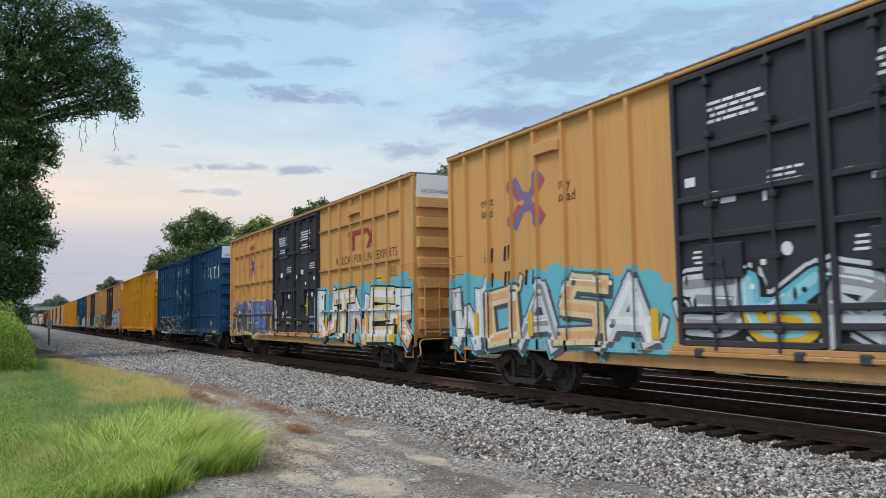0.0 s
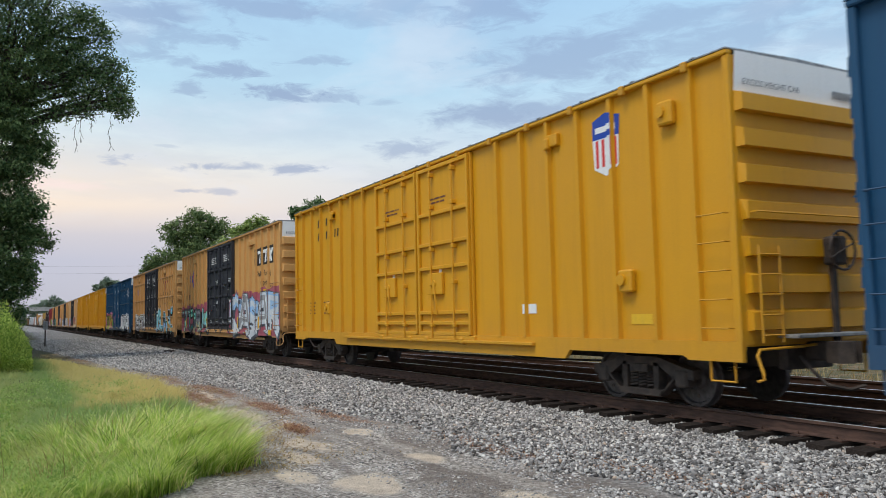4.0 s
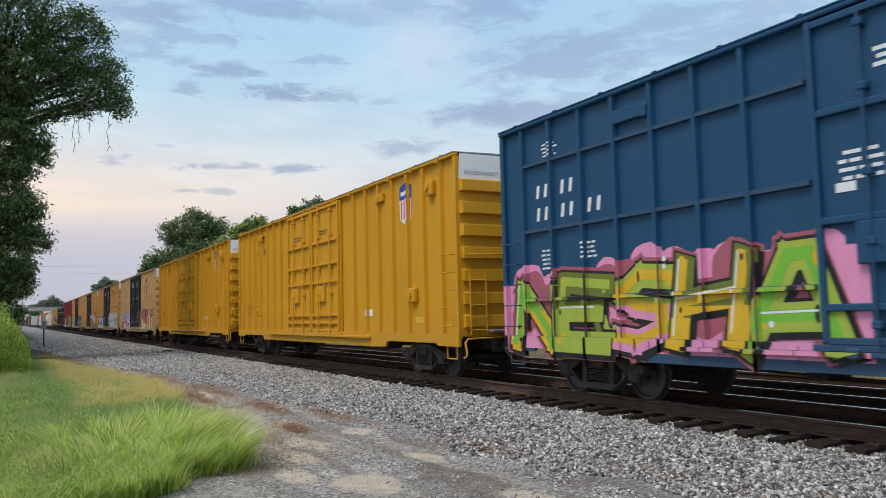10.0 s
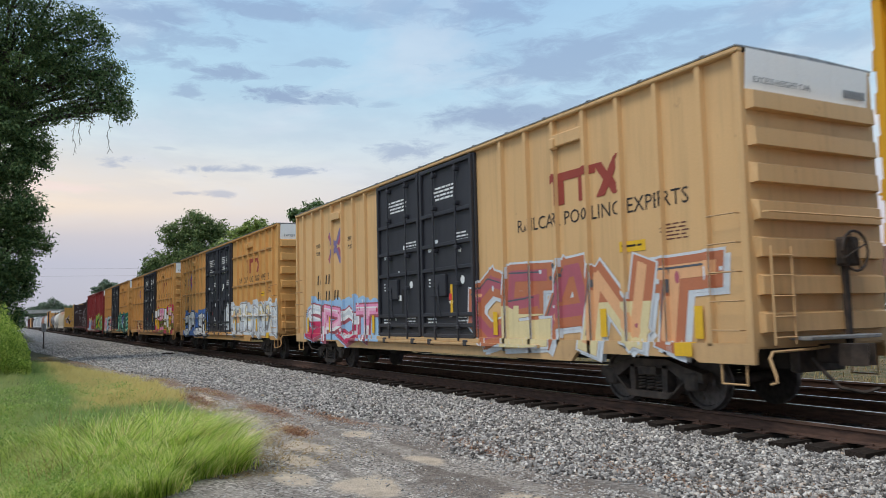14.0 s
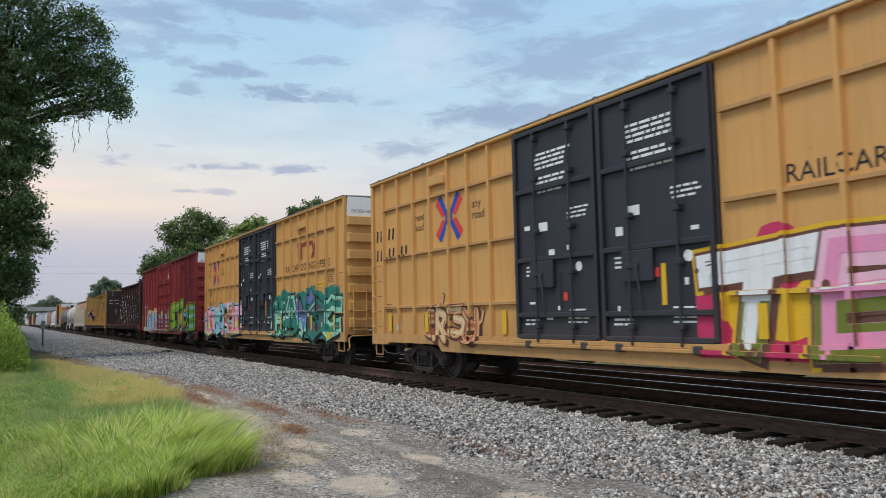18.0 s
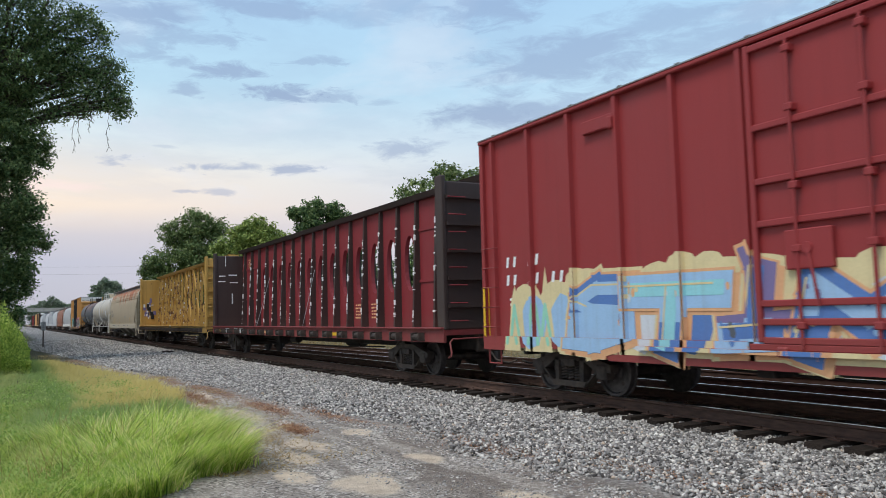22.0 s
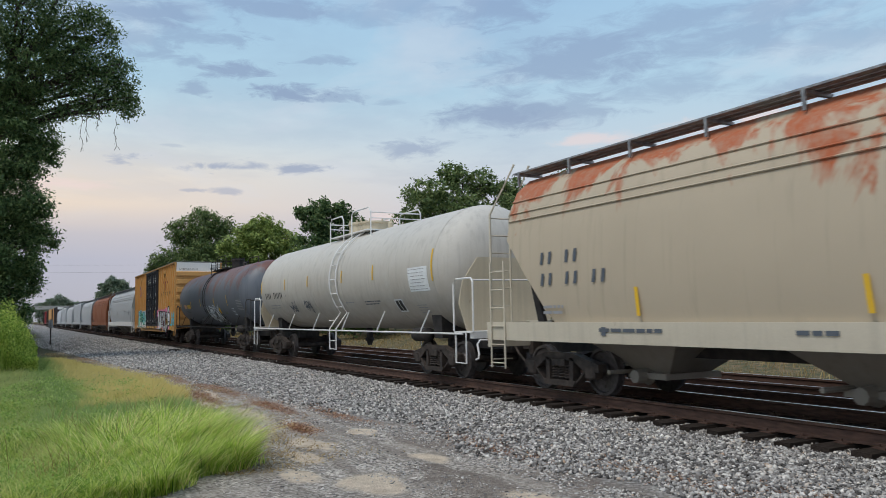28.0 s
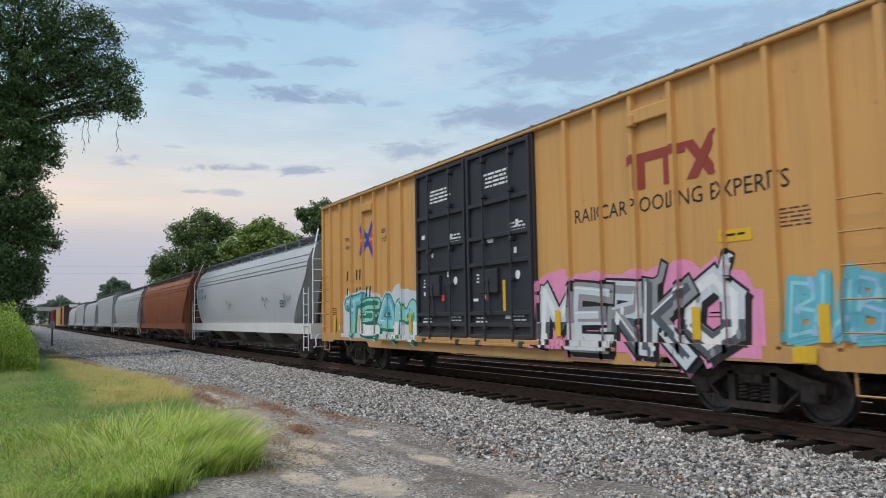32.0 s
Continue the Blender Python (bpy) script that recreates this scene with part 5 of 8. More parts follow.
def centerbeam(place, paint_, label, half, style):
    """A flat deck with full-width end bulkheads and a tall partition along its centre."""
    car = new("centerbeam_flatcar")
    tagged(car, label, "flatcar", "freight cars of the train")
    CARS.append((car, place))
    running_gear(car, place, half, half - 2.6, lever=paint_)
    under(car, half)
    dz = 1.12
    b = Build()
    b.box(-half, half, -1.38, 1.38, dz - 0.12, dz, 0)
    part("deck", b, paint_, car)
    for s in (-1, 1):
        b = Build()
        lo = [(-half, 0.84), (half, 0.84), (half, dz + 0.02), (-half, dz + 0.02)]
        b.prism(lo, "y", s * 1.36, s * 1.43)
        part("side_sill", b, paint_, car)
        b = Build()
        b.box(-half, half, s * 1.36, s * 1.5, dz + 0.021, dz + 0.06, 0, 0.01)
        part("deck_edge", b, BEAM_RUST if style == "truss" else paint_, car)
    n_ = 18
    xs = [-10.5 + i * 1.21 for i in range(n_)]
    for i, x in enumerate(xs):
        for s in (-1, 1):
            b2 = once(("winch", paint_.name), lambda: winch_mesh(paint_))
            put("strap_winch", b2, car, (x + 0.25, s * 1.43, 0.96), turn=0 if s < 0 else math.pi)
    zt = 4.72
    for s in (-1, 1):
        b = Build()
        x = s * half
        b.box(x - s * 0.02, x - s * 0.26, -1.32, 1.32, dz, zt - 0.22 if style == "wall" else zt - 0.2, 0, 0.03)
        for yy in (-1.42, 1.3):
            b4 = Build()
            b4.box(x + s * 0.02, x - s * 0.3, yy, yy + 0.12, dz, zt - 0.1, 0, 0.02)
            part("bulkhead_post", b4, paint_ if style == "truss" else DARK_CAR, car)
        for k in range(5):
            b3 = Build()
            b3.box(x, x + s * 0.08, -1.3, 1.3, dz + 0.5 + k * 0.62, dz + 0.58 + k * 0.62)
            part("bulkhead_rib", b3, paint_ if style == "truss" else DARK_CAR, car)
        bh = part("bulkhead", b, paint_ if style == "truss" else DARK_CAR, car)
        b = Build()
        for k in range(8):
            b = Build()
            b.tube([(x + s * 0.12, -1.3, dz + 0.2 + k * 0.4), (x + s * 0.12, -0.85, dz + 0.2 + k * 0.4)], 0.014, 0, 5)
            part("ladder_rung", b, paint_, car)
        rng = random.Random(int(place) + s)
        if style == "truss" and s < 0:
            b = Build()
            for k in range(26):
                yy, zz = rng.uniform(-1.3, -0.5), rng.uniform(1.6, 2.9)
                b.box(x + 0.263, x + 0.268 + 0.0008 * k, yy, yy + rng.uniform(0.06, 0.25), zz, zz + rng.uniform(0.05, 0.4), rng.randrange(3))
            tagged(part("sprayed_tag", b, [INK["black"], INK["lilac"], INK["white"]], car), kind="stuff")
        if style == "wall" and s < 0:
            b = Build()
            for yy, zz, w, h in ((-1.25, 3.25, 0.35, 0.05), (-0.7, 3.2, 0.4, 0.05), (-1.2, 3.5, 0.3, 0.06), (-0.75, 3.55, 0.4, 0.06), (-0.6, 2.2, 0.05, 0.5), (-0.9, 4.0, 0.03, 0.5)):
                b.box(x + 0.261, x + 0.266, yy, yy + w, zz, zz + h)
            tagged(part("chalk_mark", b, [INK["white"]], car), kind="stuff")
    b = Build()
    b.prism([(-0.2, zt - 0.12), (-0.28, zt + 0.02), (0.28, zt + 0.02), (0.2, zt - 0.12)], "x", -half + 0.1, half - 0.1)
    part("top_chord", b, paint_ if style == "truss" else DARK_CAR, car)
    rng = random.Random(int(place * 3))
    scuff = Build()
    if style == "truss":
        for i in range(n_):
            x = xs[i]
            b = Build()
            wd = 0.052
            for s in (-1, 1):
                lo = [(x - wd, s * 0.03), (x + wd, s * 0.03), (x + wd, s * 0.26), (x - wd, s * 0.26)]
                hi = [(x - wd, s * 0.03), (x + wd, s * 0.03), (x + wd * 0.8, s * 0.13), (x - wd * 0.8, s * 0.13)]
                b.hexa([(a, c, dz) for a, c in lo], [(a, c, zt - 0.1) for a, c in hi])
            st = part("stud", b, [paint_, BEAM_RUST], car)
            for p_ in st.data.polygons:
                if abs(p_.normal.x) > 0.7:
                    p_.material_index = 1
            for _ in range(34):
                zz = rng.uniform(dz + 0.1, zt - 0.4)
                t_ = (zz - dz) / (zt - dz)
                yy = -(0.26 - 0.13 * t_) - 0.005
                scuff.box(x - rng.uniform(0.01, 0.07), x + rng.uniform(0.0, 0.07), yy - 0.002, yy + 0.03, zz, zz + rng.uniform(0.02, 0.1), rng.choice([0, 1, 1, 1]))
        tagged(part("torn_wrap", scuff, [INK["white"], INK["brown"]], car, "scraps of white wrapping and scuffs on the studs"), kind="stuff")
        for up_, dn in ((6.56, 8.9), (4.1, 6.5), (1.65, 4.0), (-0.75, 1.55), (-3.2, -5.5), (-5.6, -7.9), (-8.0, -10.3), (0.2, -2.0), (9.95, 9.1), (-9.8, -9.1)):
            for s in (-1, 1):
                b = Build()
                b.hexa([(dn - 0.07, s * 0.12, dz), (dn + 0.07, s * 0.12, dz), (dn + 0.07, s * 0.2, dz), (dn - 0.07, s * 0.2, dz)],
                       [(up_ - 0.07, s * 0.05, zt - 0.3), (up_ + 0.07, s * 0.05, zt - 0.3), (up_ + 0.07, s * 0.12, zt - 0.3), (up_ - 0.07, s * 0.12, zt - 0.3)])
                b.prism([(up_ - 0.2, zt - 0.12), (up_ + 0.2, zt - 0.12), (up_ + 0.1, zt - 0.48), (up_ - 0.1, zt - 0.48)], "y", s * 0.04, s * 0.13)
                part("diagonal_brace", b, paint_, car)
    else:
        # solid partition with a row of long oval openings
        t = 0.06
        holes = [(xs[i] + xs[i + 1]) / 2 for i in range(2, 15)]
        b = Build()
        ang = [2 * math.pi * k / 20 for k in range(20)]
        edges = [-half + 0.3] + [0.5 * (a + c) for a, c in zip(holes, holes[1:])]
        lo_x, hi_x = holes[0] - 0.605, holes[-1] + 0.605
        for a, c in ((-half + 0.25, lo_x), (hi_x, half - 0.25)):
            b.box(a, c, -t, t, dz, zt - 0.1)
        step = holes[1] - holes[0]
        zc, rx, rz = 2.93, 0.33, 0.78
        for h in holes:
            a, c = h - step / 2, h + step / 2
            if h == holes[0]: a = lo_x
            if h == holes[-1]: c = hi_x
            ring = [(h + rx * math.cos(v), zc + rz * math.sin(v)) for v in ang]
            outer = []
            for v in ang:
                cx, cz = math.cos(v), math.sin(v)
                k = min(((c - h) if cx > 0 else (h - a)) / abs(cx) if abs(cx) > 1e-6 else 1e9, ((zt - 0.1 - zc) if cz > 0 else (zc - dz)) / abs(cz) if abs(cz) > 1e-6 else 1e9)
                outer.append((h + cx * k, zc + cz * k))
            corners = [(c, zt - 0.1), (a, zt - 0.1), (a, dz), (c, dz)]
            for s in (-t, t):
                for k in range(20):
                    k2 = (k + 1) % 20
                    quad = [ring[k], outer[k], outer[k2], ring[k2]]
                    o0, o1 = outer[k], outer[k2]
                    if abs(o0[0] - o1[0]) > 1e-6 and abs(o0[1] - o1[1]) > 1e-6:
                        cc = min(corners, key=lambda q_: (q_[0] - o0[0]) ** 2 + (q_[1] - o0[1]) ** 2 + (q_[0] - o1[0]) ** 2 + (q_[1] - o1[1]) ** 2)
                        quad = [ring[k], o0, cc, o1, ring[k2]]
                    b.face([(x, s, z) for x, z in quad])
            for k in range(20):
                k2 = (k + 1) % 20
                b.face([(ring[k][0], -t, ring[k][1]), (ring[k2][0], -t, ring[k2][1]), (ring[k2][0], t, ring[k2][1]), (ring[k][0], t, ring[k][1])])
        put("partition", b.mesh("partition", [paint_], weld=True), car)
        for x in xs:
            b = Build()
            for s in (-1, 1):
                b.hexa([(x - 0.045, s * 0.06, dz), (x + 0.045, s * 0.06, dz), (x + 0.045, s * 0.3, dz), (x - 0.045, s * 0.3, dz)],
                       [(x - 0.045, s * 0.06, zt - 0.12), (x + 0.045, s * 0.06, zt - 0.12), (x + 0.045, s * 0.16, zt - 0.12), (x - 0.045, s * 0.16, zt - 0.12)])
            part("stud", b, DARK_CAR, car)
            for _ in range(16):
                zz = rng.uniform(dz + 0.1, zt - 0.7)
                t_ = (zz - dz) / (zt - dz)
                yy = -(0.3 - 0.14 * t_) - 0.004
                scuff.box(x - rng.uniform(0.01, 0.06), x + rng.uniform(0.01, 0.06), yy - 0.002, yy + 0.03, zz, zz + rng.choice([0.025, 0.04, 0.06, 0.14]), 0)
        tagged(part("torn_wrap", scuff, [INK["white"]], car, "scraps of white wrapping caught on the studs"), kind="stuff")
        for z in (2.35, 3.75):
            for a, c in ((-half + 0.3, lo_x), (hi_x, half - 0.3)):
                b = Build()
                b.box(a, c, -0.09, -0.06, z, z + 0.07)
                part("stiffener", b, paint_, car)
        d = Decal([(-half, half, 0.06)])
        for x in (-6.5, -5.0, 3.0, 4.3):
            d.lines(x, 1.8, 0.7, 5, 0.05, 0.1, "peach", rng)
        d.lines(-half + 1.3, 4.2, 0.7, 5, 0.04, 0.09, "peach", rng)
        d.done(car, "stencil")
        b = Build()
        for x0, x1 in ((-6.2, -4.0), (-0.5, 1.6)):
            b.tube([(x0, -0.2, 3.2), (x0 + (x1 - x0) * 0.6, -0.9, 2.0), (x1, -1.4, dz)], 0.008, 0, 4)
        part("loose_strap", b, INK["grey"], car)
    d = Decal([(-half, half, 1.431)])
    for k in range(4 if style == "wall" else 0):
        d.bar(-8.9 + k * 0.19, 0.89, 0.15, 0.2, "white", 3)
    for k in range(6 if style == "wall" else 0):
        d.bar(-7.3 + k * 0.19 + 0.25 * (k // 3), 0.89, 0.15, 0.2, "white", 3)
    for i in range(0, n_ - 1, 2) if style == "truss" else (0, 6, 12):
        d.bar(xs[i] + 0.5, 0.92, 0.6, 0.09, "yellow" if i in (0, 4, 12) else ("peach" if style == "wall" else "cream"), 2)
    if style == "truss":
        d.bar(1.2, 0.72, 0.55, 0.48, "white", 3)
        d.bar(1.27, 0.79, 0.18, 0.34, "black", 4)
        d.bar(1.5, 0.79, 0.18, 0.34, "black", 4)
    d.done(car, "sill_marker")
    return car


def winch_mesh(mat):
    b = Build()
    b.lathe([(-0.13, 0.07), (0.13, 0.07)], "x", (0, -0.09, 0), 10)
    b.lathe([(0.13, 0.1), (0.17, 0.1)], "x", (0, -0.09, 0), 10)
    b.box(-0.2, -0.15, -0.17, 0.0, -0.1, 0.1)
    b.box(0.17, 0.21, -0.17, 0.0, -0.1, 0.1)
    return b.mesh("strap_winch", [IRON])




def rust_mix(q, o, c, r, top):
    """Rust that starts at the upper edge and runs down in tongues."""
    col = q.mix(q.ramp(q.noise(o, 0.8, 4.0), [(0.3, 0.0), (0.7, 0.35)]), c, lighter(c, 0.82))
    z = q.add("SeparateXYZ", ins={0: o}).outputs[2]
    tongues = q.noise(q.scaled(o, 0.85, 1.0, 0.42), 1.0, 5.0, 0.62, 0.5)
    reach = q.math("ADD", q.math("MULTIPLY", q.math("SUBTRACT", z, top), 0.62), q.math("MULTIPLY", q.math("SUBTRACT", tongues, 0.5), 3.4))
    fine = q.noise(o, 6.0, 5.0, 0.7)
    col = q.mix(q.math("MULTIPLY", q.ramp(reach, [(0.0, 0.0), (0.22, 0.95)]), q.ramp(fine, [(0.2, 0.45), (0.6, 1.0)])), col, q.mix(fine, lighter(r, 0.65), r))
    return q.mix(q.ramp(q.noise(q.scaled(o, 5, 5, 0.3), 1.2, 4.0), [(0.55, 0.0), (0.8, 0.35)]), col, lighter(c, 0.5))


CHUTE = paint("chute_grey", rgb(140, 136, 128), dirt=0.6, rust=0.2)
SILL_CREAM = paint("sill_cream", rgb(200, 192, 174), dirt=0.4, rust=0.15)
RUSTED = material("rust_streaked_tan", lambda q, o: rust_mix(q, o, rgb(184, 171, 150), rgb(184, 92, 46), 3.4), 0.7, bump=(2.0, 0.2, 0.02))


def hopper(place, paint_, label, half, style="curved", sill=None, art=None):
    """A covered hopper: a rounded or ribbed body with slope sheets, chutes and a roof walk."""
    car = new("covered_hopper")
    tagged(car, label, "hopper car", "freight cars of the train")
    CARS.append((car, place))
    sill = sill or paint_
    running_gear(car, place, half, half - 1.9, lever=sill)
    b = Build()
    b.box(-half + 0.1, half - 0.1, -0.25, 0.25, 0.7, 1.05)
    part("centre_sill", b, SHADOWED, car)
    bw, bh = 1.40, half - 1.35
    if style == "curved":
        prof = [(1.36, 1.28), (1.43, 1.6), (1.45, 2.3), (1.42, 2.9), (1.32, 3.45), (1.16, 3.85), (0.85, 4.12), (0.45, 4.25), (0, 4.28)]
    else:
        prof = [(1.40, 1.28), (1.40, 3.95), (1.32, 4.12), (0.85, 4.35), (0.4, 4.45), (0, 4.48)]
    full = prof + [(-y_, z) for y_, z in prof[-2::-1]]
    b = Build()
    ends = ((-half + 0.75, 1), (-bh, 0), (bh, 0), (half - 0.75, 1))
    k = len(full)
    # the end sheets slope inwards towards the chutes
    for x, out in ends:
        for y_, z in full:
            lean = (0.9 * max(0.0, (2.9 - z)) if out else 0.0)
            xx = x - math.copysign(lean, x) if out else x
            if not out:
                xx = x - math.copysign(max(0.0, 0.9 * (2.9 - z)), x)
            b.v.append((xx, y_, z))
    for s_ in range(3):
        for i in range(k - 1):
            a = s_ * k + i
            b.f.append((a, a + 1, a + 1 + k, a + k))
            b.mi.append(0)
    b.f += [tuple(range(k)), tuple(range(4 * k - 1, 3 * k - 1, -1))]
    b.mi += [0, 0]
    part("hopper_body", b, paint_, car, smooth=True)
    if style == "curved":
        for s in (-1, 1):
            for y_, z in ((1.335, 3.42), (1.37, 3.27), (1.25, 3.66)):
                b = Build()
                b.tube([(-half + 0.75, s * y_, z), (half - 0.75, s * y_, z)], 0.016, 0, 5)
                part("roof_bead", b, paint_, car)
    else:
        pm = once(("hpost", paint_.name), lambda: hopper_post(paint_))
        for i in range(14):
            x = -half + 2.4 + i * (2 * half - 4.8) / 13
            for s in (1, -1):
                put("side_post", pm, car, (x, -s * 1.39, 0), turn=0 if s > 0 else math.pi)
    for s in (-1, 1):
        b = Build()
        b.prism([(1.36 * s, 0.98), (1.46 * s, 0.95), (1.47 * s, 1.3), (1.36 * s, 1.3)], "x", -half, half)
        part("side_sill", b, sill, car)
        b = Build()
        b.box(s * (half - 0.12), s * half, -1.45, 1.45, 0.8, 1.3)
        b.box(s * (half - 0.9), s * half, -0.5, 0.5, 1.26, 1.32)
        part("end_sill", b, sill, car)
        b = Build()
        for yy in (-1.38, -0.9, 0.9, 1.38):
            b.tube([(s * (half - 0.06), yy, 1.3), (s * (half - 0.06), yy, 3.5), (s * (half - 0.5), yy * 0.75, 4.5)], 0.025, 0, 5)
        for i in range(9):
            z = 0.55 + i * 0.36
            b.tube([(s * (half - 0.05), -1.38, z), (s * (half - 0.05), -0.9, z)], 0.014, 0, 5)
        for i in range(6):
            z = 0.5 + i * 0.36
            xa, xb = (half - 0.7, half - 0.2) if s > 0 else (-half + 0.2, -half + 0.7)
            b.tube([(xa, -1.49, z), (xb, -1.49, z)], 0.014, 0, 5)
        for xa in (half - 0.7, half - 0.2):
            b.tube([(s * xa, -1.49, 0.4), (s * xa, -1.49, 2.5)], 0.02, 0, 5)
        part("end_ladder", b, sill, car)
        for y_ in (-0.86, 0.86):
            b = Build()
            b.prism([(s * (half - 1.2), 1.3), (s * (half - 1.0), 1.3), (s * (half - 0.5), 2.9), (s * (half - 0.62), 2.9)][::s], "y", y_ - 0.04, y_ + 0.04)
            part("slope_brace", b, SHADOWED, car)
    for i in range(4):
        x = -half + 3.7 + i * (2 * half - 7.4) / 3
        b = Build()
        b.hexa([(x - 0.35, -0.45, 0.42), (x + 0.35, -0.45, 0.42), (x + 0.35, 0.45, 0.42), (x - 0.35, 0.45, 0.42)],
               [(x - 1.5, -1.3, 1.28), (x + 1.5, -1.3, 1.28), (x + 1.5, 1.3, 1.28), (x - 1.5, 1.3, 1.28)])
        b.box(x - 0.45, x + 0.45, -0.62, 0.62, 0.34, 0.44)
        b.lathe([(-0.25, 0.11), (0.0, 0.13), (0.06, 0.16)], "y", (x - 0.1, -0.55, 0.38), 10)
        b.tube([(x - 0.4, -1.1, 0.45), (x - 0.4, 1.1, 0.45)], 0.04)
        part("discharge_chute", b, SHADOWED if style != "curved" else CHUTE, car)
    zt = prof[-1][1] + 0.02
    b = Build()
    for y_ in (-1.0, -0.82, -0.64):
        b.box(-half + 0.5, half - 0.5, y_ - 0.08, y_ + 0.08, zt - 0.03, zt)
        b.box(-half + 0.5, half - 0.5, -y_ - 0.08, -y_ + 0.08, zt - 0.03, zt)
    for i in range(12):
        x = -half + 0.7 + i * (2 * half - 1.4) / 11
        for s in (-1, 1):
            b.tube([(x, s * 1.06, zt - 0.3), (x, s * 1.06, zt)], 0.03, 0, 4)
            b.box(x - 0.03, x + 0.03, s * 0.5, s * 1.08, zt - 0.08, zt - 0.03)
    part("roof_walk", b, GALV, car)
    b = Build()
    for i in range(4):
        b.lathe([(0, 0.32), (0.14, 0.32), (0.18, 0.1)], "z", (-half + 3.7 + i * (2 * half - 7.4) / 3, 0, zt - 0.2), 12)
    part("roof_hatch", b, paint_, car)
    if art:
        d = Decal([(-half, half, 1.455 if style == "curved" else 1.405)])
        art(d, random.Random(int(place)), half)
        d.done(car)
    return car


def hopper_post(mat):
    b = Build()
    b.prism([(-0.05, 0), (0.05, 0), (0.035, -0.045), (-0.035, -0.045)], "z", 1.3, 3.98)
    return b.mesh("side_post", [mat])


def tank_paint(name, c, r):
    def make(q, o):
        col = q.mix(q.ramp(q.noise(o, 0.7, 4.0), [(0.3, 0.0), (0.7, 0.4)]), c, lighter(c, 0.8))
        z = q.add("SeparateXYZ", ins={0: o}).outputs[2]
        reach = q.math("ADD", q.math("MULTIPLY", q.math("SUBTRACT", z, 2.75), 0.6), q.math("MULTIPLY", q.math("SUBTRACT", q.noise(q.scaled(o, 0.9, 1, 0.45), 1.0, 5.0, 0.65), 0.5), 3.4))
        col = q.mix(q.ramp(reach, [(0.15, 0.0), (0.5, 0.85)]), col, r)
        return q.mix(q.ramp(q.noise(q.scaled(o, 6, 6, 0.35), 1.0, 5.0, 0.6), [(0.5, 0.0), (0.8, 0.45)]), col, lighter(c, 0.4))
    return material(name, make, 0.5, bump=(1.5, 0.15, 0.02))


TANK_RUSTY = tank_paint("tank_grey_rusty", rgb(98, 103, 112), rgb(112, 68, 58))


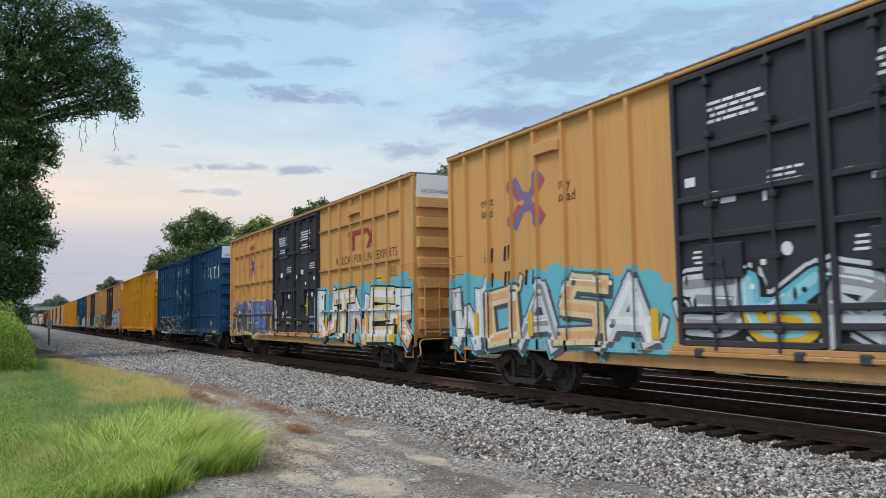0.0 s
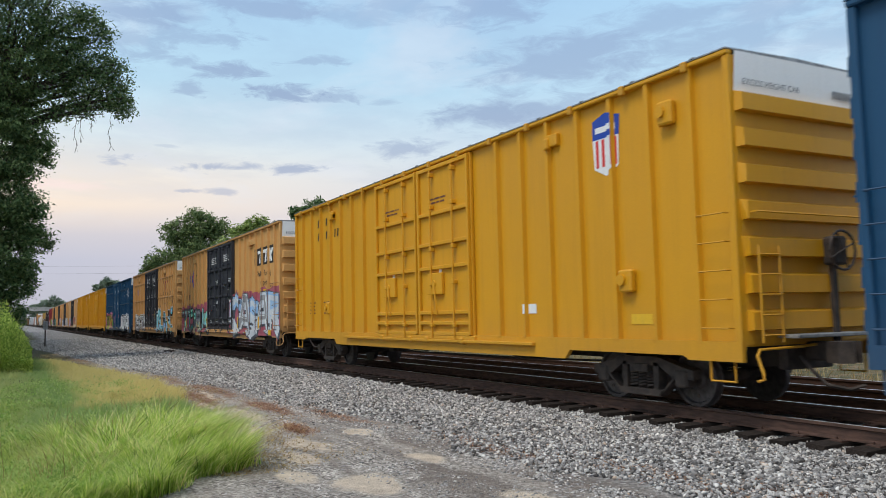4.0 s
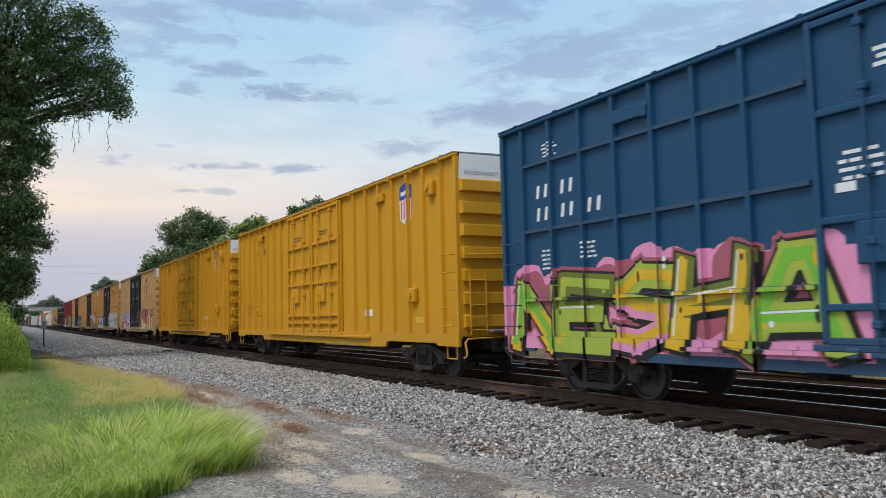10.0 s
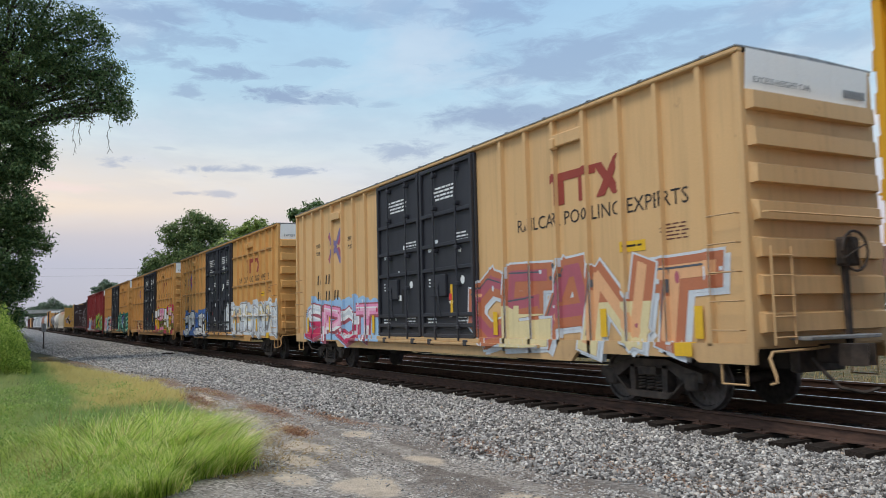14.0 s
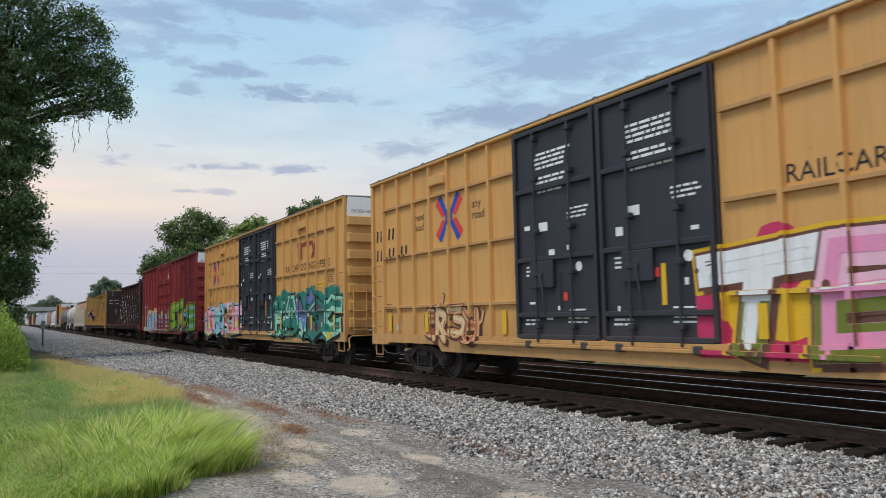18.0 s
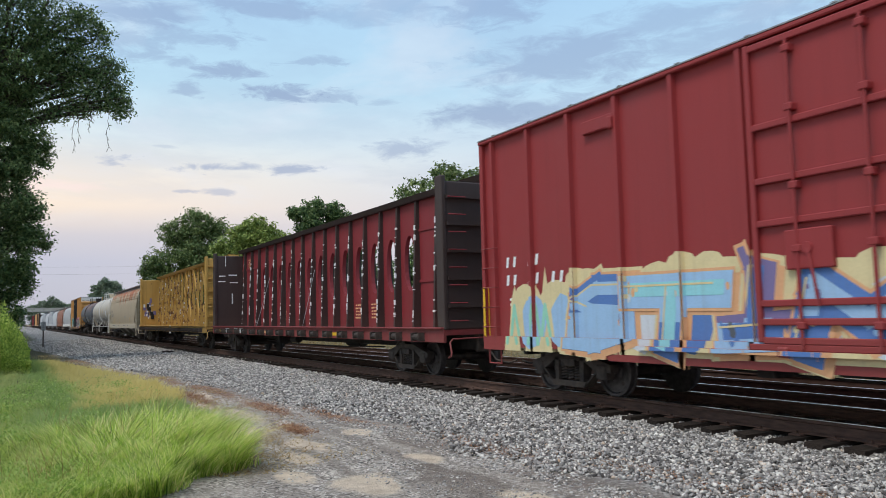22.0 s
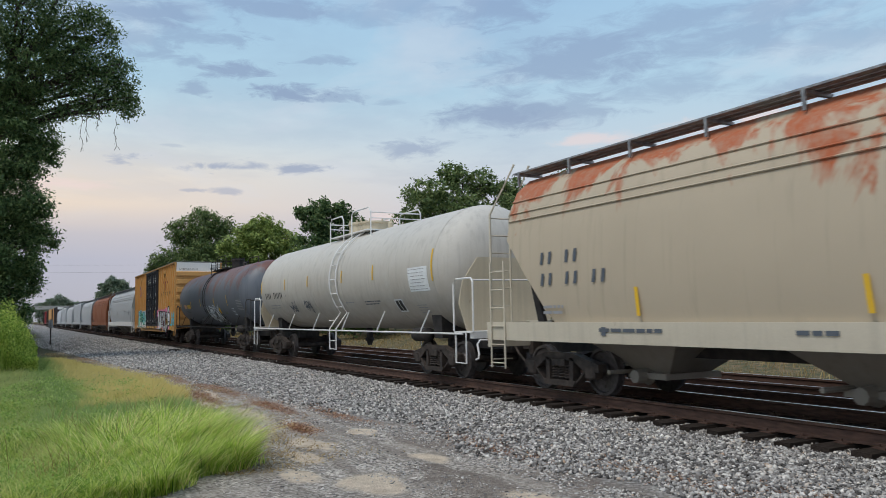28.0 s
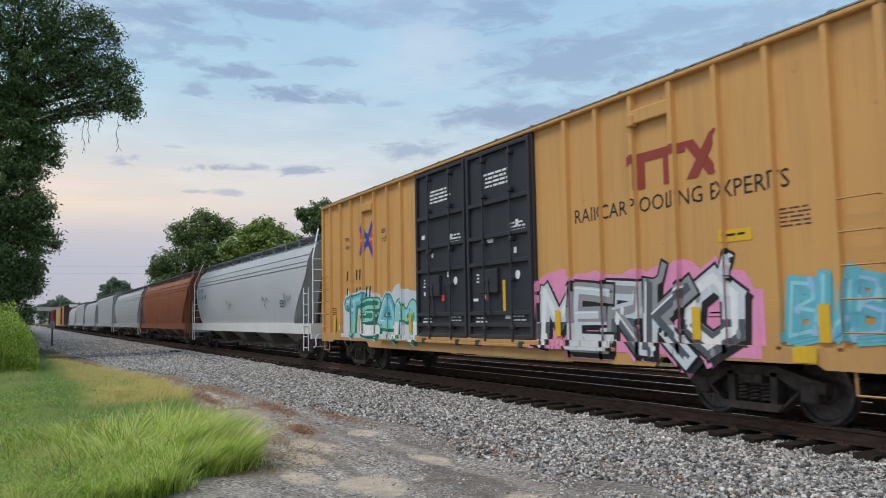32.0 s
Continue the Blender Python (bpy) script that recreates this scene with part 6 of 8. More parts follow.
def tank_car(place, paint_, label, half, rail_mat, radius=1.50, art=None, dome=GALV, streak=True, ladder=(0.55, 1.1, 0.48), loops=((-1.3, -0.1, 0.58), (0.6, 2.1, 0.6)), valves=((-0.6, 0.44, 0.44), (0.6, 0.56, 0.34))):
    """A long tank on two trucks with end platforms, a long grab rail, a side ladder and a manway platform."""
    car = new("tank_car")
    tagged(car, label, "tank car", "freight cars of the train")
    CARS.append((car, place))
    running_gear(car, place, half, half - 2.35, lever=rail_mat)
    zc, L = 2.58, half - 0.75
    b = Build()
    prof = [(-L, 0.05), (-L + 0.05, radius * 0.4), (-L + 0.17, radius * 0.68), (-L + 0.36, radius * 0.88), (-L + 0.58, radius * 0.975), (-L + 0.8, radius)]
    prof += [(x, radius) for x in (-L + 2.5, -2, 2, L - 2.5)] + [(-a, r) for a, r in prof[::-1]]
    b.lathe(prof, "x", (0, 0, zc), 48)
    part("tank_shell", b, paint_, car, smooth=True)
    for x in (-L + 0.8, -L + 3.3, -1.3, 1.3, L - 3.3, L - 0.8):
        b = Build()
        b.lathe([(-0.02, radius + 0.004), (0.02, radius + 0.004)], "x", (x, 0, zc), 48)
        part("weld_seam", b, paint_, car, smooth=True)
    for s in (-1, 1) if streak else ():
        b = Build()
        sh = [(-1.1, 1.1), (1.1, 1.1), (1.3, 1.7), (1.2, 2.2), (0.8, 2.75), (-0.8, 2.75), (-1.2, 2.2), (-1.3, 1.7)]
        b.prism(sh, "x", s * (L + 0.02), s * (L + 0.05))
        part("head_shield", b, TAN if streak else SHADOWED, car, "dirty steel shield over the tank's head")
    for s in (-1, 1):
        b = Build()
        b.box(s * (half - 2.9), s * half, -0.4, 0.4, 0.68, 1.02)
        part("stub_sill", b, SHADOWED, car)
        b = Build()
        b.box(s * (half - 0.15), s * half, -1.35, 1.35, 0.95, 1.08)
        b.box(s * (half - 0.75), s * half, -1.4, 1.4, 1.07, 1.10)
        part("end_platform", b, rail_mat if paint_ is not TANK_RUSTY else SHADOWED, car)
        b = Build()
        for yy in (-1.35, 1.35):
            b.tube([(s * (half - 0.85), yy, 1.1), (s * (half - 0.85), yy, 2.15), (s * (half - 0.72), yy, 2.25), (s * (half - 0.08), yy, 2.25), (s * half, yy, 2.15), (s * half, yy, 1.1)], 0.022, 0, 6)
        b.tube([(s * half, -1.35, 2.2), (s * half, 1.35, 2.2)], 0.022, 0, 6)
        b.tube([(s * (half - 0.2), -1.42, 1.1), (s * (half - 0.2), -1.42, 0.42), (s * (half - 0.65), -1.42, 0.42), (s * (half - 0.65), -1.42, 1.1)], 0.022)
        part("end_railing", b, rail_mat, car)
        b = Build()
        x = s * (half - 2.35)
        b.hexa([(x - 0.2, -0.95, 0.9), (x + 0.2, -0.95, 0.9), (x + 0.2, 0.95, 0.9), (x - 0.2, 0.95, 0.9)], [(x - 0.25, -1.0, 1.5), (x + 0.25, -1.0, 1.5), (x + 0.25, 1.0, 1.5), (x - 0.25, 1.0, 1.5)])
        part("saddle", b, SHADOWED, car)
        b = Build()
        b.tube([(-half + 0.3, s * 1.45, 1.05), (half - 0.3, s * 1.45, 1.05)], 0.024, 0, 6)
        for k in range(6):
            x = -L + 1.6 + k * (2 * L - 3.2) / 5
            b.tube([(x, s * 1.45, 1.05), (x + 0.22, s * 1.3, 1.58)], 0.018, 0, 5)
        part("long_grab_rail", b, rail_mat, car)
    b = Build()
    for s in (-1, 1):
        arc = [(s * (radius + 0.06) * math.sin(a), zc + (radius + 0.06) * math.cos(a)) for a in [math.radians(18 + 8 * i) for i in range(15)]]
        l0, l1, foot = ladder
        for x in (l0, l1):
            b.tube([(x, y_, z) for y_, z in arc] + [(x, s * 1.55, 1.1), (x, s * 1.55, foot)], 0.022, 0, 5)
        for y_, z in arc[1::2] + [(s * 1.55, z) for z in (1.35, 1.05, 0.75, 0.5) if z > foot]:
            b.tube([(l0, y_, z), (l1, y_, z)], 0.015, 0, 5)
    part("side_ladder", b, rail_mat, car)
    top = zc + radius
    b = Build()
    b.box(loops[0][0], loops[1][1] - 0.3, -0.8, 0.8, top - 0.06, top - 0.02)
    part("manway_platform", b, rail_mat, car)
    for a, c, hgt in loops:
        b = Build()
        for s in (-1, 1):
            b.tube([(a, s * 0.82, top - 0.3), (a, s * 0.82, top + hgt - 0.12), (a + 0.12, s * 0.82, top + hgt), (c - 0.14, s * 0.82, top + hgt), (c, s * 0.82, top + hgt - 0.14), (c, s * 0.82, top - 0.3)], 0.022)
        e = a if a < 0 else c
        b.tube([(e, -0.82, top + hgt - 0.16), (e, 0.82, top + hgt - 0.16)], 0.02)
        b.tube([(e, -0.82, top + hgt * 0.45), (e, 0.82, top + hgt * 0.45)], 0.016)
        part("manway_railing", b, rail_mat, car)
    for x, r, hgt in valves:
        b = Build()
        b.lathe([(-0.1, r * 0.9), (hgt * 0.75, r * 0.9), (hgt * 0.8, r), (hgt * 0.94, r), (hgt, r * 0.8), (hgt + 0.02, 0.05)], "z", (x, 0, top), 20)
        lid = part("manway_dome", b, dome, car, smooth=True)
        for k in range(8):
            a = k * math.pi / 4
            b = Build()
            b.lathe([(hgt * 0.7, 0.03), (hgt + 0.06, 0.03)], "z", (x + r * 0.9 * math.cos(a), r * 0.9 * math.sin(a), top), 6)
            part("bolt", b, dome, lid)
    b = Build()
    b.lathe([(0, 0.08), (0.2, 0.08), (0.26, 0.03)], "z", (valves[-1][0] + 0.9, 0.1, top), 10)
    part("safety_valve", b, dome, car, smooth=True)
    b = Build()
    b.lathe([(-0.4, 0.08), (-0.34, 0.17), (0.34, 0.17), (0.4, 0.08)], "x", (half - 3.3, -0.9, 0.98), 16)
    part("brake_reservoir", b, SHADOWED, car, smooth=True)
    b = Build()
    b.lathe([(0.55, 0.07), (0.66, 0.1), (0.7, 0.14), (0.76, 0.14), (0.8, 0.1), (1.15, 0.12)], "z", (0, 0, 0), 12)
    part("outlet_valve", b, SHADOWED, car)
    if art:
        bb = Build()
        art(bb, zc, radius, random.Random(int(place)))
        d = Decal([])
        d.b = bb
        d.done(car, "painted_lettering")
    return car


def curved(bb, zc, radius, poly, key, layer=1):
    """A painted shape laid on the tank's round side; poly in (x, height)."""
    r = radius + 0.003 * layer + 0.002 + 0.00005 * (len(bb.f) % 58)
    zs = [z for _, z in poly]
    lo, hi = min(zs), max(zs)
    n_ = max(1, int((hi - lo) / 0.12))
    for i in range(n_):
        a, c = lo + (hi - lo) * i / n_, lo + (hi - lo) * (i + 1) / n_
        flip = [(z, x) for x, z in poly]
        cut = clip(flip, a, 1)
        cut = clip(cut, c, -1) if cut else cut
        if len(cut) >= 3:
            bb.face([(x, -math.sqrt(max(0.0, r * r - (z - zc) ** 2)), z) for z, x in cut], INK_KEYS.index(key))


class Rounded(Decal):
    def __init__(self, bb, zc, radius):
        self.bb, self.zc, self.radius = bb, zc, radius

    def shape(self, poly, key, layer=1):
        curved(self.bb, self.zc, self.radius, poly, key, layer)


def white_tank_art(bb, zc, radius, rng):
    d = Rounded(bb, zc, radius)
    for k in range(4):
        d.bar(-6.76 + k * 0.19, 2.16, 0.075, 0.22, "black")
    for k in range(6):
        d.bar(-5.7 + k * 0.19, 2.16, 0.075, 0.22, "black")
    for x, h in ((-7.3, 0.5), (-4.3, 0.36), (-1.75, 0.36), (1.39, 0.36), (3.73, 0.4), (7.2, 0.75)):
        d.bar(x, 2.63 - h / 2, 0.08, h, "yellow", 2)
    d.bar(5.95, 2.04, 1.05, 0.58, "white", 1)
    d.lines(5.98, 2.56, 1.0, 7, 0.014, 0.08, "grey", rng, 2)
    d.bar(4.78, 1.56, 0.46, 0.32, "white", 2)
    d.bar(4.82, 1.59, 0.17, 0.26, "black", 3)
    d.bar(5.02, 1.59, 0.17, 0.26, "black", 3)
    for x in (-4.0, -2.35, -3.9, -2.3):
        for _ in range(2):
            tag(d, rng, x, 1.6, 0.42, "slate", 3)
    d.text("E", -4.3, 2.2, 0.16, "slate")
    d.lines(-6.6, 1.9, 1.5, 2, 0.03, 0.09, "grey", rng)
    d.lines(1.3, 1.85, 0.8, 1, 0.03, 0.1, "grey", rng)
    d.lines(2.7, 1.85, 1.2, 2, 0.03, 0.07, "slate", rng)
    d.lines(5.9, 1.7, 0.6, 4, 0.02, 0.06, "grey", rng)


def grey_tank_art(bb, zc, radius, rng):
    d = Rounded(bb, zc, radius)
    for k in range(4):
        d.bar(-5.95 + k * 0.17, 2.06, 0.12, 0.2, "peach")
    for k in range(6):
        d.bar(-5.1 + k * 0.15, 2.06, 0.11, 0.2, "yellow")
    d.lines(-5.8, 1.9, 1.4, 2, 0.03, 0.08, "slate", rng)
    for x, h in ((-6.9, 0.3), (-3.96, 0.3), (-1.41, 0.38), (1.87, 0.42), (4.59, 0.48)):
        d.bar(x, 2.3 - h / 2, 0.08, h, "yellow", 2)
    graffiti(d, rng, -0.1, 2.4, 1.22, 2.06, 4, ("silver",), "black", (), (), fat=0.27, drip=False, word="WECN", curvy=True)
    d.bar(2.5, 1.72, 0.3, 0.28, "yellow", 3)
    d.bar(5.1, 1.62, 0.42, 0.3, "silver", 2)
    for k in range(6):
        d.bar(5.14 + (k % 3) * 0.13, 1.66 + (k // 3) * 0.13, 0.1, 0.1, "slate", 3)
    d.lines(3.5, 1.75, 0.5, 2, 0.03, 0.07, "olive", rng)
    for i in range(7):
        d.bar(6.3, 2.24 - i * 0.07, 0.9, 0.03, "grey", 2)
    tag(d, rng, 2.75, 1.4, 0.3, "black", 3)


def hopper_art(d, rng, half):
    marks(d, -half + 1.9, 2.35, "slate", 0.22)
    d.lines(-half + 1.9, 1.55, 0.8, 2, 0.05, 0.1, "grey", rng)
    for x in (-5.3, -1.5, 5.2):
        d.shape([(x, 1.4), (x + 0.08, 1.4), (x + 0.03, 1.85), (x - 0.05, 1.85)], "yellow", 2)
    d.lines(2.0, 1.9, 0.8, 2, 0.05, 0.1, "grey", rng)
    d.bar(-half + 3.6, 1.08, 0.12, 0.14, "slate", 8)
    for x, w in ((-6.3, 1.6), (-2.5, 0.7), (1.5, 1.0), (4.0, 0.7)):
        d.lines(x, 1.14, w, 1, 0.06, 0.09, "slate", rng, 8)


def hopper_scrawl(d, rng, half):
    marks(d, -half + 1.6, 2.9, "slate", 0.2)
    for x in (-2.0, 4.0, 7.0):
        tag(d, rng, x, 1.9, 0.5, "slate", 4)
    d.lines(6.5, 2.1, 0.6, 3, 0.05, 0.1, "slate", rng)


# ---- the train, from its head; each number is the car's place in it ----
POOL = "hi-cube boxcar in weathered yellow with black plug doors and sprayed graffiti along its lower side"
boxcar(-193.72, YELLOW, BLACK, "yellow hi-cube boxcar with black doors and tall white and black graffiti", art=pool_car([
    sprayed(-9.2, -3.0, 0.78, 2.2, 5, ("silver", "cream"), "slate", ("aqua",), ("silver", "cream"), curvy=False, fat=0.24), sprayed(-2.4, 2.2, 1.0, 2.15, 4, ("silver", "aqua"), "black", (), ("silver", "yellow")), sprayed(2.6, 9.0, 0.78, 2.35, 5, ("white", "silver"), "black", ("aqua",), ("cream", "grey"))], at=-6.4))
boxcar(-173.13, YELLOW, BLACK, "ribbed yellow boxcar with black doors, violet and peach graffiti", "grid", grid=GRID, art=pool_car([
    sprayed(-8.8, -2.4, 0.78, 2.3, 6, ("lilac", "lilac"), "cream", (), ("slate", "slate"), fat=0.44, curvy=False), sprayed(2.5, 9.2, 0.72, 2.45, 6, ("white", "cream"), "black", ("aqua",), ("peach", "cream"), curvy=False, fat=0.27, word="UTNER")], bright=True, at=-5.73, say=3.9))
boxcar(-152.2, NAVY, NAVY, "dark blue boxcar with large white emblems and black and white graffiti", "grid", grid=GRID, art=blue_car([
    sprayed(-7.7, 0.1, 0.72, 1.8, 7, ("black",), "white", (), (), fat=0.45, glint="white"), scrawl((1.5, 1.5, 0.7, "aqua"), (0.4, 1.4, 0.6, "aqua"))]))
boxcar(-131.67, ARMOUR, ARMOUR, "clean bright yellow boxcar with yellow doors and upright posts", art=armour_car())
boxcar(-111.09, YELLOW, BLACK, "yellow boxcar with a black and white sign and pale blue graffiti", art=pool_car([
    sprayed(-9.2, -2.7, 0.8, 2.2, 5, ("slate", "mint"), "black", ("rose",), ("cream", "slate"), glint="mint", word="TORK", fat=0.27, curvy=False), sprayed(2.1, 9.1, 0.75, 2.6, 6, ("sky", "silver"), "slate", ("rose",), ("silver", "silver"), fat=0.29, curvy=False, word="CASAR")], old_sign=True, bright=True, at=-6.85))
boxcar(-90.19, YELLOW_WORN, BLACK, "worn yellow ribbed boxcar with blue outlined graffiti", "grid", grid=GRID, art=pool_car([
    sprayed(-8.0, -2.7, 0.8, 1.95, 6, ("silver", "white"), "black", (), ("grey",), word="PESTOE", fat=0.28), sprayed(2.4, 7.9, 0.72, 2.25, 6, ("aqua", "aqua"), "black", (), ("sky", "aqua"), word="BUNK", fat=0.22, curvy=True), scrawl((3.0, 2.3, 0.4, "black"), (4.6, 2.35, 0.4, "black"), (6.0, 2.3, 0.4, "black"), (7.6, 2.4, 0.5, "black"))], at=-6.9, say=3.5))
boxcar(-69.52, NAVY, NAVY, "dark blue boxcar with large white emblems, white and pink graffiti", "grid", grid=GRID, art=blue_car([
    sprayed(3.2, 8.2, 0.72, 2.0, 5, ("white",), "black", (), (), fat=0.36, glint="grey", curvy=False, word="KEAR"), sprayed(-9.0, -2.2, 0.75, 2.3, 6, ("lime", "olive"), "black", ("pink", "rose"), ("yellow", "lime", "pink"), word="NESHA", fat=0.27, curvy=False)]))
boxcar(-48.92, ARMOUR, ARMOUR, "bright yellow boxcar with a small shield emblem", art=armour_car())
boxcar(-28.29, ARMOUR, ARMOUR, "bright yellow boxcar with bars on its yellow doors", art=armour_car([lambda d, rng: [d.stroke([(x, 1.02), (x + 0.04, h), (x + 0.2, h + 0.1), (x + 0.3, 1.1)], 0.17, "smudge", 9, True) for x, h in ((1.2, 1.4), (1.55, 1.15))]]))
boxcar(-7.64, YELLOW_PALE, BLACK, "pale yellow boxcar with black doors and orange graffiti", art=pool_car([
    sprayed(-8.3, -2.8, 0.8, 2.0, 5, ("white", "pink"), "rose", ("sky",), ("magenta", "white"), word="SPOT", fat=0.26), sprayed(2.3, 8.6, 0.78, 2.5, 6, ("orange", "orange"), "silver", (), ("orange", "cream"), glint="slate", fat=0.33, curvy=False, word="CEANT")], bright=False, at=-5.86, say=3.9))
boxcar(13.25, YELLOW, BLACK, "ribbed yellow boxcar with blue and white graffiti", "grid", grid=GRID, art=pool_car([
    sprayed(-8.2, -2.1, 0.72, 2.0, 5, ("white",), "black", ("blue", "blue"), ("white", "white"), fat=0.3, curvy=True, word="CPLSI"), sprayed(1.5, 9.2, 0.85, 2.2, 7, ("white", "cream"), "grey", ("silver",), ("silver",))], bright=True, at=-6.88))
boxcar(34.06, YELLOW, BLACK, "ribbed yellow boxcar with pink, white and green graffiti", "grid", grid=GRID, art=pool_car([
    sprayed(-6.5, -4.0, 0.85, 1.7, 4, ("peach",), "brown", (), (), glint=None, fat=0.24), sprayed(2.3, 8.65, 0.76, 2.45, 5, ("white", "pale_pink"), "brown", ("magenta", "yellow"), ("olive", "olive"), fat=0.3, curvy=False, word="TEAD")], bright=True, at=-5.22, say=3.5, number=(-9.2, 3.42)))
boxcar(54.82, YELLOW, BLACK, "ribbed yellow boxcar with green and teal graffiti", "grid", grid=GRID, art=pool_car([
    sprayed(-9.0, -2.3, 0.75, 2.15, 6, ("pale_pink", "pale_aqua", "peach"), "black", ("pale_pink", "pale_aqua"), ("cream", "pale_aqua", "pale_pink"), fat=0.34, word="SUKE", curvy=False), sprayed(2.3, 8.7, 0.76, 2.3, 5, ("teal", "mint", "lilac"), "black", ("teal",), ("mint", "teal"), fat=0.36, word="HAVOC", curvy=False)], bright=True, at=-7.2))
boxcar(75.76, OXIDE, OXIDE, "dark red boxcar with bright green graffiti and pale blue paint patches", "posts", cap_h=0.5, near_posts=6, door_x=(-2.62, 2.12), art=red_car)
centerbeam(98.3, MAROON, "maroon centerbeam flatcar with oval openings in its partition", 11.45, "wall")
centerbeam(122.7, BEAM_YELLOW, "empty yellow centerbeam flatcar with open truss studs", 11.3, "truss")
hopper(145.0, RUSTED, "tan covered hopper with rust running down from its roof", 9.75, "curved", SILL_CREAM, hopper_art)
tank_car(164.35, TANK_WHITE, "long white tank car with grime below and a side ladder", 8.85, WHITE, art=white_tank_art, dome=TAN)
tank_car(182.55, TANK_RUSTY, "dark grey tank car with a rusty top and a silver tag", 8.75, SHADOWED, art=grey_tank_art, dome=SHADOWED, streak=False, radius=1.45, ladder=(-0.45, 0.02, 1.0), loops=((-1.5, -0.4, 0.42), (-0.1, 1.9, 0.58)), valves=((1.0, 0.34, 0.46),))
boxcar(201.07, YELLOW, BLACK, "yellow boxcar with black doors and grey and teal graffiti", art=pool_car([
    sprayed(-7.4, -2.7, 0.85, 2.1, 5, ("aqua", "mint"), "teal", ("silver",), ("mint", "white"), word="TEAM", fat=0.26), sprayed(2.6, 7.15, 0.8, 2.1, 5, ("silver", "grey"), "black", ("pink",), ("slate", "silver"), word="MERKO", fat=0.27, curvy=False), sprayed(7.9, 9.2, 1.1, 2.0, 2, ("aqua",), "aqua", (), (), glint=None, word="BUB", fat=0.2)], bright=True))
hopper(221.5, HOPPER_GREY, "light grey covered hopper with faint tags", 10.1, "curved", WHITE, hopper_scrawl)
hopper(243.1, HOPPER_BROWN, "brown covered hopper with a dusty body", 10.0, "curved")
for i, (p_, m_) in enumerate(((263.6, HOPPER_GREY), (284.2, HOPPER_GREY), (305.4, HOPPER_GREY), (326.2, HOPPER_GREY), (347.0, HOPPER_GREY))):
    hopper(p_, m_, "grey covered hopper with a pale sill", 9.9, "ribbed" if i % 2 else "curved")
boxcar(368.0, DARK_CAR, DARK_CAR, "very dark boxcar with a white cap on its end")
boxcar(388.8, YELLOW_WORN, BLACK, "worn yellow boxcar with black doors")
boxcar(409.6, YELLOW_PALE, YELLOW_PALE, "pale boxcar with plain sides")
boxcar(430.4, DARK_CAR, DARK_CAR, "dark boxcar with plain sides")
boxcar(451.2, OXIDE, OXIDE, "dark red boxcar far down the train")
boxcar(472.0, DARK_CAR, DARK_CAR, "dark boxcar far down the train")


# ---- ties, plates and ballast stones ----
def tie_mesh(seed):
    r = random.Random(seed)
    b = Build()
    j = lambda k: r.uniform(-k, k)
    lo = [(-0.115 + j(0.01), -1.3 + j(0.03), -0.16), (0.115 + j(0.01), -1.3 + j(0.03), -0.16), (0.115, 1.3, -0.16), (-0.115, 1.3, -0.16)]
    hi = [(-0.11 + j(0.012), -1.3 + j(0.04), 0.0 + j(0.012)), (0.11 + j(0.012), -1.3 + j(0.04), 0.0 + j(0.012)), (0.11, 1.3, 0.0), (-0.11, 1.3, 0.0)]
    b.hexa(lo, hi)
    return b.mesh("tie", [TIE_WOOD])


TIES = [tie_mesh(k) for k in range(6)]
trng = random.Random(8)
rest = Build()
plates = Build()
for k in range(-560, 40):
    x = k * 0.55 + 0.12 + trng.uniform(-0.035, 0.035)
    if -82 < x < 4:
        t_ = put("tie", TIES[trng.randrange(6)], near_track, (x, YC + trng.uniform(-0.05, 0.04), RAIL - 0.205))
        t_.rotation_euler = (0, trng.uniform(-0.03, 0.03), trng.uniform(-0.03, 0.03))
        for s in (-0.7525, 0.7525):
            plates.box(x - 0.09, x + 0.09, YC + s - 0.18, YC + s + 0.18, RAIL - 0.206, RAIL - 0.186)
            for e in (-0.09, 0.09):
                plates.box(x - 0.05, x - 0.028, YC + s + e - 0.012, YC + s + e + 0.012, RAIL - 0.19, RAIL - 0.155)
    else:
        rest.box(x - 0.11, x + 0.11, YC - 1.3, YC + 1.3, RAIL - 0.36, RAIL - 0.2)
    rest.box(x - 0.11, x + 0.11, 12.9, 15.5, 0.24 - 0.36, 0.24 - 0.2)
tagged(part("distant_ties", rest, TIE_WOOD, near_track), "dark wooden ties further along", kind="stuff")
tagged(part("tie_plates", plates, RAIL_RUST, near_track), "rusty tie plates and spikes", kind="stuff")


def stone_paint(q, o):
    island = q.add("NewGeometry").outputs["Random Per Island"]
    col = q.ramp(island, [(0.0, rgb(62, 60, 59)), (0.3, rgb(130, 128, 126)), (0.6, rgb(174, 171, 168)), (0.85, rgb(208, 205, 200)), (0.96, rgb(242, 238, 232)), (1.0, rgb(176, 150, 126))])
    return q.mix(q.ramp(q.noise(o, 22.0, 4.0), [(0.3, 0.4), (0.65, 0.0)]), col, rgb(84, 78, 74))


STONE = material("ballast_stone", stone_paint, 0.9)


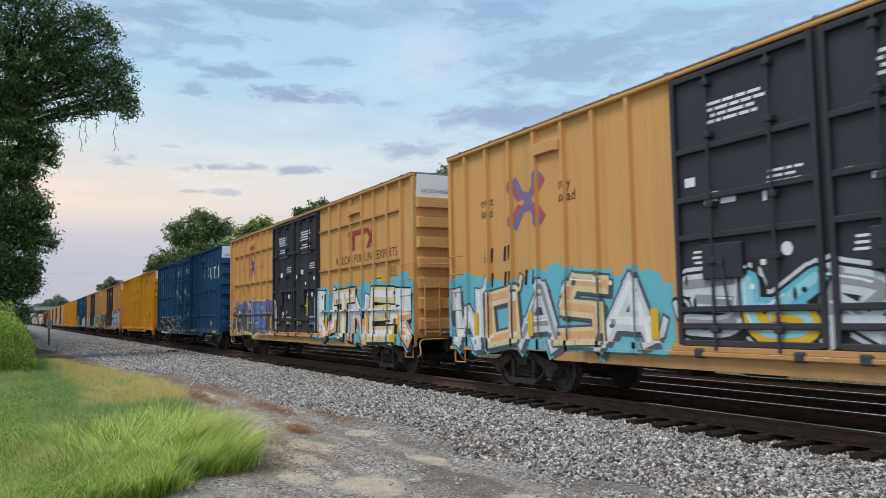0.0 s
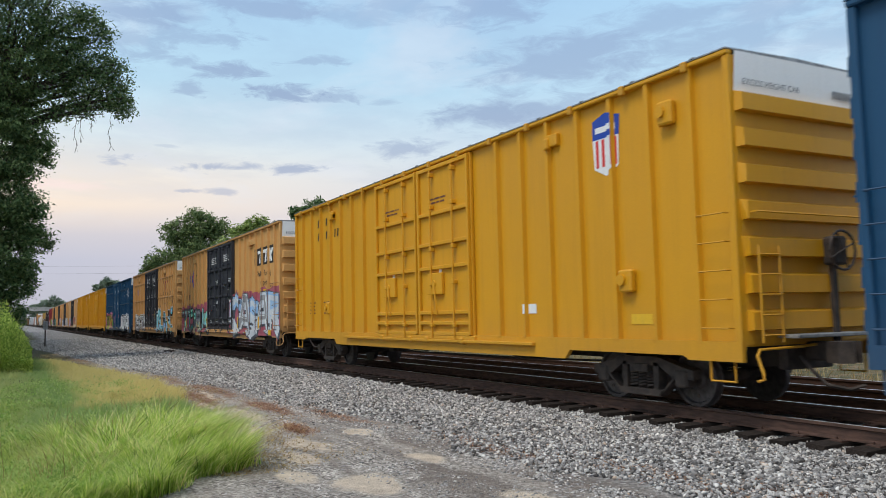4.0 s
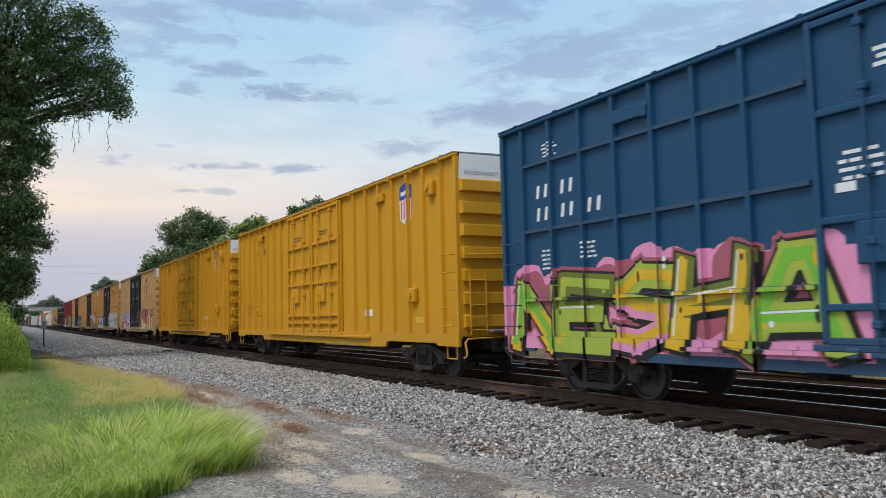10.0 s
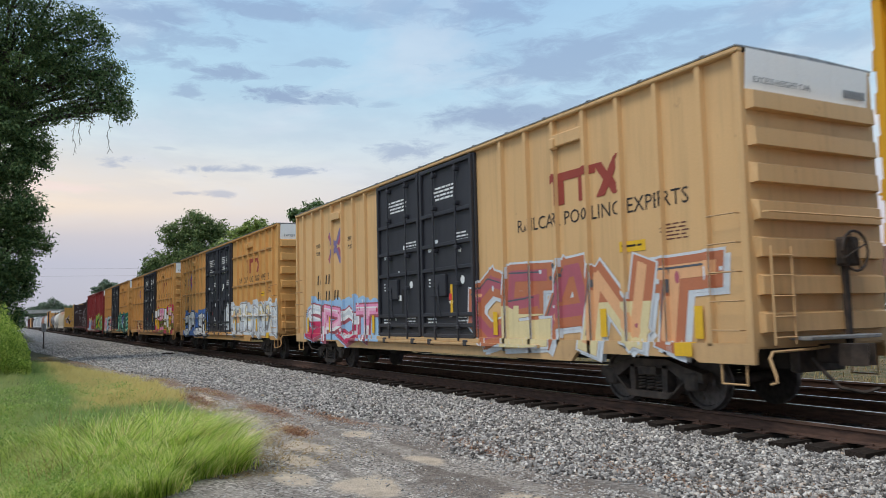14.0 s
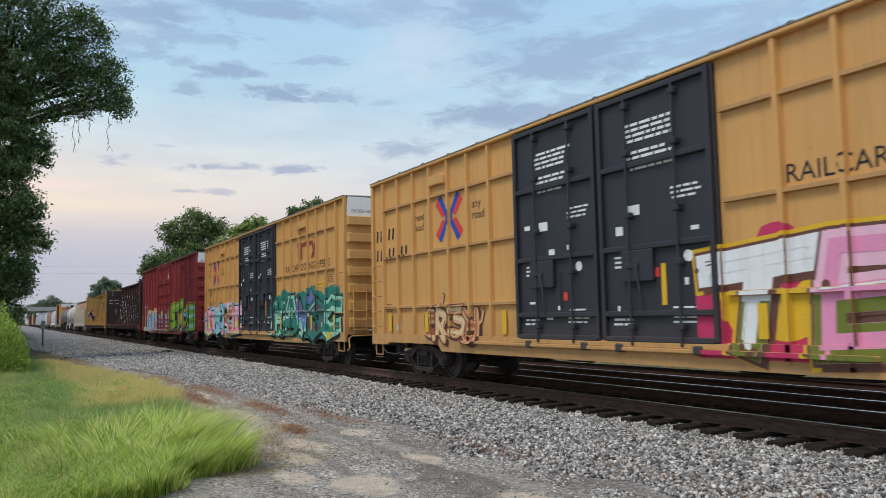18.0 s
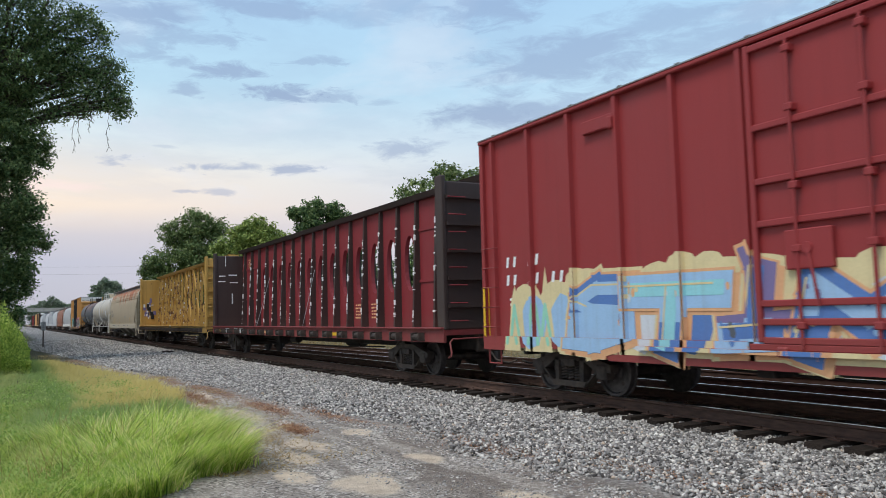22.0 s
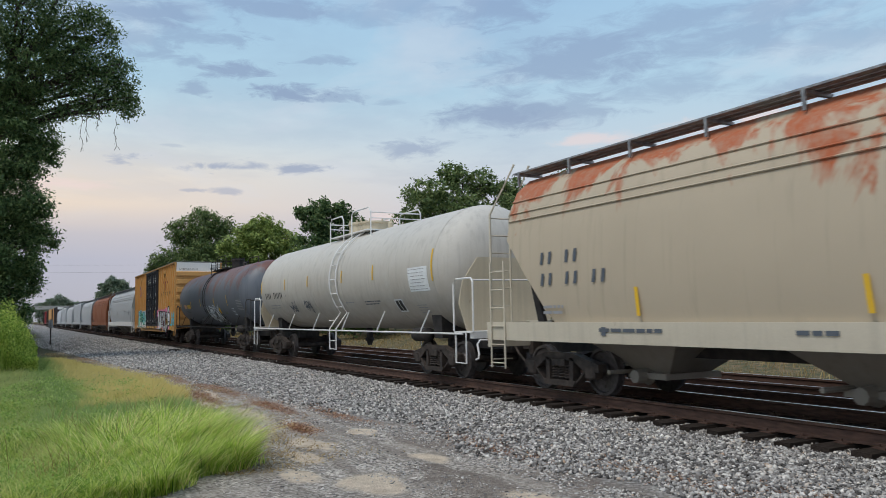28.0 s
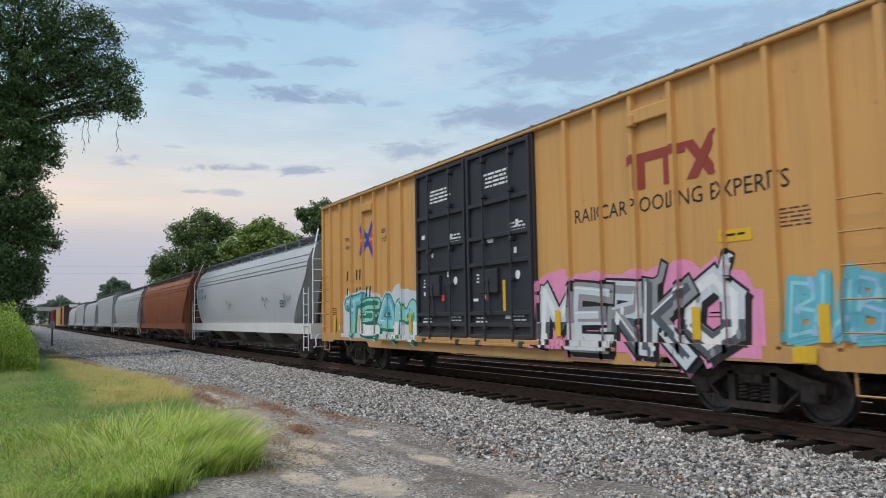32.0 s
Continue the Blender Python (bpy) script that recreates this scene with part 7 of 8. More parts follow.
def stones(name, n_, where, size, label, seed):
    """Many broken stones, each a rough eight-sided lump, laid on the ground."""
    g = np.random.default_rng(seed)
    cube = np.array([(1, 0, 0), (-1, 0, 0), (0, 1, 0), (0, -1, 0), (0, 0, 1), (0, 0, -1)]) * 1.15
    tri = np.array([(0, 2, 4), (2, 1, 4), (1, 3, 4), (3, 0, 4), (2, 0, 5), (1, 2, 5), (3, 1, 5), (0, 3, 5)])
    x, y, lift = where(g, n_)
    v = cube[None] + g.uniform(-0.45, 0.45, (n_, 6, 3))
    v = v * g.uniform(0.5, 1.3, (n_, 1, 3))
    spin = g.normal(0, 1, (n_, 4))
    spin /= np.linalg.norm(spin, axis=1)[:, None]
    w_, u = spin[:, None, :1], spin[:, None, 1:]
    u = np.broadcast_to(u, v.shape)
    v = v + 2 * np.cross(u, np.cross(u, v) + w_ * v)
    r = size(g, n_, x)[:, None]
    h = ground_height(x, y) + lift
    verts = np.stack([x[:, None] + v[..., 0] * r, y[:, None] + v[..., 1] * r, h[:, None] + v[..., 2] * r * 0.8 + r * 0.3], -1).reshape(-1, 3)
    faces = (tri[None] + (np.arange(n_) * 6)[:, None, None]).reshape(-1, 3)
    ob = put(name, big_mesh(name, verts, faces, [STONE]))
    return tagged(ob, label, "gravel", kind="stuff")


def foot_line(x):
    """Where the ballast ends towards the lot."""
    return np.interp(-x, [0, 12, 20, 35, 60, 80], [5.4, 5.3, 4.75, 3.65, 1.7, 1.0])


def shoulder(g, n_):
    x = -3.2 - 32 * g.random(n_) ** 1.25
    f = foot_line(x) + 0.22 * np.sin(x * 0.9) + 0.1 * np.sin(3.7 * x)
    y = f + (8.62 - f) * g.random(n_) ** 0.85
    return x, y, g.uniform(-0.02, 0.015, n_)


def bed(g, n_):
    x = -3.0 - 45 * g.random(n_) ** 1.2
    k = g.random(n_)
    y = np.where(k < 0.25, g.uniform(11.1, 12.8, n_), np.where(k < 0.35, g.uniform(15.3, 17.0, n_), g.uniform(8.5, 9.1, n_)))
    return x, y, g.uniform(-0.03, 0.0, n_)


def further(g, n_):
    x = -30 - 62 * g.random(n_) ** 1.5
    f = foot_line(x) - 0.4
    y = f + (9.0 - f) * g.random(n_) ** 0.9
    return x, y, g.uniform(-0.015, 0.02, n_)


def scattered(g, n_):
    x = -4.5 - 22 * g.random(n_) ** 1.3
    y = 1.6 + 3.7 * g.random(n_) ** 0.6
    keep = np.sin(0.5 * x + 4.6 * y) + 0.8 * np.sin(0.9 * x - 2.9 * y + 1) + g.normal(0, 0.5, n_) > -0.1
    y = np.where(keep, y, 5.2 + 0.4 * g.random(n_) - 0.4)
    return x, y, np.full(n_, -0.008)


stones("ballast", 88000, shoulder, lambda g, n_, x: g.uniform(0.014, 0.034, n_), "loose grey crushed stone ballast beside the rails", 3)
stones("track_ballast", 30000, bed, lambda g, n_, x: g.uniform(0.016, 0.034, n_), "grey ballast between the ties and tracks", 4)
stones("distant_ballast", 36000, further, lambda g, n_, x: g.uniform(0.024, 0.048, n_), "grey ballast further along the track", 5)
stones("lot_gravel", 60000, scattered, lambda g, n_, x: 0.004 + 0.015 * g.random(n_) ** 3, "small loose stones strewn over the dirt lot", 6)

# ---- grass ----
def leaf_material(name, stops, through_=0.35, rough=0.55, patch=None):
    m = bpy.data.materials.new(name)
    m.use_nodes = True
    q = Nodes(m.node_tree)
    island = q.add("NewGeometry").outputs["Random Per Island"]
    o = q.add("TexCoord").outputs["Object"]
    col = q.ramp(island, stops)
    if patch:
        xyz = q.add("SeparateXYZ", ins={0: o})
        col = patch(q, o, xyz, col)
    a = q.add("BsdfPrincipled", ins={"Base Color": col, "Roughness": rough, "Specular IOR Level": 0.25})
    b = q.add("BsdfTranslucent", ins={"Color": col})
    q.add("OutputMaterial", ins={0: q.add("MixShader", ins={0: through_, 1: a.outputs[0], 2: b.outputs[0]}).outputs[0]})
    return m


def dry_patch(q, o, xyz, col):
    """Bluish green in the middle of the verge, straw gold along the back and at the edge of the lot."""
    x, y = xyz.outputs[0], xyz.outputs[1]
    wob = q.math("MULTIPLY", q.math("SUBTRACT", q.noise(o, 1.1, 4.0), 0.5), 2.6)
    away = q.math("ADD", q.math("MULTIPLY", x, -0.04), q.math("MULTIPLY", wob, 0.035))
    cross = q.math("MULTIPLY", q.math("ADD", y, q.math("MULTIPLY", wob, 0.6)), 0.4)
    dull = q.mix(q.noise(o, 7.0, 2.0), rgb(96, 134, 72), rgb(168, 190, 124))
    col = q.mix(q.ramp(away, [(0.515, 0.0), (0.565, 0.85)]), col, dull)
    col = q.mix(q.math("MULTIPLY", q.ramp(cross, [(0.06, 0.7), (0.28, 0.0)]), q.ramp(q.noise(o, 2.0, 3.0), [(0.35, 0.3), (0.6, 1.0)])), col, rgb(196, 198, 128))
    gold = q.mix(q.noise(o, 4.0, 3.0), rgb(198, 184, 104), rgb(238, 222, 158))
    back = q.math("MULTIPLY", q.ramp(away, [(0.63, 0.0), (0.69, 1.0)]), q.ramp(cross, [(0.42, 0.0), (0.62, 0.95)]))
    edge = q.ramp(q.math("ADD", q.math("MULTIPLY", x, 0.1), q.math("ADD", q.math("MULTIPLY", y, 0.36), q.math("MULTIPLY", wob, 0.06))), [(-0.1, 0.0), (0.03, 0.9)])
    return q.mix(q.math("MAXIMUM", back, q.math("MULTIPLY", edge, q.ramp(away, [(0.42, 1.0), (0.5, 0.0)]))), col, gold)


GRASS = leaf_material("grass_blades", [(0.0, rgb(60, 96, 38)), (0.22, rgb(146, 184, 72)), (0.56, rgb(208, 228, 108)), (0.84, rgb(246, 248, 176)), (1.0, rgb(240, 220, 164))], 0.5, patch=dry_patch)
WEED = leaf_material("tall_weeds", [(0.0, rgb(104, 136, 58)), (0.5, rgb(158, 184, 84)), (1.0, rgb(206, 216, 118))], 0.5)
CLOVER = leaf_material("low_leafy_weeds", [(0.0, rgb(112, 146, 70)), (0.5, rgb(156, 188, 96)), (1.0, rgb(204, 222, 140))], 0.6)
RUST_STRAW = leaf_material("pine_straw", [(0.0, rgb(98, 62, 44)), (0.5, rgb(160, 112, 84)), (1.0, rgb(214, 180, 146))], 0.15)
DRY = leaf_material("dry_grass", [(0.0, rgb(122, 96, 62)), (0.5, rgb(172, 146, 96)), (1.0, rgb(196, 176, 126))], 0.3)


def blades(name, mat, x, y, h, w, bend, label, category="grass", seed=1, lean=(0.25, 0.1), sink=0.0, aim=None):
    g = np.random.default_rng(seed)
    n_ = len(x)
    a = g.uniform(0, 2 * np.pi, n_)
    ux, uy = np.cos(a), np.sin(a)
    d = g.uniform(0, 2 * np.pi, n_) if aim is None else aim
    bx, by = np.cos(d) * bend * h * g.uniform(0.3, 1, n_) + lean[0] * h, np.sin(d) * bend * h * g.uniform(0.3, 1, n_) + lean[1] * h
    z = ground_height(x, y) - sink
    def ring(f, k, wide):
        px, py, pz = x + bx * f * f, y + by * f * f, z + h * (f - 0.28 * f * f * np.minimum(1.0, np.hypot(bx, by) / np.maximum(h, 0.01)))
        return [np.stack([px - ux * w * wide, py - uy * w * wide, pz], -1), np.stack([px + ux * w * wide, py + uy * w * wide, pz], -1)]
    v = ring(0, 0, 1.0) + ring(0.4, 1, 0.85) + ring(0.75, 2, 0.55) + ring(1.0, 3, 0.06)
    verts = np.stack(v, 1).reshape(-1, 3)
    base = (np.arange(n_) * 8)[:, None, None]
    faces = (np.array([(0, 1, 3, 2), (2, 3, 5, 4), (4, 5, 7, 6)])[None] + base).reshape(-1, 4)
    ob = put(name, big_mesh(name, verts, faces, [mat]))
    return tagged(ob, label, category, kind="stuff")


def verge_edge(x):
    """How far the grass reaches towards the track at each place along it."""
    return np.interp(-x, [7.5, 8.6, 9.6, 12.5, 16, 20, 26, 36, 46], [0.3, 1.7, 2.55, 2.95, 3.0, 3.5, 3.5, 2.2, 1.4]) + 0.12 * np.sin(3.1 * x) + 0.1 * np.sin(7.3 * x + 1)


g = np.random.default_rng(11)
n_ = 64000
x = -7.6 - 34 * g.random(n_) ** 1.6
y = verge_edge(x) - (4.6 * g.random(n_) ** 1.15)
keep = (y > -1.6 - 0.03 * (-x)) & (g.random(n_) < np.clip((verge_edge(x) - y) / 0.25 + 0.25, 0, 1))
x, y = x[keep], y[keep]
tuft = 0.5 + 0.5 * np.sin(2.1 * x + 1.3 * np.sin(1.7 * y)) * np.sin(2.6 * y + 1.1 * np.sin(1.3 * x + 0.5))
tall = np.exp(-(((x + 10.6) / 2.2) ** 2 + ((y - 1.8) / 0.8) ** 2))
h = 0.10 + 0.30 * tall + 0.26 * tuft * g.random(len(x))
h = h * g.uniform(0.4, 1.2, len(x)) * (0.7 + 0.3 * np.clip((verge_edge(x) - y) / 0.4, 0, 1))
blades("verge_grass", GRASS, x, y, h, (0.0026 + 0.00018 * -x) * g.uniform(0.7, 1.5, len(x)), 0.85, "bright green and golden grass along the lot's edge", seed=12, lean=(0.3, 0.25))
# tufts of long blades that fan out and arch over
m = 760
cx = -8.3 - 14 * g.random(m) ** 1.5
cy = verge_edge(cx) - 0.18 - 2.6 * g.random(m) ** 1.2
per = 52
x = np.repeat(cx, per) + g.normal(0, 0.05, m * per)
y = np.repeat(cy, per) + g.normal(0, 0.05, m * per)
tall = np.exp(-(((x + 10.6) / 2.4) ** 2 + ((y - 1.8) / 0.9) ** 2))
h = (0.3 + 0.4 * tall) * np.repeat(g.uniform(0.55, 1.25, m), per) * g.uniform(0.55, 1.15, m * per)
aim = np.arctan2(y - 1.2, x + 10.9) + np.repeat(g.normal(0, 0.6, m), per) + g.normal(0, 0.6, m * per)
blades("long_grass", GRASS, x, y, h, (0.0028 + 0.00016 * -x) * g.uniform(0.7, 1.5, m * per), 1.15, "tufts of long arching grass at the lot's edge", seed=18, lean=(0.12, 0.1), aim=aim)
n_ = 1300
x = -8.4 - 6.5 * g.random(n_)
y = verge_edge(x) - 0.25 - 2.2 * g.random(n_)
sway = np.sin(3.3 * x + 2.0 * y) + np.sin(1.7 * x - 3.1 * y)
x, y = x[sway > 0.5], y[sway > 0.5]
blades("seeding_grass", DRY, x, y, g.uniform(0.45, 0.8, len(x)), np.full(len(x), 0.0028), 0.7, "thin pale seeding stalks over the grass", seed=19, lean=(0.4, 0.2))
n_ = 30000
x = -7.2 - 12 * g.random(n_) ** 1.4
y = -1.2 + 3.6 * g.random(n_)
keep = y < verge_edge(x) - 0.02
x, y = x[keep], y[keep]
blades("low_weeds", WEED, x, y, g.uniform(0.05, 0.2, len(x)), np.full(len(x), 0.008), 1.1, "low dark green weeds under the grass", seed=13)
def leaves(name, mat, x, y, top, size, label, category="weeds", lift=0.55):
    """Small pointed leaves at all heights up to top."""
    n_ = len(x)
    p = np.stack([x, y, ground_height(x, y) + top * g.random(n_) ** lift], -1)
    u = g.normal(0, 1, (n_, 3)) + np.array([0.2, 0.2, 0.4])
    u /= np.linalg.norm(u, axis=1)[:, None]
    w = np.cross(u, g.normal(0, 1, (n_, 3)))
    w /= np.linalg.norm(w, axis=1)[:, None]
    s = size(n_)[:, None]
    verts = np.stack([p - u * s, p + w * s * 0.4, p + u * s, p - w * s * 0.4], 1).reshape(-1, 3)
    return tagged(put(name, big_mesh(name, verts, np.arange(n_ * 4).reshape(-1, 4), [mat])), label, category, kind="stuff")


n_ = 24000
x = -12.6 - 11 * g.random(n_)
y = -1.4 + 4.4 * g.random(n_)
keep = (y < verge_edge(x) - 0.45 - 0.1 * np.maximum(0, -x - 17)) & (np.sin(1.4 * x + 2.3 * y) + np.sin(2.7 * x - 1.6 * y) + g.normal(0, 0.7, n_) > -0.3)
x, y = x[keep], y[keep]
leaves("leafy_weeds", CLOVER, x, y, 0.2 + 0.16 * np.sin(2.2 * x + 1.0) * np.sin(1.9 * y), lambda k: g.uniform(0.014, 0.034, k), "leafy green weeds among the grass")
n_ = 15000
x = -8.2 - 2.3 * g.random(n_)
y = -0.9 + 2.3 * g.random(n_)
keep = (y < verge_edge(x) - 0.05) & (np.hypot((x + 9.3) / 1.2, (y - 0.4) / 0.75) + g.normal(0, 0.15, n_) < 1.0)
leaves("clover", CLOVER, x[keep], y[keep], 0.24, lambda k: g.uniform(0.01, 0.022, k), "low dark clover in front of the long grass", lift=0.7)
n_ = 9000
x = -9.0 - 40 * g.random(n_) ** 1.3
y = verge_edge(x) + np.abs(g.normal(0, 0.6, n_))
blades("dead_grass", DRY, x, y, g.uniform(0.012, 0.06, n_), np.full(n_, 0.006), 2.4, "flattened dead grass and pine straw on the dirt", seed=14)
spots_ = np.array([(-20.5, 4.4, 3.2, 0.3), (-15.5, 4.4, 1.8, 0.22), (-18.5, 3.7, 1.6, 0.2), (-9.2, 5.55, 1.6, 0.2), (-6.5, 6.02, 1.7, 0.18), (-12.4, 4.0, 0.7, 0.14), (-41.0, 3.1, 4.0, 0.7), (-13.8, 5.1, 1.6, 0.15), (-4.6, 6.5, 1.0, 0.2)])
pick = g.integers(0, len(spots_), 9500)
x = spots_[pick, 0] + spots_[pick, 2] * g.normal(0, 0.55, 9500)
y = spots_[pick, 1] + spots_[pick, 3] * g.normal(0, 0.75, 9500)
blades("straw", RUST_STRAW, x, y, g.uniform(0.015, 0.05, 9500), np.full(9500, 0.0055), 3.0, "rusty pine straw strewn at the foot of the ballast", seed=15)
n_ = 5000
x = -31 - 9 * g.random(n_)
y = 0.5 - 4.2 * g.random(n_)
rise = np.clip(0.5 + (0.45 - y) * 0.75, 0.35, 1.0) * (0.8 + 0.3 * np.sin(1.9 * x + 3.0 * y) + 0.15 * np.sin(5.1 * x - 2.2 * y))
blades("tall_weed_stems", WEED, x, y, g.uniform(0.9, 2.2, n_) * rise, np.full(n_, 0.012), 0.3, "stems of tall green weeds beside the track", "weeds", seed=16, lean=(0.05, 0.08))
n_ = 46000
x = -30.7 - 9 * g.random(n_) ** 1.3
y = 0.65 - 4.2 * g.random(n_)
rise = np.clip(0.5 + (0.45 - y) * 0.75, 0.3, 1.0) * (0.8 + 0.3 * np.sin(1.9 * x + 3.0 * y) + 0.15 * np.sin(5.1 * x - 2.2 * y))
leaves("weed_leaves", WEED, x, y, 2.15 * rise, lambda k: g.uniform(0.03, 0.07, k), "bank of tall leafy green weeds beside the track")
n_ = 24000
x = -100 + 95 * g.random(n_)
y = 17.5 + 20 * g.random(n_) ** 1.2
blades("far_verge_grass", DRY, x, y, g.uniform(0.06, 0.3, n_) * (0.4 + np.sin(0.6 * x + y) ** 2), np.full(n_, 0.009), 0.9, "dry rough grass beyond the far track", seed=17)


# ---- trees ----
BARK = material("bark", lambda q, o: q.ramp(q.noise(q.scaled(o, 6, 6, 1.2), 2.0, 5.0, 0.65), [(0.3, (0.03, 0.024, 0.02, 1)), (0.7, (0.12, 0.1, 0.085, 1))]), 0.9, bump=(14, 0.8, 0.03))
LEAF_DARK = leaf_material("leaves_dark", [(0.0, rgb(58, 82, 54)), (0.5, rgb(94, 120, 76)), (1.0, rgb(132, 152, 98))], 0.35)
# distance haze, put into the leaf colour as a pale grey-green
LEAF_HAZE = leaf_material("leaves_hazy", [(0.0, rgb(96, 116, 100)), (0.5, rgb(122, 140, 118)), (1.0, rgb(148, 162, 138))], 0.3)
LEAF_MID = leaf_material("leaves_mid", [(0.0, rgb(78, 98, 62)), (0.5, rgb(108, 130, 80)), (1.0, rgb(146, 160, 104))], 0.3)
LEAF_BRIGHT = leaf_material("leaves_bright", [(0.0, rgb(96, 118, 62)), (0.5, rgb(136, 156, 82)), (1.0, rgb(176, 188, 112))], 0.3)


def tree(base, clumps, leaf, count, size, label, trunk=0.3, seed=1, deep=1.0, lean=0.0, knots=60, open_=0.36):
    """A trunk with tapering limbs to each mass of foliage, and leaves gathered on many twigs."""
    g = np.random.default_rng(seed)
    t = new("tree")
    t.location = base
    tagged(t, label, "tree", "trees along the railway")
    bx, by, bz = base
    cl = [(cx - bx, cy - by, cz - bz, r) for cx, cy, cz, r in clumps]
    tops = sorted(c[2] for c in cl)
    mx, my = sum(c[0] for c in cl) / len(cl), sum(c[1] for c in cl) / len(cl)
    fork = max(1.5, tops[0] * 0.75)
    b = Build()
    b.tube([(0, 0, -0.3), (0.06, 0.03, 0.4), (mx * 0.15, my * 0.15, fork * 0.6), (mx * 0.35, my * 0.35, fork), (mx * 0.7, my * 0.7, tops[len(tops) // 2]), (mx, my, tops[-1] * 0.95)],
           [trunk * 1.5, trunk * 1.05, trunk * 0.85, trunk * 0.7, trunk * 0.4, trunk * 0.08], 0, 9)
    put("trunk", b.mesh("trunk", [BARK], True), t)
    for cx, cy, cz, r in cl:
        b = Build()
        z0 = max(0.8, min(cz - 1.2 * r - 0.8, tops[-1] * 0.75))
        k = min(1.0, z0 / max(0.1, tops[-1]))
        s = (mx * k * 0.8, my * k * 0.8, z0)
        mid = ((s[0] + cx) / 2 + g.uniform(-0.3, 0.3), (s[1] + cy) / 2 + g.uniform(-0.3, 0.3), (s[2] + cz) / 2 + 0.15 * r)
        b.tube([s, mid, (cx, cy, cz), (cx + 0.4 * r, cy + 0.3 * r, cz + 0.5 * r)], [trunk * 0.32, trunk * 0.22, trunk * 0.1, 0.01], 0, 6)
        for _ in range(4):
            d = g.normal(0, 1, 3)
            d /= np.linalg.norm(d)
            e = (cx + d[0] * r * 0.9, cy + d[1] * r * 0.9 * deep, cz + d[2] * r * 0.8)
            b.tube([mid, ((mid[0] + e[0]) / 2, (mid[1] + e[1]) / 2, (mid[2] + e[2]) / 2 + 0.1), e], [trunk * 0.12, trunk * 0.07, 0.012], 0, 5)
        put("limb", b.mesh("limb", [BARK]), t)
    vol = np.array([r ** 2 for *_, r in cl])
    share = np.maximum(60, count * vol / vol.sum()).astype(int)
    pts, outward = [], []
    for (cx, cy, cz, r), m in zip(cl, share):
        d = g.normal(0, 1, (knots, 3))
        d /= np.linalg.norm(d, axis=1)[:, None]
        hub = d * (r * g.random(knots) ** open_)[:, None] * np.array([1.0, 1.0, 0.85])
        pick = g.integers(0, knots, m)
        p = hub[pick] + g.normal(0, 1, (m, 3)) * (0.19 * r * g.uniform(0.5, 1.1, knots)[pick])[:, None] * np.array([1, 1, 0.75])
        pts.append(p + np.array([cx, cy, cz]))
        outward.append(p)
    p = np.concatenate(pts)
    o = np.concatenate(outward)
    m = len(p)
    nrm = g.normal(0, 1, (m, 3)) + np.array([0, 0, 0.9]) + 0.5 * o / (np.linalg.norm(o, axis=1)[:, None] + 0.1)
    nrm /= np.linalg.norm(nrm, axis=1)[:, None]
    u = np.cross(nrm, g.normal(0, 1, (m, 3)))
    u /= np.linalg.norm(u, axis=1)[:, None] + 1e-9
    w = np.cross(nrm, u)
    s = (size * g.uniform(0.6, 1.3, m))[:, None]
    verts = np.stack([p - u * s, p + w * s * 0.42 + nrm * s * 0.12, p + u * s, p - w * s * 0.42 + nrm * s * 0.12], 1).reshape(-1, 3)
    put("crown", big_mesh("crown", verts, np.arange(m * 4).reshape(-1, 4), [leaf]), t)
    return t


OVERHANG = [(-42, 3.37, 15.68, 1.10), (-42, 4.09, 14.38, 1.00), (-42, 4.34, 12.89, 0.90), (-42, 2.63, 16.58, 1.20), (-42, 1.1, 14.0, 1.25), (-42, 2.3, 13.5, 1.1), (-42, 0.6, 13.0, 1.0), (-42, -0.1, 16.2, 1.9), (-42, 1.4, 15.8, 1.7), (-42, -0.3, 14.2, 1.9), (-42, 2.0, 14.7, 1.3), (-42, 2.9, 14.1, 1.3), (-42, 4.0, 13.5, 1.1), (-42, 4.4, 12.6, 0.95), (-42, 3.0, 12.6, 1.1),
            (-42, 0.7, 12.7, 0.7), (-42, 1.8, 12.0, 0.8), (-42, -2.4, 15.3, 2.6), (-43, -2.6, 11.6, 2.4), (-41, 0.4, 18.4, 2.0), (-42, -2.0, 18.8, 2.2)]
tree((-43, -3.6, 0.3), OVERHANG, LEAF_DARK, 58000, 0.085, "tall dark tree with a limb that hangs out over the verge", 0.42, 21, knots=60, open_=0.42)
LOWER = [(-42, -0.6, 11.9, 1.4), (-42, 0.1, 10.7, 1.4), (-42, 0.6, 9.6, 1.0), (-42, -0.6, 9.0, 1.4), (-42, 0.2, 7.3, 1.2), (-42, -0.3, 6.4, 1.4), (-42, 0.75, 5.8, 0.9), (-42, 0.0, 4.8, 1.3), (-42, 0.2, 3.6, 0.85),
         (-42, -0.6, 2.6, 1.2), (-42, -2.2, 7.6, 2.2), (-42, -2.2, 4.2, 2.2), (-43, -1.6, 1.4, 1.6), (-44, -0.7, 1.5, 1.1)]
tree((-44, -2.0, 0.2), LOWER, LEAF_DARK, 80000, 0.09, "dense dark tree hung with vines beside the verge", 0.3, 22, knots=60)
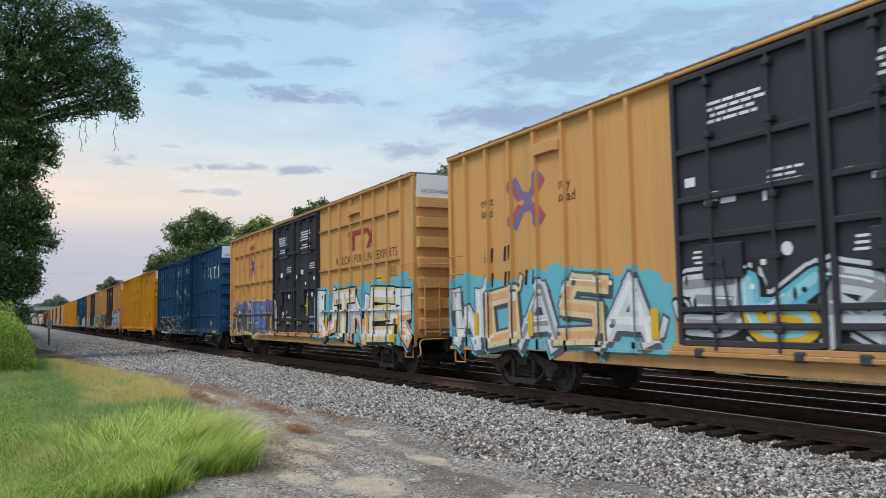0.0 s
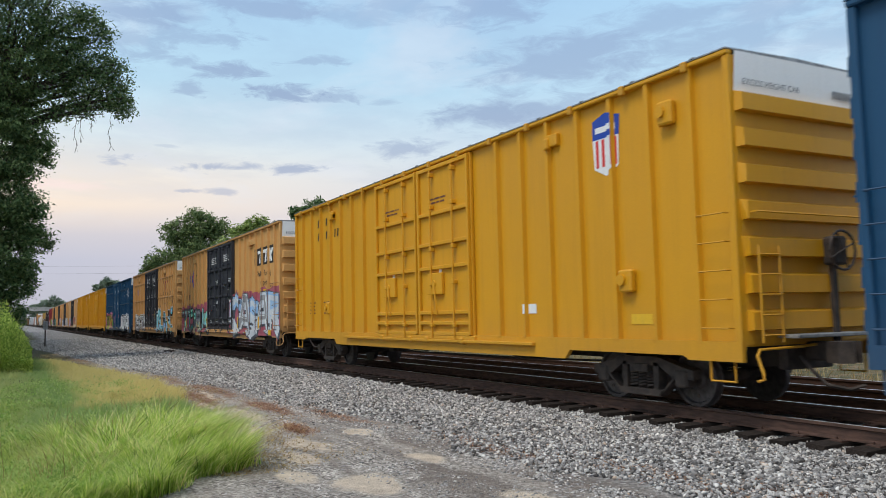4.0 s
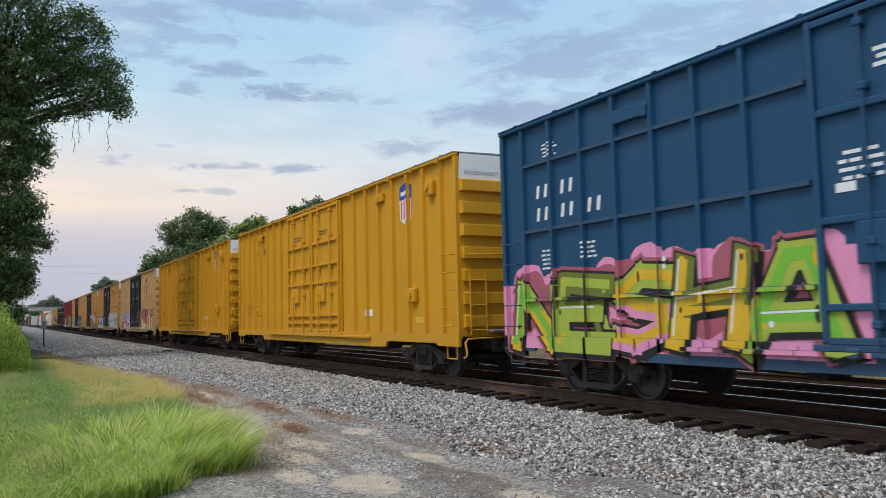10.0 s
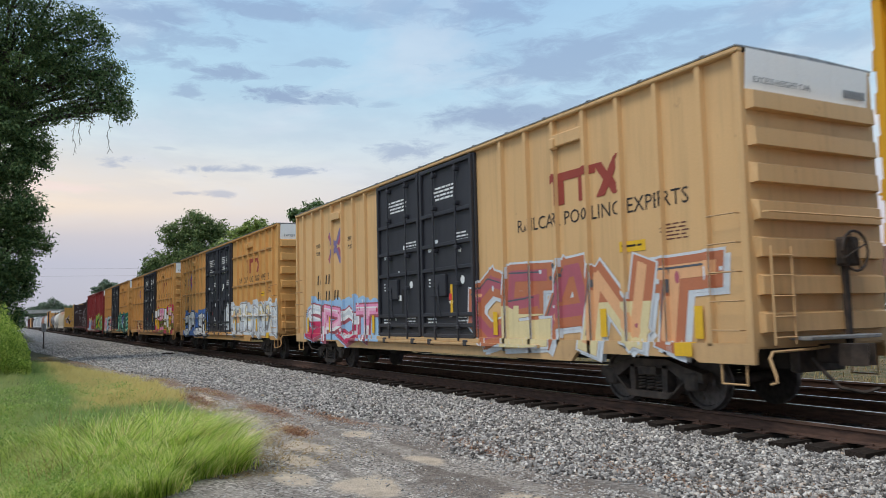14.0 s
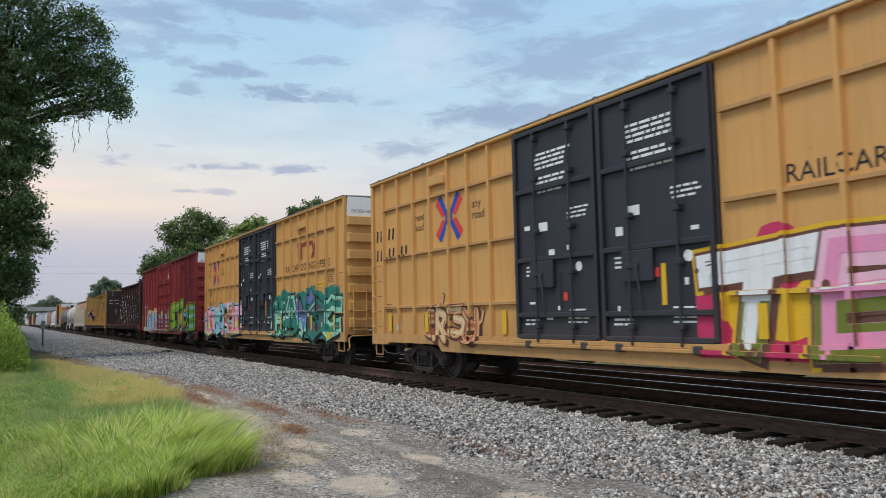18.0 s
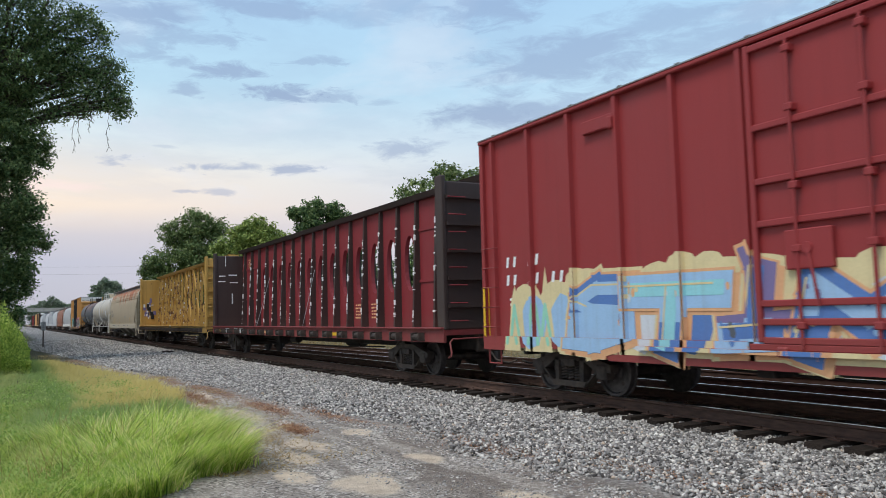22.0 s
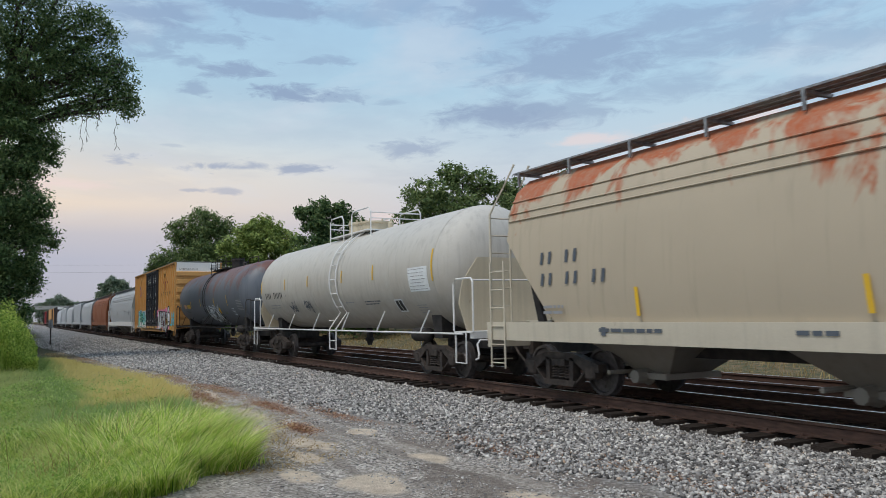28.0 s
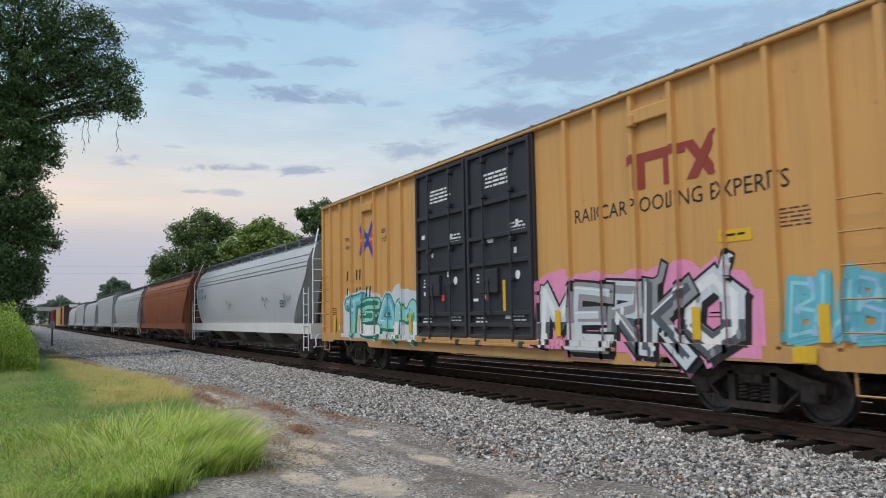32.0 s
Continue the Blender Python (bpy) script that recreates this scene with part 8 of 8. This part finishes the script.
tree((-105, 20.5, 0.1), [(-105, 21.0, 14.1, 2.2), (-105, 18.2, 13.0, 2.1), (-105, 23.5, 13.7, 1.7), (-105, 19.9, 10.6, 3.1), (-105, 16.3, 9.3, 1.8), (-105, 22.8, 10.7, 2.7), (-105, 14.9, 8.0, 1.1), (-105, 20.3, 7.3, 3.4), (-105, 17.2, 5.9, 2.8)],
     LEAF_MID, 34000, 0.2, "broad dark green tree behind the railway", 0.35, 23)
tree((-85, 23.0, 0.2), [(-85, 23.2, 11.7, 1.4), (-85, 21.6, 10.7, 1.3), (-85, 24.4, 11.3, 1.3), (-85, 22.8, 9.4, 2.5), (-85, 20.1, 9.0, 1.6), (-85, 22.5, 6.9, 2.8), (-85, 25.7, 9.4, 2.2), (-85, 22.0, 4.0, 2.4)],
     LEAF_BRIGHT, 26000, 0.2, "lighter green tree behind the railway", 0.28, 24)
tree((-72, 26.4, 0.3), [(-72, 25.4, 12.0, 1.2), (-72, 23.6, 11.6, 0.9), (-72, 27.4, 11.9, 1.2), (-72, 25.1, 10.5, 1.6), (-72, 28.5, 10.6, 1.4), (-72, 25.6, 8.3, 2.3), (-72, 28.8, 7.8, 2.3), (-72, 26.5, 4.8, 2.4)],
     LEAF_DARK, 26000, 0.18, "dark green tree behind the railway", 0.28, 25)
tree((-50, 29.5, 0.4), [(-50, 27.7, 11.8, 1.1), (-50, 25.4, 10.1, 1.5), (-50, 30.1, 11.4, 1.3), (-50, 32.8, 11.0, 1.2), (-50, 35.0, 10.7, 1.1), (-50, 27.6, 9.4, 2.1), (-50, 32.0, 9.0, 1.9), (-50, 24.2, 8.6, 1.0), (-50, 27.5, 6.1, 2.2), (-50, 31.4, 5.3, 2.3), (-50, 35.0, 7.1, 2.0), (-50, 29.5, 2.6, 2.2)],
     LEAF_MID, 36000, 0.16, "broad leafy tree beyond the far track", 0.32, 26)
tree((-44, 35.8, 0.55), [(-44, 33.5, 10.7, 1.1), (-44, 36.0, 10.4, 1.3), (-44, 38.0, 9.3, 1.4), (-44, 35.3, 7.6, 2.0), (-44, 38.4, 7.3, 1.3), (-44, 33.3, 5.1, 2.3), (-44, 37.2, 4.4, 2.2), (-44, 35.6, 2.4, 2.0), (-44, 32.0, 2.2, 1.8)],
     LEAF_DARK, 30000, 0.16, "dark tree with thin upper twigs before the parking lot", 0.3, 27, open_=0.45)
tree((-38, 49.5, 0.7), [(-38, 45.6, 8.5, 1.1), (-38, 47.8, 7.4, 1.4), (-38, 51.0, 8.7, 1.3), (-38, 53.8, 8.0, 1.2), (-38, 46.0, 6.1, 1.3), (-38, 50.8, 6.2, 2.0), (-38, 54.3, 6.3, 1.2), (-38, 47.6, 4.1, 1.7), (-38, 51.2, 3.9, 1.6)],
     LEAF_DARK, 16000, 0.2, "small dark tree beside the brick building", 0.22, 28)
tree((-80, 87, 0.7), [(-80, 85.3, 12.3, 1.9), (-80, 89.9, 13.3, 1.9), (-80, 82.6, 11.4, 1.3), (-80, 87.0, 10.0, 2.6)], LEAF_MID, 5000, 0.32, "tree behind the building's roof", 0.3, 29)
tree((-330, 32, 0), [(-330, 31.9, 16.4, 2.6), (-330, 28.8, 14.6, 2.0), (-330, 35.4, 15.4, 2.4), (-330, 32.0, 12.6, 3.4), (-330, 37.4, 12.8, 2.4), (-330, 28.5, 11.2, 2.6), (-330, 33.0, 8.6, 3.8)], LEAF_HAZE, 8000, 0.5, "distant round tree with haze put into its leaf colour", 0.35, 30)
# beyond 300 m the leaf colour carries the haze
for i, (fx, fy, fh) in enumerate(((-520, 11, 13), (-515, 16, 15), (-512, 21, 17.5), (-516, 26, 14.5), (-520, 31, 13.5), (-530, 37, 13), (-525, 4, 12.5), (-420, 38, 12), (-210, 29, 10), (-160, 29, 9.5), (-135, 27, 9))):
    tree((fx, fy, 0), [(fx, fy, fh - 2, 2.4), (fx, fy + 2.6, fh - 3.6, 2.3), (fx, fy - 2.6, fh - 4.0, 2.3), (fx, fy, fh - 6.0, 3.2), (fx, fy + 1, fh - 9, 3.4)], LEAF_HAZE if fx < -300 else LEAF_MID, 3200, 0.5, "distant tree on the skyline", 0.3, 40 + i)
# unseen row of trees on the near side, added to shade the far cars
for i, (fx, fy, fh) in enumerate(((-52, -5.5, 16), (-60, -5.2, 15), (-69, -5.4, 17), (-79, -5.2, 16), (-90, -5.0, 15), (-102, -5.0, 17), (-116, -4.6, 16), (-132, -4.4, 16), (-150, -4.2, 15), (-172, -4.0, 16))):
    tree((fx, fy, 0.1), [(fx, fy, fh - 2.2, 2.6), (fx + 3.4, fy - 0.4, fh - 4.0, 3.0), (fx - 3.4, fy - 0.3, fh - 4.6, 3.0), (fx, fy, fh - 7.5, 3.8), (fx + 3.0, fy, 4.6, 3.2), (fx - 3.2, fy, 4.2, 3.2)], LEAF_DARK, 6500, 0.3, "unseen dark tree, added to shade the far cars", 0.26, 110 + i)
# a wooded edge behind the second track
wooded = random.Random(5)
for i, (fx, fy) in enumerate(((-57, 32), (-63, 31), (-68, 29), (-77, 28), (-82, 30), (-91, 26), (-96, 24), (-101, 27), (-112, 23), (-118, 25), (-126, 22))):
    fh = wooded.uniform(6.5, 8.2)
    tree((fx, fy, 0.2), [(fx + wooded.uniform(-1, 1), fy + wooded.uniform(-1, 1), fh - 1.4, 1.6), (fx + 1.6, fy + 0.6, fh - 3.0, 1.9), (fx - 1.7, fy - 0.4, fh - 3.2, 1.9), (fx, fy, 2.2, 2.2)], LEAF_DARK if i % 3 else LEAF_MID, 7000, 0.2, "dark tree in the wooded edge behind the railway", 0.2, 80 + i)
# undergrowth between the trees
for i, (sx, sy, sr) in enumerate(((-60, 24, 1.9), (-64, 27, 2.2), (-56, 30, 2.0), (-47, 27, 1.7), (-78, 22, 2.0), (-92, 20, 2.4), (-40, 41, 1.6), (-47, 40, 1.9))):
    s_ = tree((sx, sy, 0.2), [(sx, sy, sr, sr), (sx + 1.5, sy + 0.8, sr * 0.8, sr * 0.8), (sx - 1.6, sy - 0.3, sr * 0.75, sr * 0.75)], LEAF_DARK, 3200, 0.19, "dense dark shrub beyond the far track", 0.09, 60 + i)
    s_.name = "shrub"
    tagged(s_, category="shrub", group="shrubs beyond the track")
# thin hanging vines under the limb
for vx, vy, vz, vl in ((-42, 2.55, 11.6, 1.6), (-42, 2.75, 11.7, 1.2), (-42, 4.1, 11.7, 1.5), (-42, 3.3, 11.8, 0.7)):
    v_ = new("hanging_vine")
    v_.location = (vx, vy, vz)
    tagged(v_, "thin pale vine that hangs from the limb", "vine", "hanging vines")
    b = Build()
    rr = random.Random(int(vy * 100))
    pts = [(rr.uniform(-0.05, 0.05), rr.uniform(-0.07, 0.07), 0.6 - k * (vl + 0.6) / 8) for k in range(9)]
    b.tube(pts, 0.014, 0, 4)
    for k in range(2, 8):
        b.tube([pts[k], (pts[k][0], pts[k][1] + rr.uniform(-0.16, 0.16), pts[k][2] - 0.22)], 0.008, 0, 4)
    part("vine_stem", b, BARK, v_)

# ---- small things by the track ----
post_ = new("marker_post")
post_.location = (-65.5, 2.15, 0.0)
tagged(post_, "thin dark trackside post with a pale plate", "post")
b = Build()
b.tube([(0, 0, -0.2), (0, 0, 1.9)], 0.05, 0, 8)
part("post_pole", b, IRON, post_)
b = Build()
b.box(0.04, 0.07, -0.16, 0.16, 1.25, 1.88, 0, 0.02)
part("post_plate", b, GALV, post_, "small pale grey plate")
dirt = Build()
for k in range(10):
    a = k * 0.628
    dirt.lathe([(0, 0.16), (0.07, 0.12), (0.11, 0.03)], "z", (0.35 * math.cos(a) * (k % 3) * 0.6, 0.14 * math.sin(a) * (k % 4) * 0.5, 0), 7)
clod = new("clod")
clod.location = (-45.6, 7.6, 0.0)
tagged(clod, "low dark heap of earth on the gravel", "heap")
tagged(part("earth_lump", dirt, TIE_WOOD, clod), kind="stuff")

# ---- beyond the railway: parking lot, fence, cars and buildings ----


def brick_tone(q, o):
    br = q.add("TexBrick", ins={"Vector": o, "Scale": 4.0, "Color1": rgb(128, 94, 78), "Color2": rgb(108, 78, 66), "Mortar": rgb(140, 130, 120), "Mortar Size": 0.012})
    return q.mix(q.ramp(q.noise(o, 1.2, 4), [(0.3, 0.3), (0.7, 0.0)]), br.outputs["Color"], rgb(84, 64, 56))


BRICK = material("building_brick", lambda q, o: brick_tone(q, o), 0.9)
METAL_ROOF = material("brown_standing_seam", lambda q, o: q.ramp(q.noise(o, 2.0, 4), [(0.3, rgb(112, 82, 70)), (0.7, rgb(134, 102, 88))]), 0.55)
GLASS = material("window_glass", lambda q, o: q.ramp(q.noise(o, 0.8, 2), [(0.3, (0.01, 0.012, 0.014, 1)), (0.7, (0.02, 0.024, 0.028, 1))]), 0.08, spec=0.8)
CAR_WHITE = material("car_white", lambda q, o: q.ramp(q.noise(o, 2.0, 3), [(0.3, rgb(222, 224, 228)), (0.7, rgb(236, 238, 240))]), 0.25)
CAR_DARK = material("car_dark", lambda q, o: q.ramp(q.noise(o, 2.0, 3), [(0.3, rgb(34, 36, 42)), (0.7, rgb(46, 48, 54))]), 0.25)
RUBBER = material("tyre_rubber", lambda q, o: q.ramp(q.noise(o, 20.0, 3), [(0.3, (0.015, 0.015, 0.016, 1)), (0.7, (0.03, 0.03, 0.03, 1))]), 0.85)
FENCE_BLACK = material("fence_black", lambda q, o: q.ramp(q.noise(o, 12.0, 3), [(0.3, (0.01, 0.01, 0.011, 1)), (0.7, (0.025, 0.025, 0.026, 1))]), 0.5)


def building(name, x0, x1, y0, y1, z1, label, seed):
    """Brick walls with deep window openings below a sloped seamed metal band."""
    h = new(name)
    h.location = (x1, y0, 0.6)
    tagged(h, label, "building")
    w, d, t = x1 - x0, y1 - y0, z1 - 0.6
    band = t * 0.42
    for nm, bx in (("wall", (-0.35, 0.0, 0, d)), ("wall", (-w, -w + 0.35, 0, d)), ("wall", (-w, 0, 0, 0.35)), ("wall", (-w, 0, d - 0.35, d))):
        b = Build()
        b.box(bx[0], bx[1], bx[2], bx[3], -0.4, t - band)
        part(nm, b, BRICK, h)
    b = Build()
    b.box(-w, 0, 0, d, t - band - 0.05, t - 0.35)
    part("roof", b, TIE_WOOD, h)
    b = Build()
    b.hexa([(-w - 0.5, -0.5, t - band), (0.5, -0.5, t - band), (0.5, d + 0.5, t - band), (-w - 0.5, d + 0.5, t - band)], [(-w, 0, t), (0, 0, t), (0, d, t), (-w, d, t)])
    for k in range(int(d / 0.5)):
        y = -0.3 + k * (d + 0.4) / int(d / 0.5)
        b.hexa([(0.5, y, t - band), (0.55, y, t - band), (0.55, y + 0.06, t - band), (0.5, y + 0.06, t - band)], [(0.0, y, t), (0.05, y, t), (0.05, y + 0.06, t), (0.0, y + 0.06, t)])
    for k in range(int(w / 0.5)):
        x = -w + k * w / int(w / 0.5)
        b.hexa([(x, -0.55, t - band), (x + 0.06, -0.55, t - band), (x + 0.06, -0.5, t - band), (x, -0.5, t - band)], [(x, -0.05, t), (x + 0.06, -0.05, t), (x + 0.06, 0, t), (x, 0, t)])
    part("mansard", b, METAL_ROOF, h)
    for k in range(int(d / 3.2)):
        y = 1.0 + k * 3.2
        wn = new("window")
        wn.parent, wn.location = h, (0, y, 0)
        b = Build()
        b.box(-0.05, 0.01, 0, 1.9, 1.2, t - band - 0.35)
        put("pane", b.mesh("pane", [GLASS]), wn)
        b = Build()
        for a in (0, 0.92, 1.84):
            b.box(0.0, 0.05, a, a + 0.06, 1.2, t - band - 0.35)
        b.box(0.0, 0.09, -0.05, 1.95, 1.1, 1.2)
        put("window_frame", b.mesh("window_frame", [FENCE_BLACK]), wn)
    for k in range(int(w / 3.2)):
        x = -w + 1.0 + k * 3.2
        wn = new("window")
        wn.parent, wn.location = h, (x, 0, 0)
        b = Build()
        b.box(0, 1.9, -0.01, 0.05, 1.2, t - band - 0.35)
        put("pane", b.mesh("pane", [GLASS]), wn)
        b = Build()
        for a in (0, 0.92, 1.84):
            b.box(a, a + 0.06, -0.05, 0.0, 1.2, t - band - 0.35)
        put("window_frame", b.mesh("window_frame", [FENCE_BLACK]), wn)
    return h


building("brick_building", -86, -54, 46, 72, 7.9, "low brick building with a brown seamed metal band", 1)
b2_ = building("brick_building", -42, -8, 66, 88, 6.9, "brick building with dark windows behind the trees", 2)
unit = new("roof_unit")
unit.location = (-34, 70, 6.9)
tagged(unit, "pale metal ventilation unit on the roof", "ventilation unit")
b = Build()
b.box(-1.2, 1.2, -1, 1, -0.4, 1.3, 0, 0.05)
part("housing", b, GALV, unit)
b = Build()
for k in range(5):
    b.box(-1.0, 1.0, -1.04, -1.0, 0.1 + k * 0.22, 0.2 + k * 0.22)
part("louvre", b, GALV, unit)


def parked_car(x, y, z, turn, paint_, label, long_=4.7):
    c = new("parked_car")
    c.location, c.rotation_euler = (x, y, z), (0, 0, turn)
    tagged(c, label, "car", "cars in the parking lot")
    k = long_ / 4.7
    b = Build()
    prof = [(-2.3, 0.35), (-2.35, 0.75), (-2.2, 1.0), (-1.2, 1.08), (2.1, 1.1), (2.32, 0.95), (2.35, 0.4), (2.2, 0.3), (-2.2, 0.28)]
    for s0, s1, ins in ((-0.9, 0.9, 0),):
        b.prism([(px * k, pz) for px, pz in prof], "y", -0.9, 0.9)
    part("car_body", b, paint_, c)
    b = Build()
    lo = [(-1.25, 1.06), (2.15, 1.08)]
    b.hexa([(-1.3 * k, -0.84, 1.06), (2.2 * k, -0.84, 1.06), (2.2 * k, 0.84, 1.06), (-1.3 * k, 0.84, 1.06)], [(-0.5 * k, -0.66, 1.66), (1.75 * k, -0.66, 1.68), (1.75 * k, 0.66, 1.68), (-0.5 * k, 0.66, 1.66)])
    part("glasshouse", b, GLASS, c, "dark windows")
    b = Build()
    b.box(-0.55 * k, 1.8 * k, -0.68, 0.68, 1.66, 1.72, 0, 0.02)
    for px, qx in ((-1.27, -0.5), (0.3, 0.3), (1.2, 1.15), (2.18, 1.74)):
        for s in (-1, 1):
            b.tube([(px * k, s * 0.845, 1.06), (qx * k, s * 0.67, 1.68)], 0.04, 0, 5)
    part("car_roof", b, paint_, c)
    for sx in (-1.42, 1.42):
        for s in (-1, 1):
            w = new("wheel")
            w.parent, w.location = c, (sx * k, s * 0.82, 0.34)
            b = Build()
            b.lathe([(-0.1, 0.28), (-0.1, 0.33), (0.1, 0.33), (0.1, 0.28)], "y", (0, 0, 0), 18)
            put("tyre", b.mesh("tyre", [RUBBER], True), w)
            b = Build()
            b.lathe([(-0.105, 0.05), (-0.105, 0.2), (0.105, 0.2), (0.105, 0.05)], "y", (0, 0, 0), 14)
            put("rim", b.mesh("rim", [GALV], True), w)
    for s in (-1, 1):
        b = Build()
        b.box(-2.36 * k, -2.25 * k, s * 0.5, s * 0.82, 0.75, 0.92, 0, 0.02)
        part("headlight", b, INK["silver"], c)
        b = Build()
        b.box(2.3 * k, 2.37 * k, s * 0.6, s * 0.86, 0.8, 1.05, 0, 0.02)
        part("tail_light", b, INK["red"], c)
    return c


parked_car(-31.9, 40.6, 0.49, radians(2), CAR_WHITE, "white estate car parked behind the fence", 5.0)
parked_car(-39.9, 42.5, 0.49, radians(-3), CAR_WHITE, "white off-road car parked behind the fence", 4.8)
parked_car(-45.6, 43.0, 0.49, radians(0), CAR_DARK, "dark car parked behind the fence")
parked_car(-24.5, 41.0, 0.49, radians(4), CAR_WHITE, "white car parked at the end of the row")
parked_car(-56, 41.5, 0.49, radians(0), CAR_WHITE, "white car half hidden by trees")
fence = new("picket_fence")
fence.location = (0, 38.0, 0.52)
tagged(fence, "black metal picket fence along the parking lot", "fence")
pick = None
for k in range(180):
    if pick is None:
        b = Build()
        b.box(-0.012, 0.012, -0.012, 0.012, 0, 1.05)
        pick = b.mesh("picket", [FENCE_BLACK])
    put("picket", pick, fence, (-54 + k * 0.17, 0, 0))
for z in (0.15, 0.9):
    b = Build()
    b.box(-54, -23.4, -0.02, 0.02, z, z + 0.04)
    part("fence_rail", b, FENCE_BLACK, fence)
for k in range(13):
    b = Build()
    b.box(-54 + k * 2.55 - 0.04, -54 + k * 2.55 + 0.04, -0.04, 0.04, -0.4, 1.2, 0, 0.01)
    part("fence_post", b, FENCE_BLACK, fence)
CONCRETE = material("concrete", lambda q, o: q.ramp(q.noise(o, 0.7, 5), [(0.3, rgb(150, 148, 144)), (0.7, rgb(182, 180, 176))]), 0.85)
span = new("overpass")
span.location = (-480, 0, 0)
tagged(span, "distant road bridge over the railway", "bridge")
b = Build()
b.box(-5, 5, -60, 27, 8.2, 9.3)
part("bridge_deck", b, CONCRETE, span)
b = Build()
b.box(4.7, 5.0, -60, 27, 9.3, 10.1)
part("parapet", b, CONCRETE, span)
for y in (-14, 4, 18.5):
    b = Build()
    b.box(-1, 1, y - 0.6, y + 0.6, -0.3, 8.2)
    part("bridge_pier", b, CONCRETE, span)
b = Build()
b.hexa([(-6, 24, -0.5), (6, 24, -0.5), (6, 90, -0.5), (-6, 90, -0.5)], [(-5, 27, 9.0), (5, 27, 9.0), (5, 90, 6.0), (-5, 90, 6.0)])
part("embankment", b, GROUND, span)
for k, (z, sag) in enumerate(((18.2, 0.5), (16.0, 0.6))):
    w_ = new("overhead_wire")
    w_.location = (-260, 0, 0)
    tagged(w_, "thin overhead wire across the railway", "wire", "overhead wires")
    b = Build()
    b.tube([(0, -60 + i * 8, z + sag * ((i - 9) / 9) ** 2 + 0.012 * (-60 + i * 8)) for i in range(19)], 0.014, 0, 4)
    part("wire_strand", b, SHADOWED, w_)
for s in (-60, 84):
    p_ = new("utility_pole")
    p_.location = (-260, s, 0)
    tagged(p_, "wooden utility pole that carries the wires", "utility pole", "utility poles")
    b = Build()
    b.tube([(0, 0, -0.5), (0, 0, 21)], [0.2, 0.13], 0, 8)
    part("pole_shaft", b, BARK, p_)
    b = Build()
    b.box(-0.06, 0.06, -1.2, 1.2, 18.6, 18.8)
    part("crossarm", b, BARK, p_)


# ---- the train rolls past, slowing a little ----
def way_run(t):
    """How far the train has come, in metres, against its place at 16 s."""
    u = t - 16.0
    return 12.0378 * u - 0.026154 * u * u + 0.00011705 * u ** 3


def motions():
    for car, place in CARS:
        walk(car, [(t, pose(way_run(t) - place, YC, RAIL)) for t in range(0, 33, 2)])
    # the wheels roll while they pass the lot; each keeps its turn before and after
    for w, place, x in SPUN:
        passing = [k for k in range(0, 961) if -60 < way_run(k / FPS) - place < 2]
        if not passing:
            continue
        a, c = passing[0], passing[-1]
        turn = lambda k: pose(x, 0, 0.42, 0, math.degrees((way_run(k / FPS) - way_run(a / FPS)) / 0.42), 0)
        rows = [(k / FPS, turn(k)) for k in range(a, c + 1)]
        if a > 0:
            rows = [(0.0, turn(a))] + rows
        if c < 960:
            rows.append((32.0, turn(c)))
        walk(w, rows)


motions()
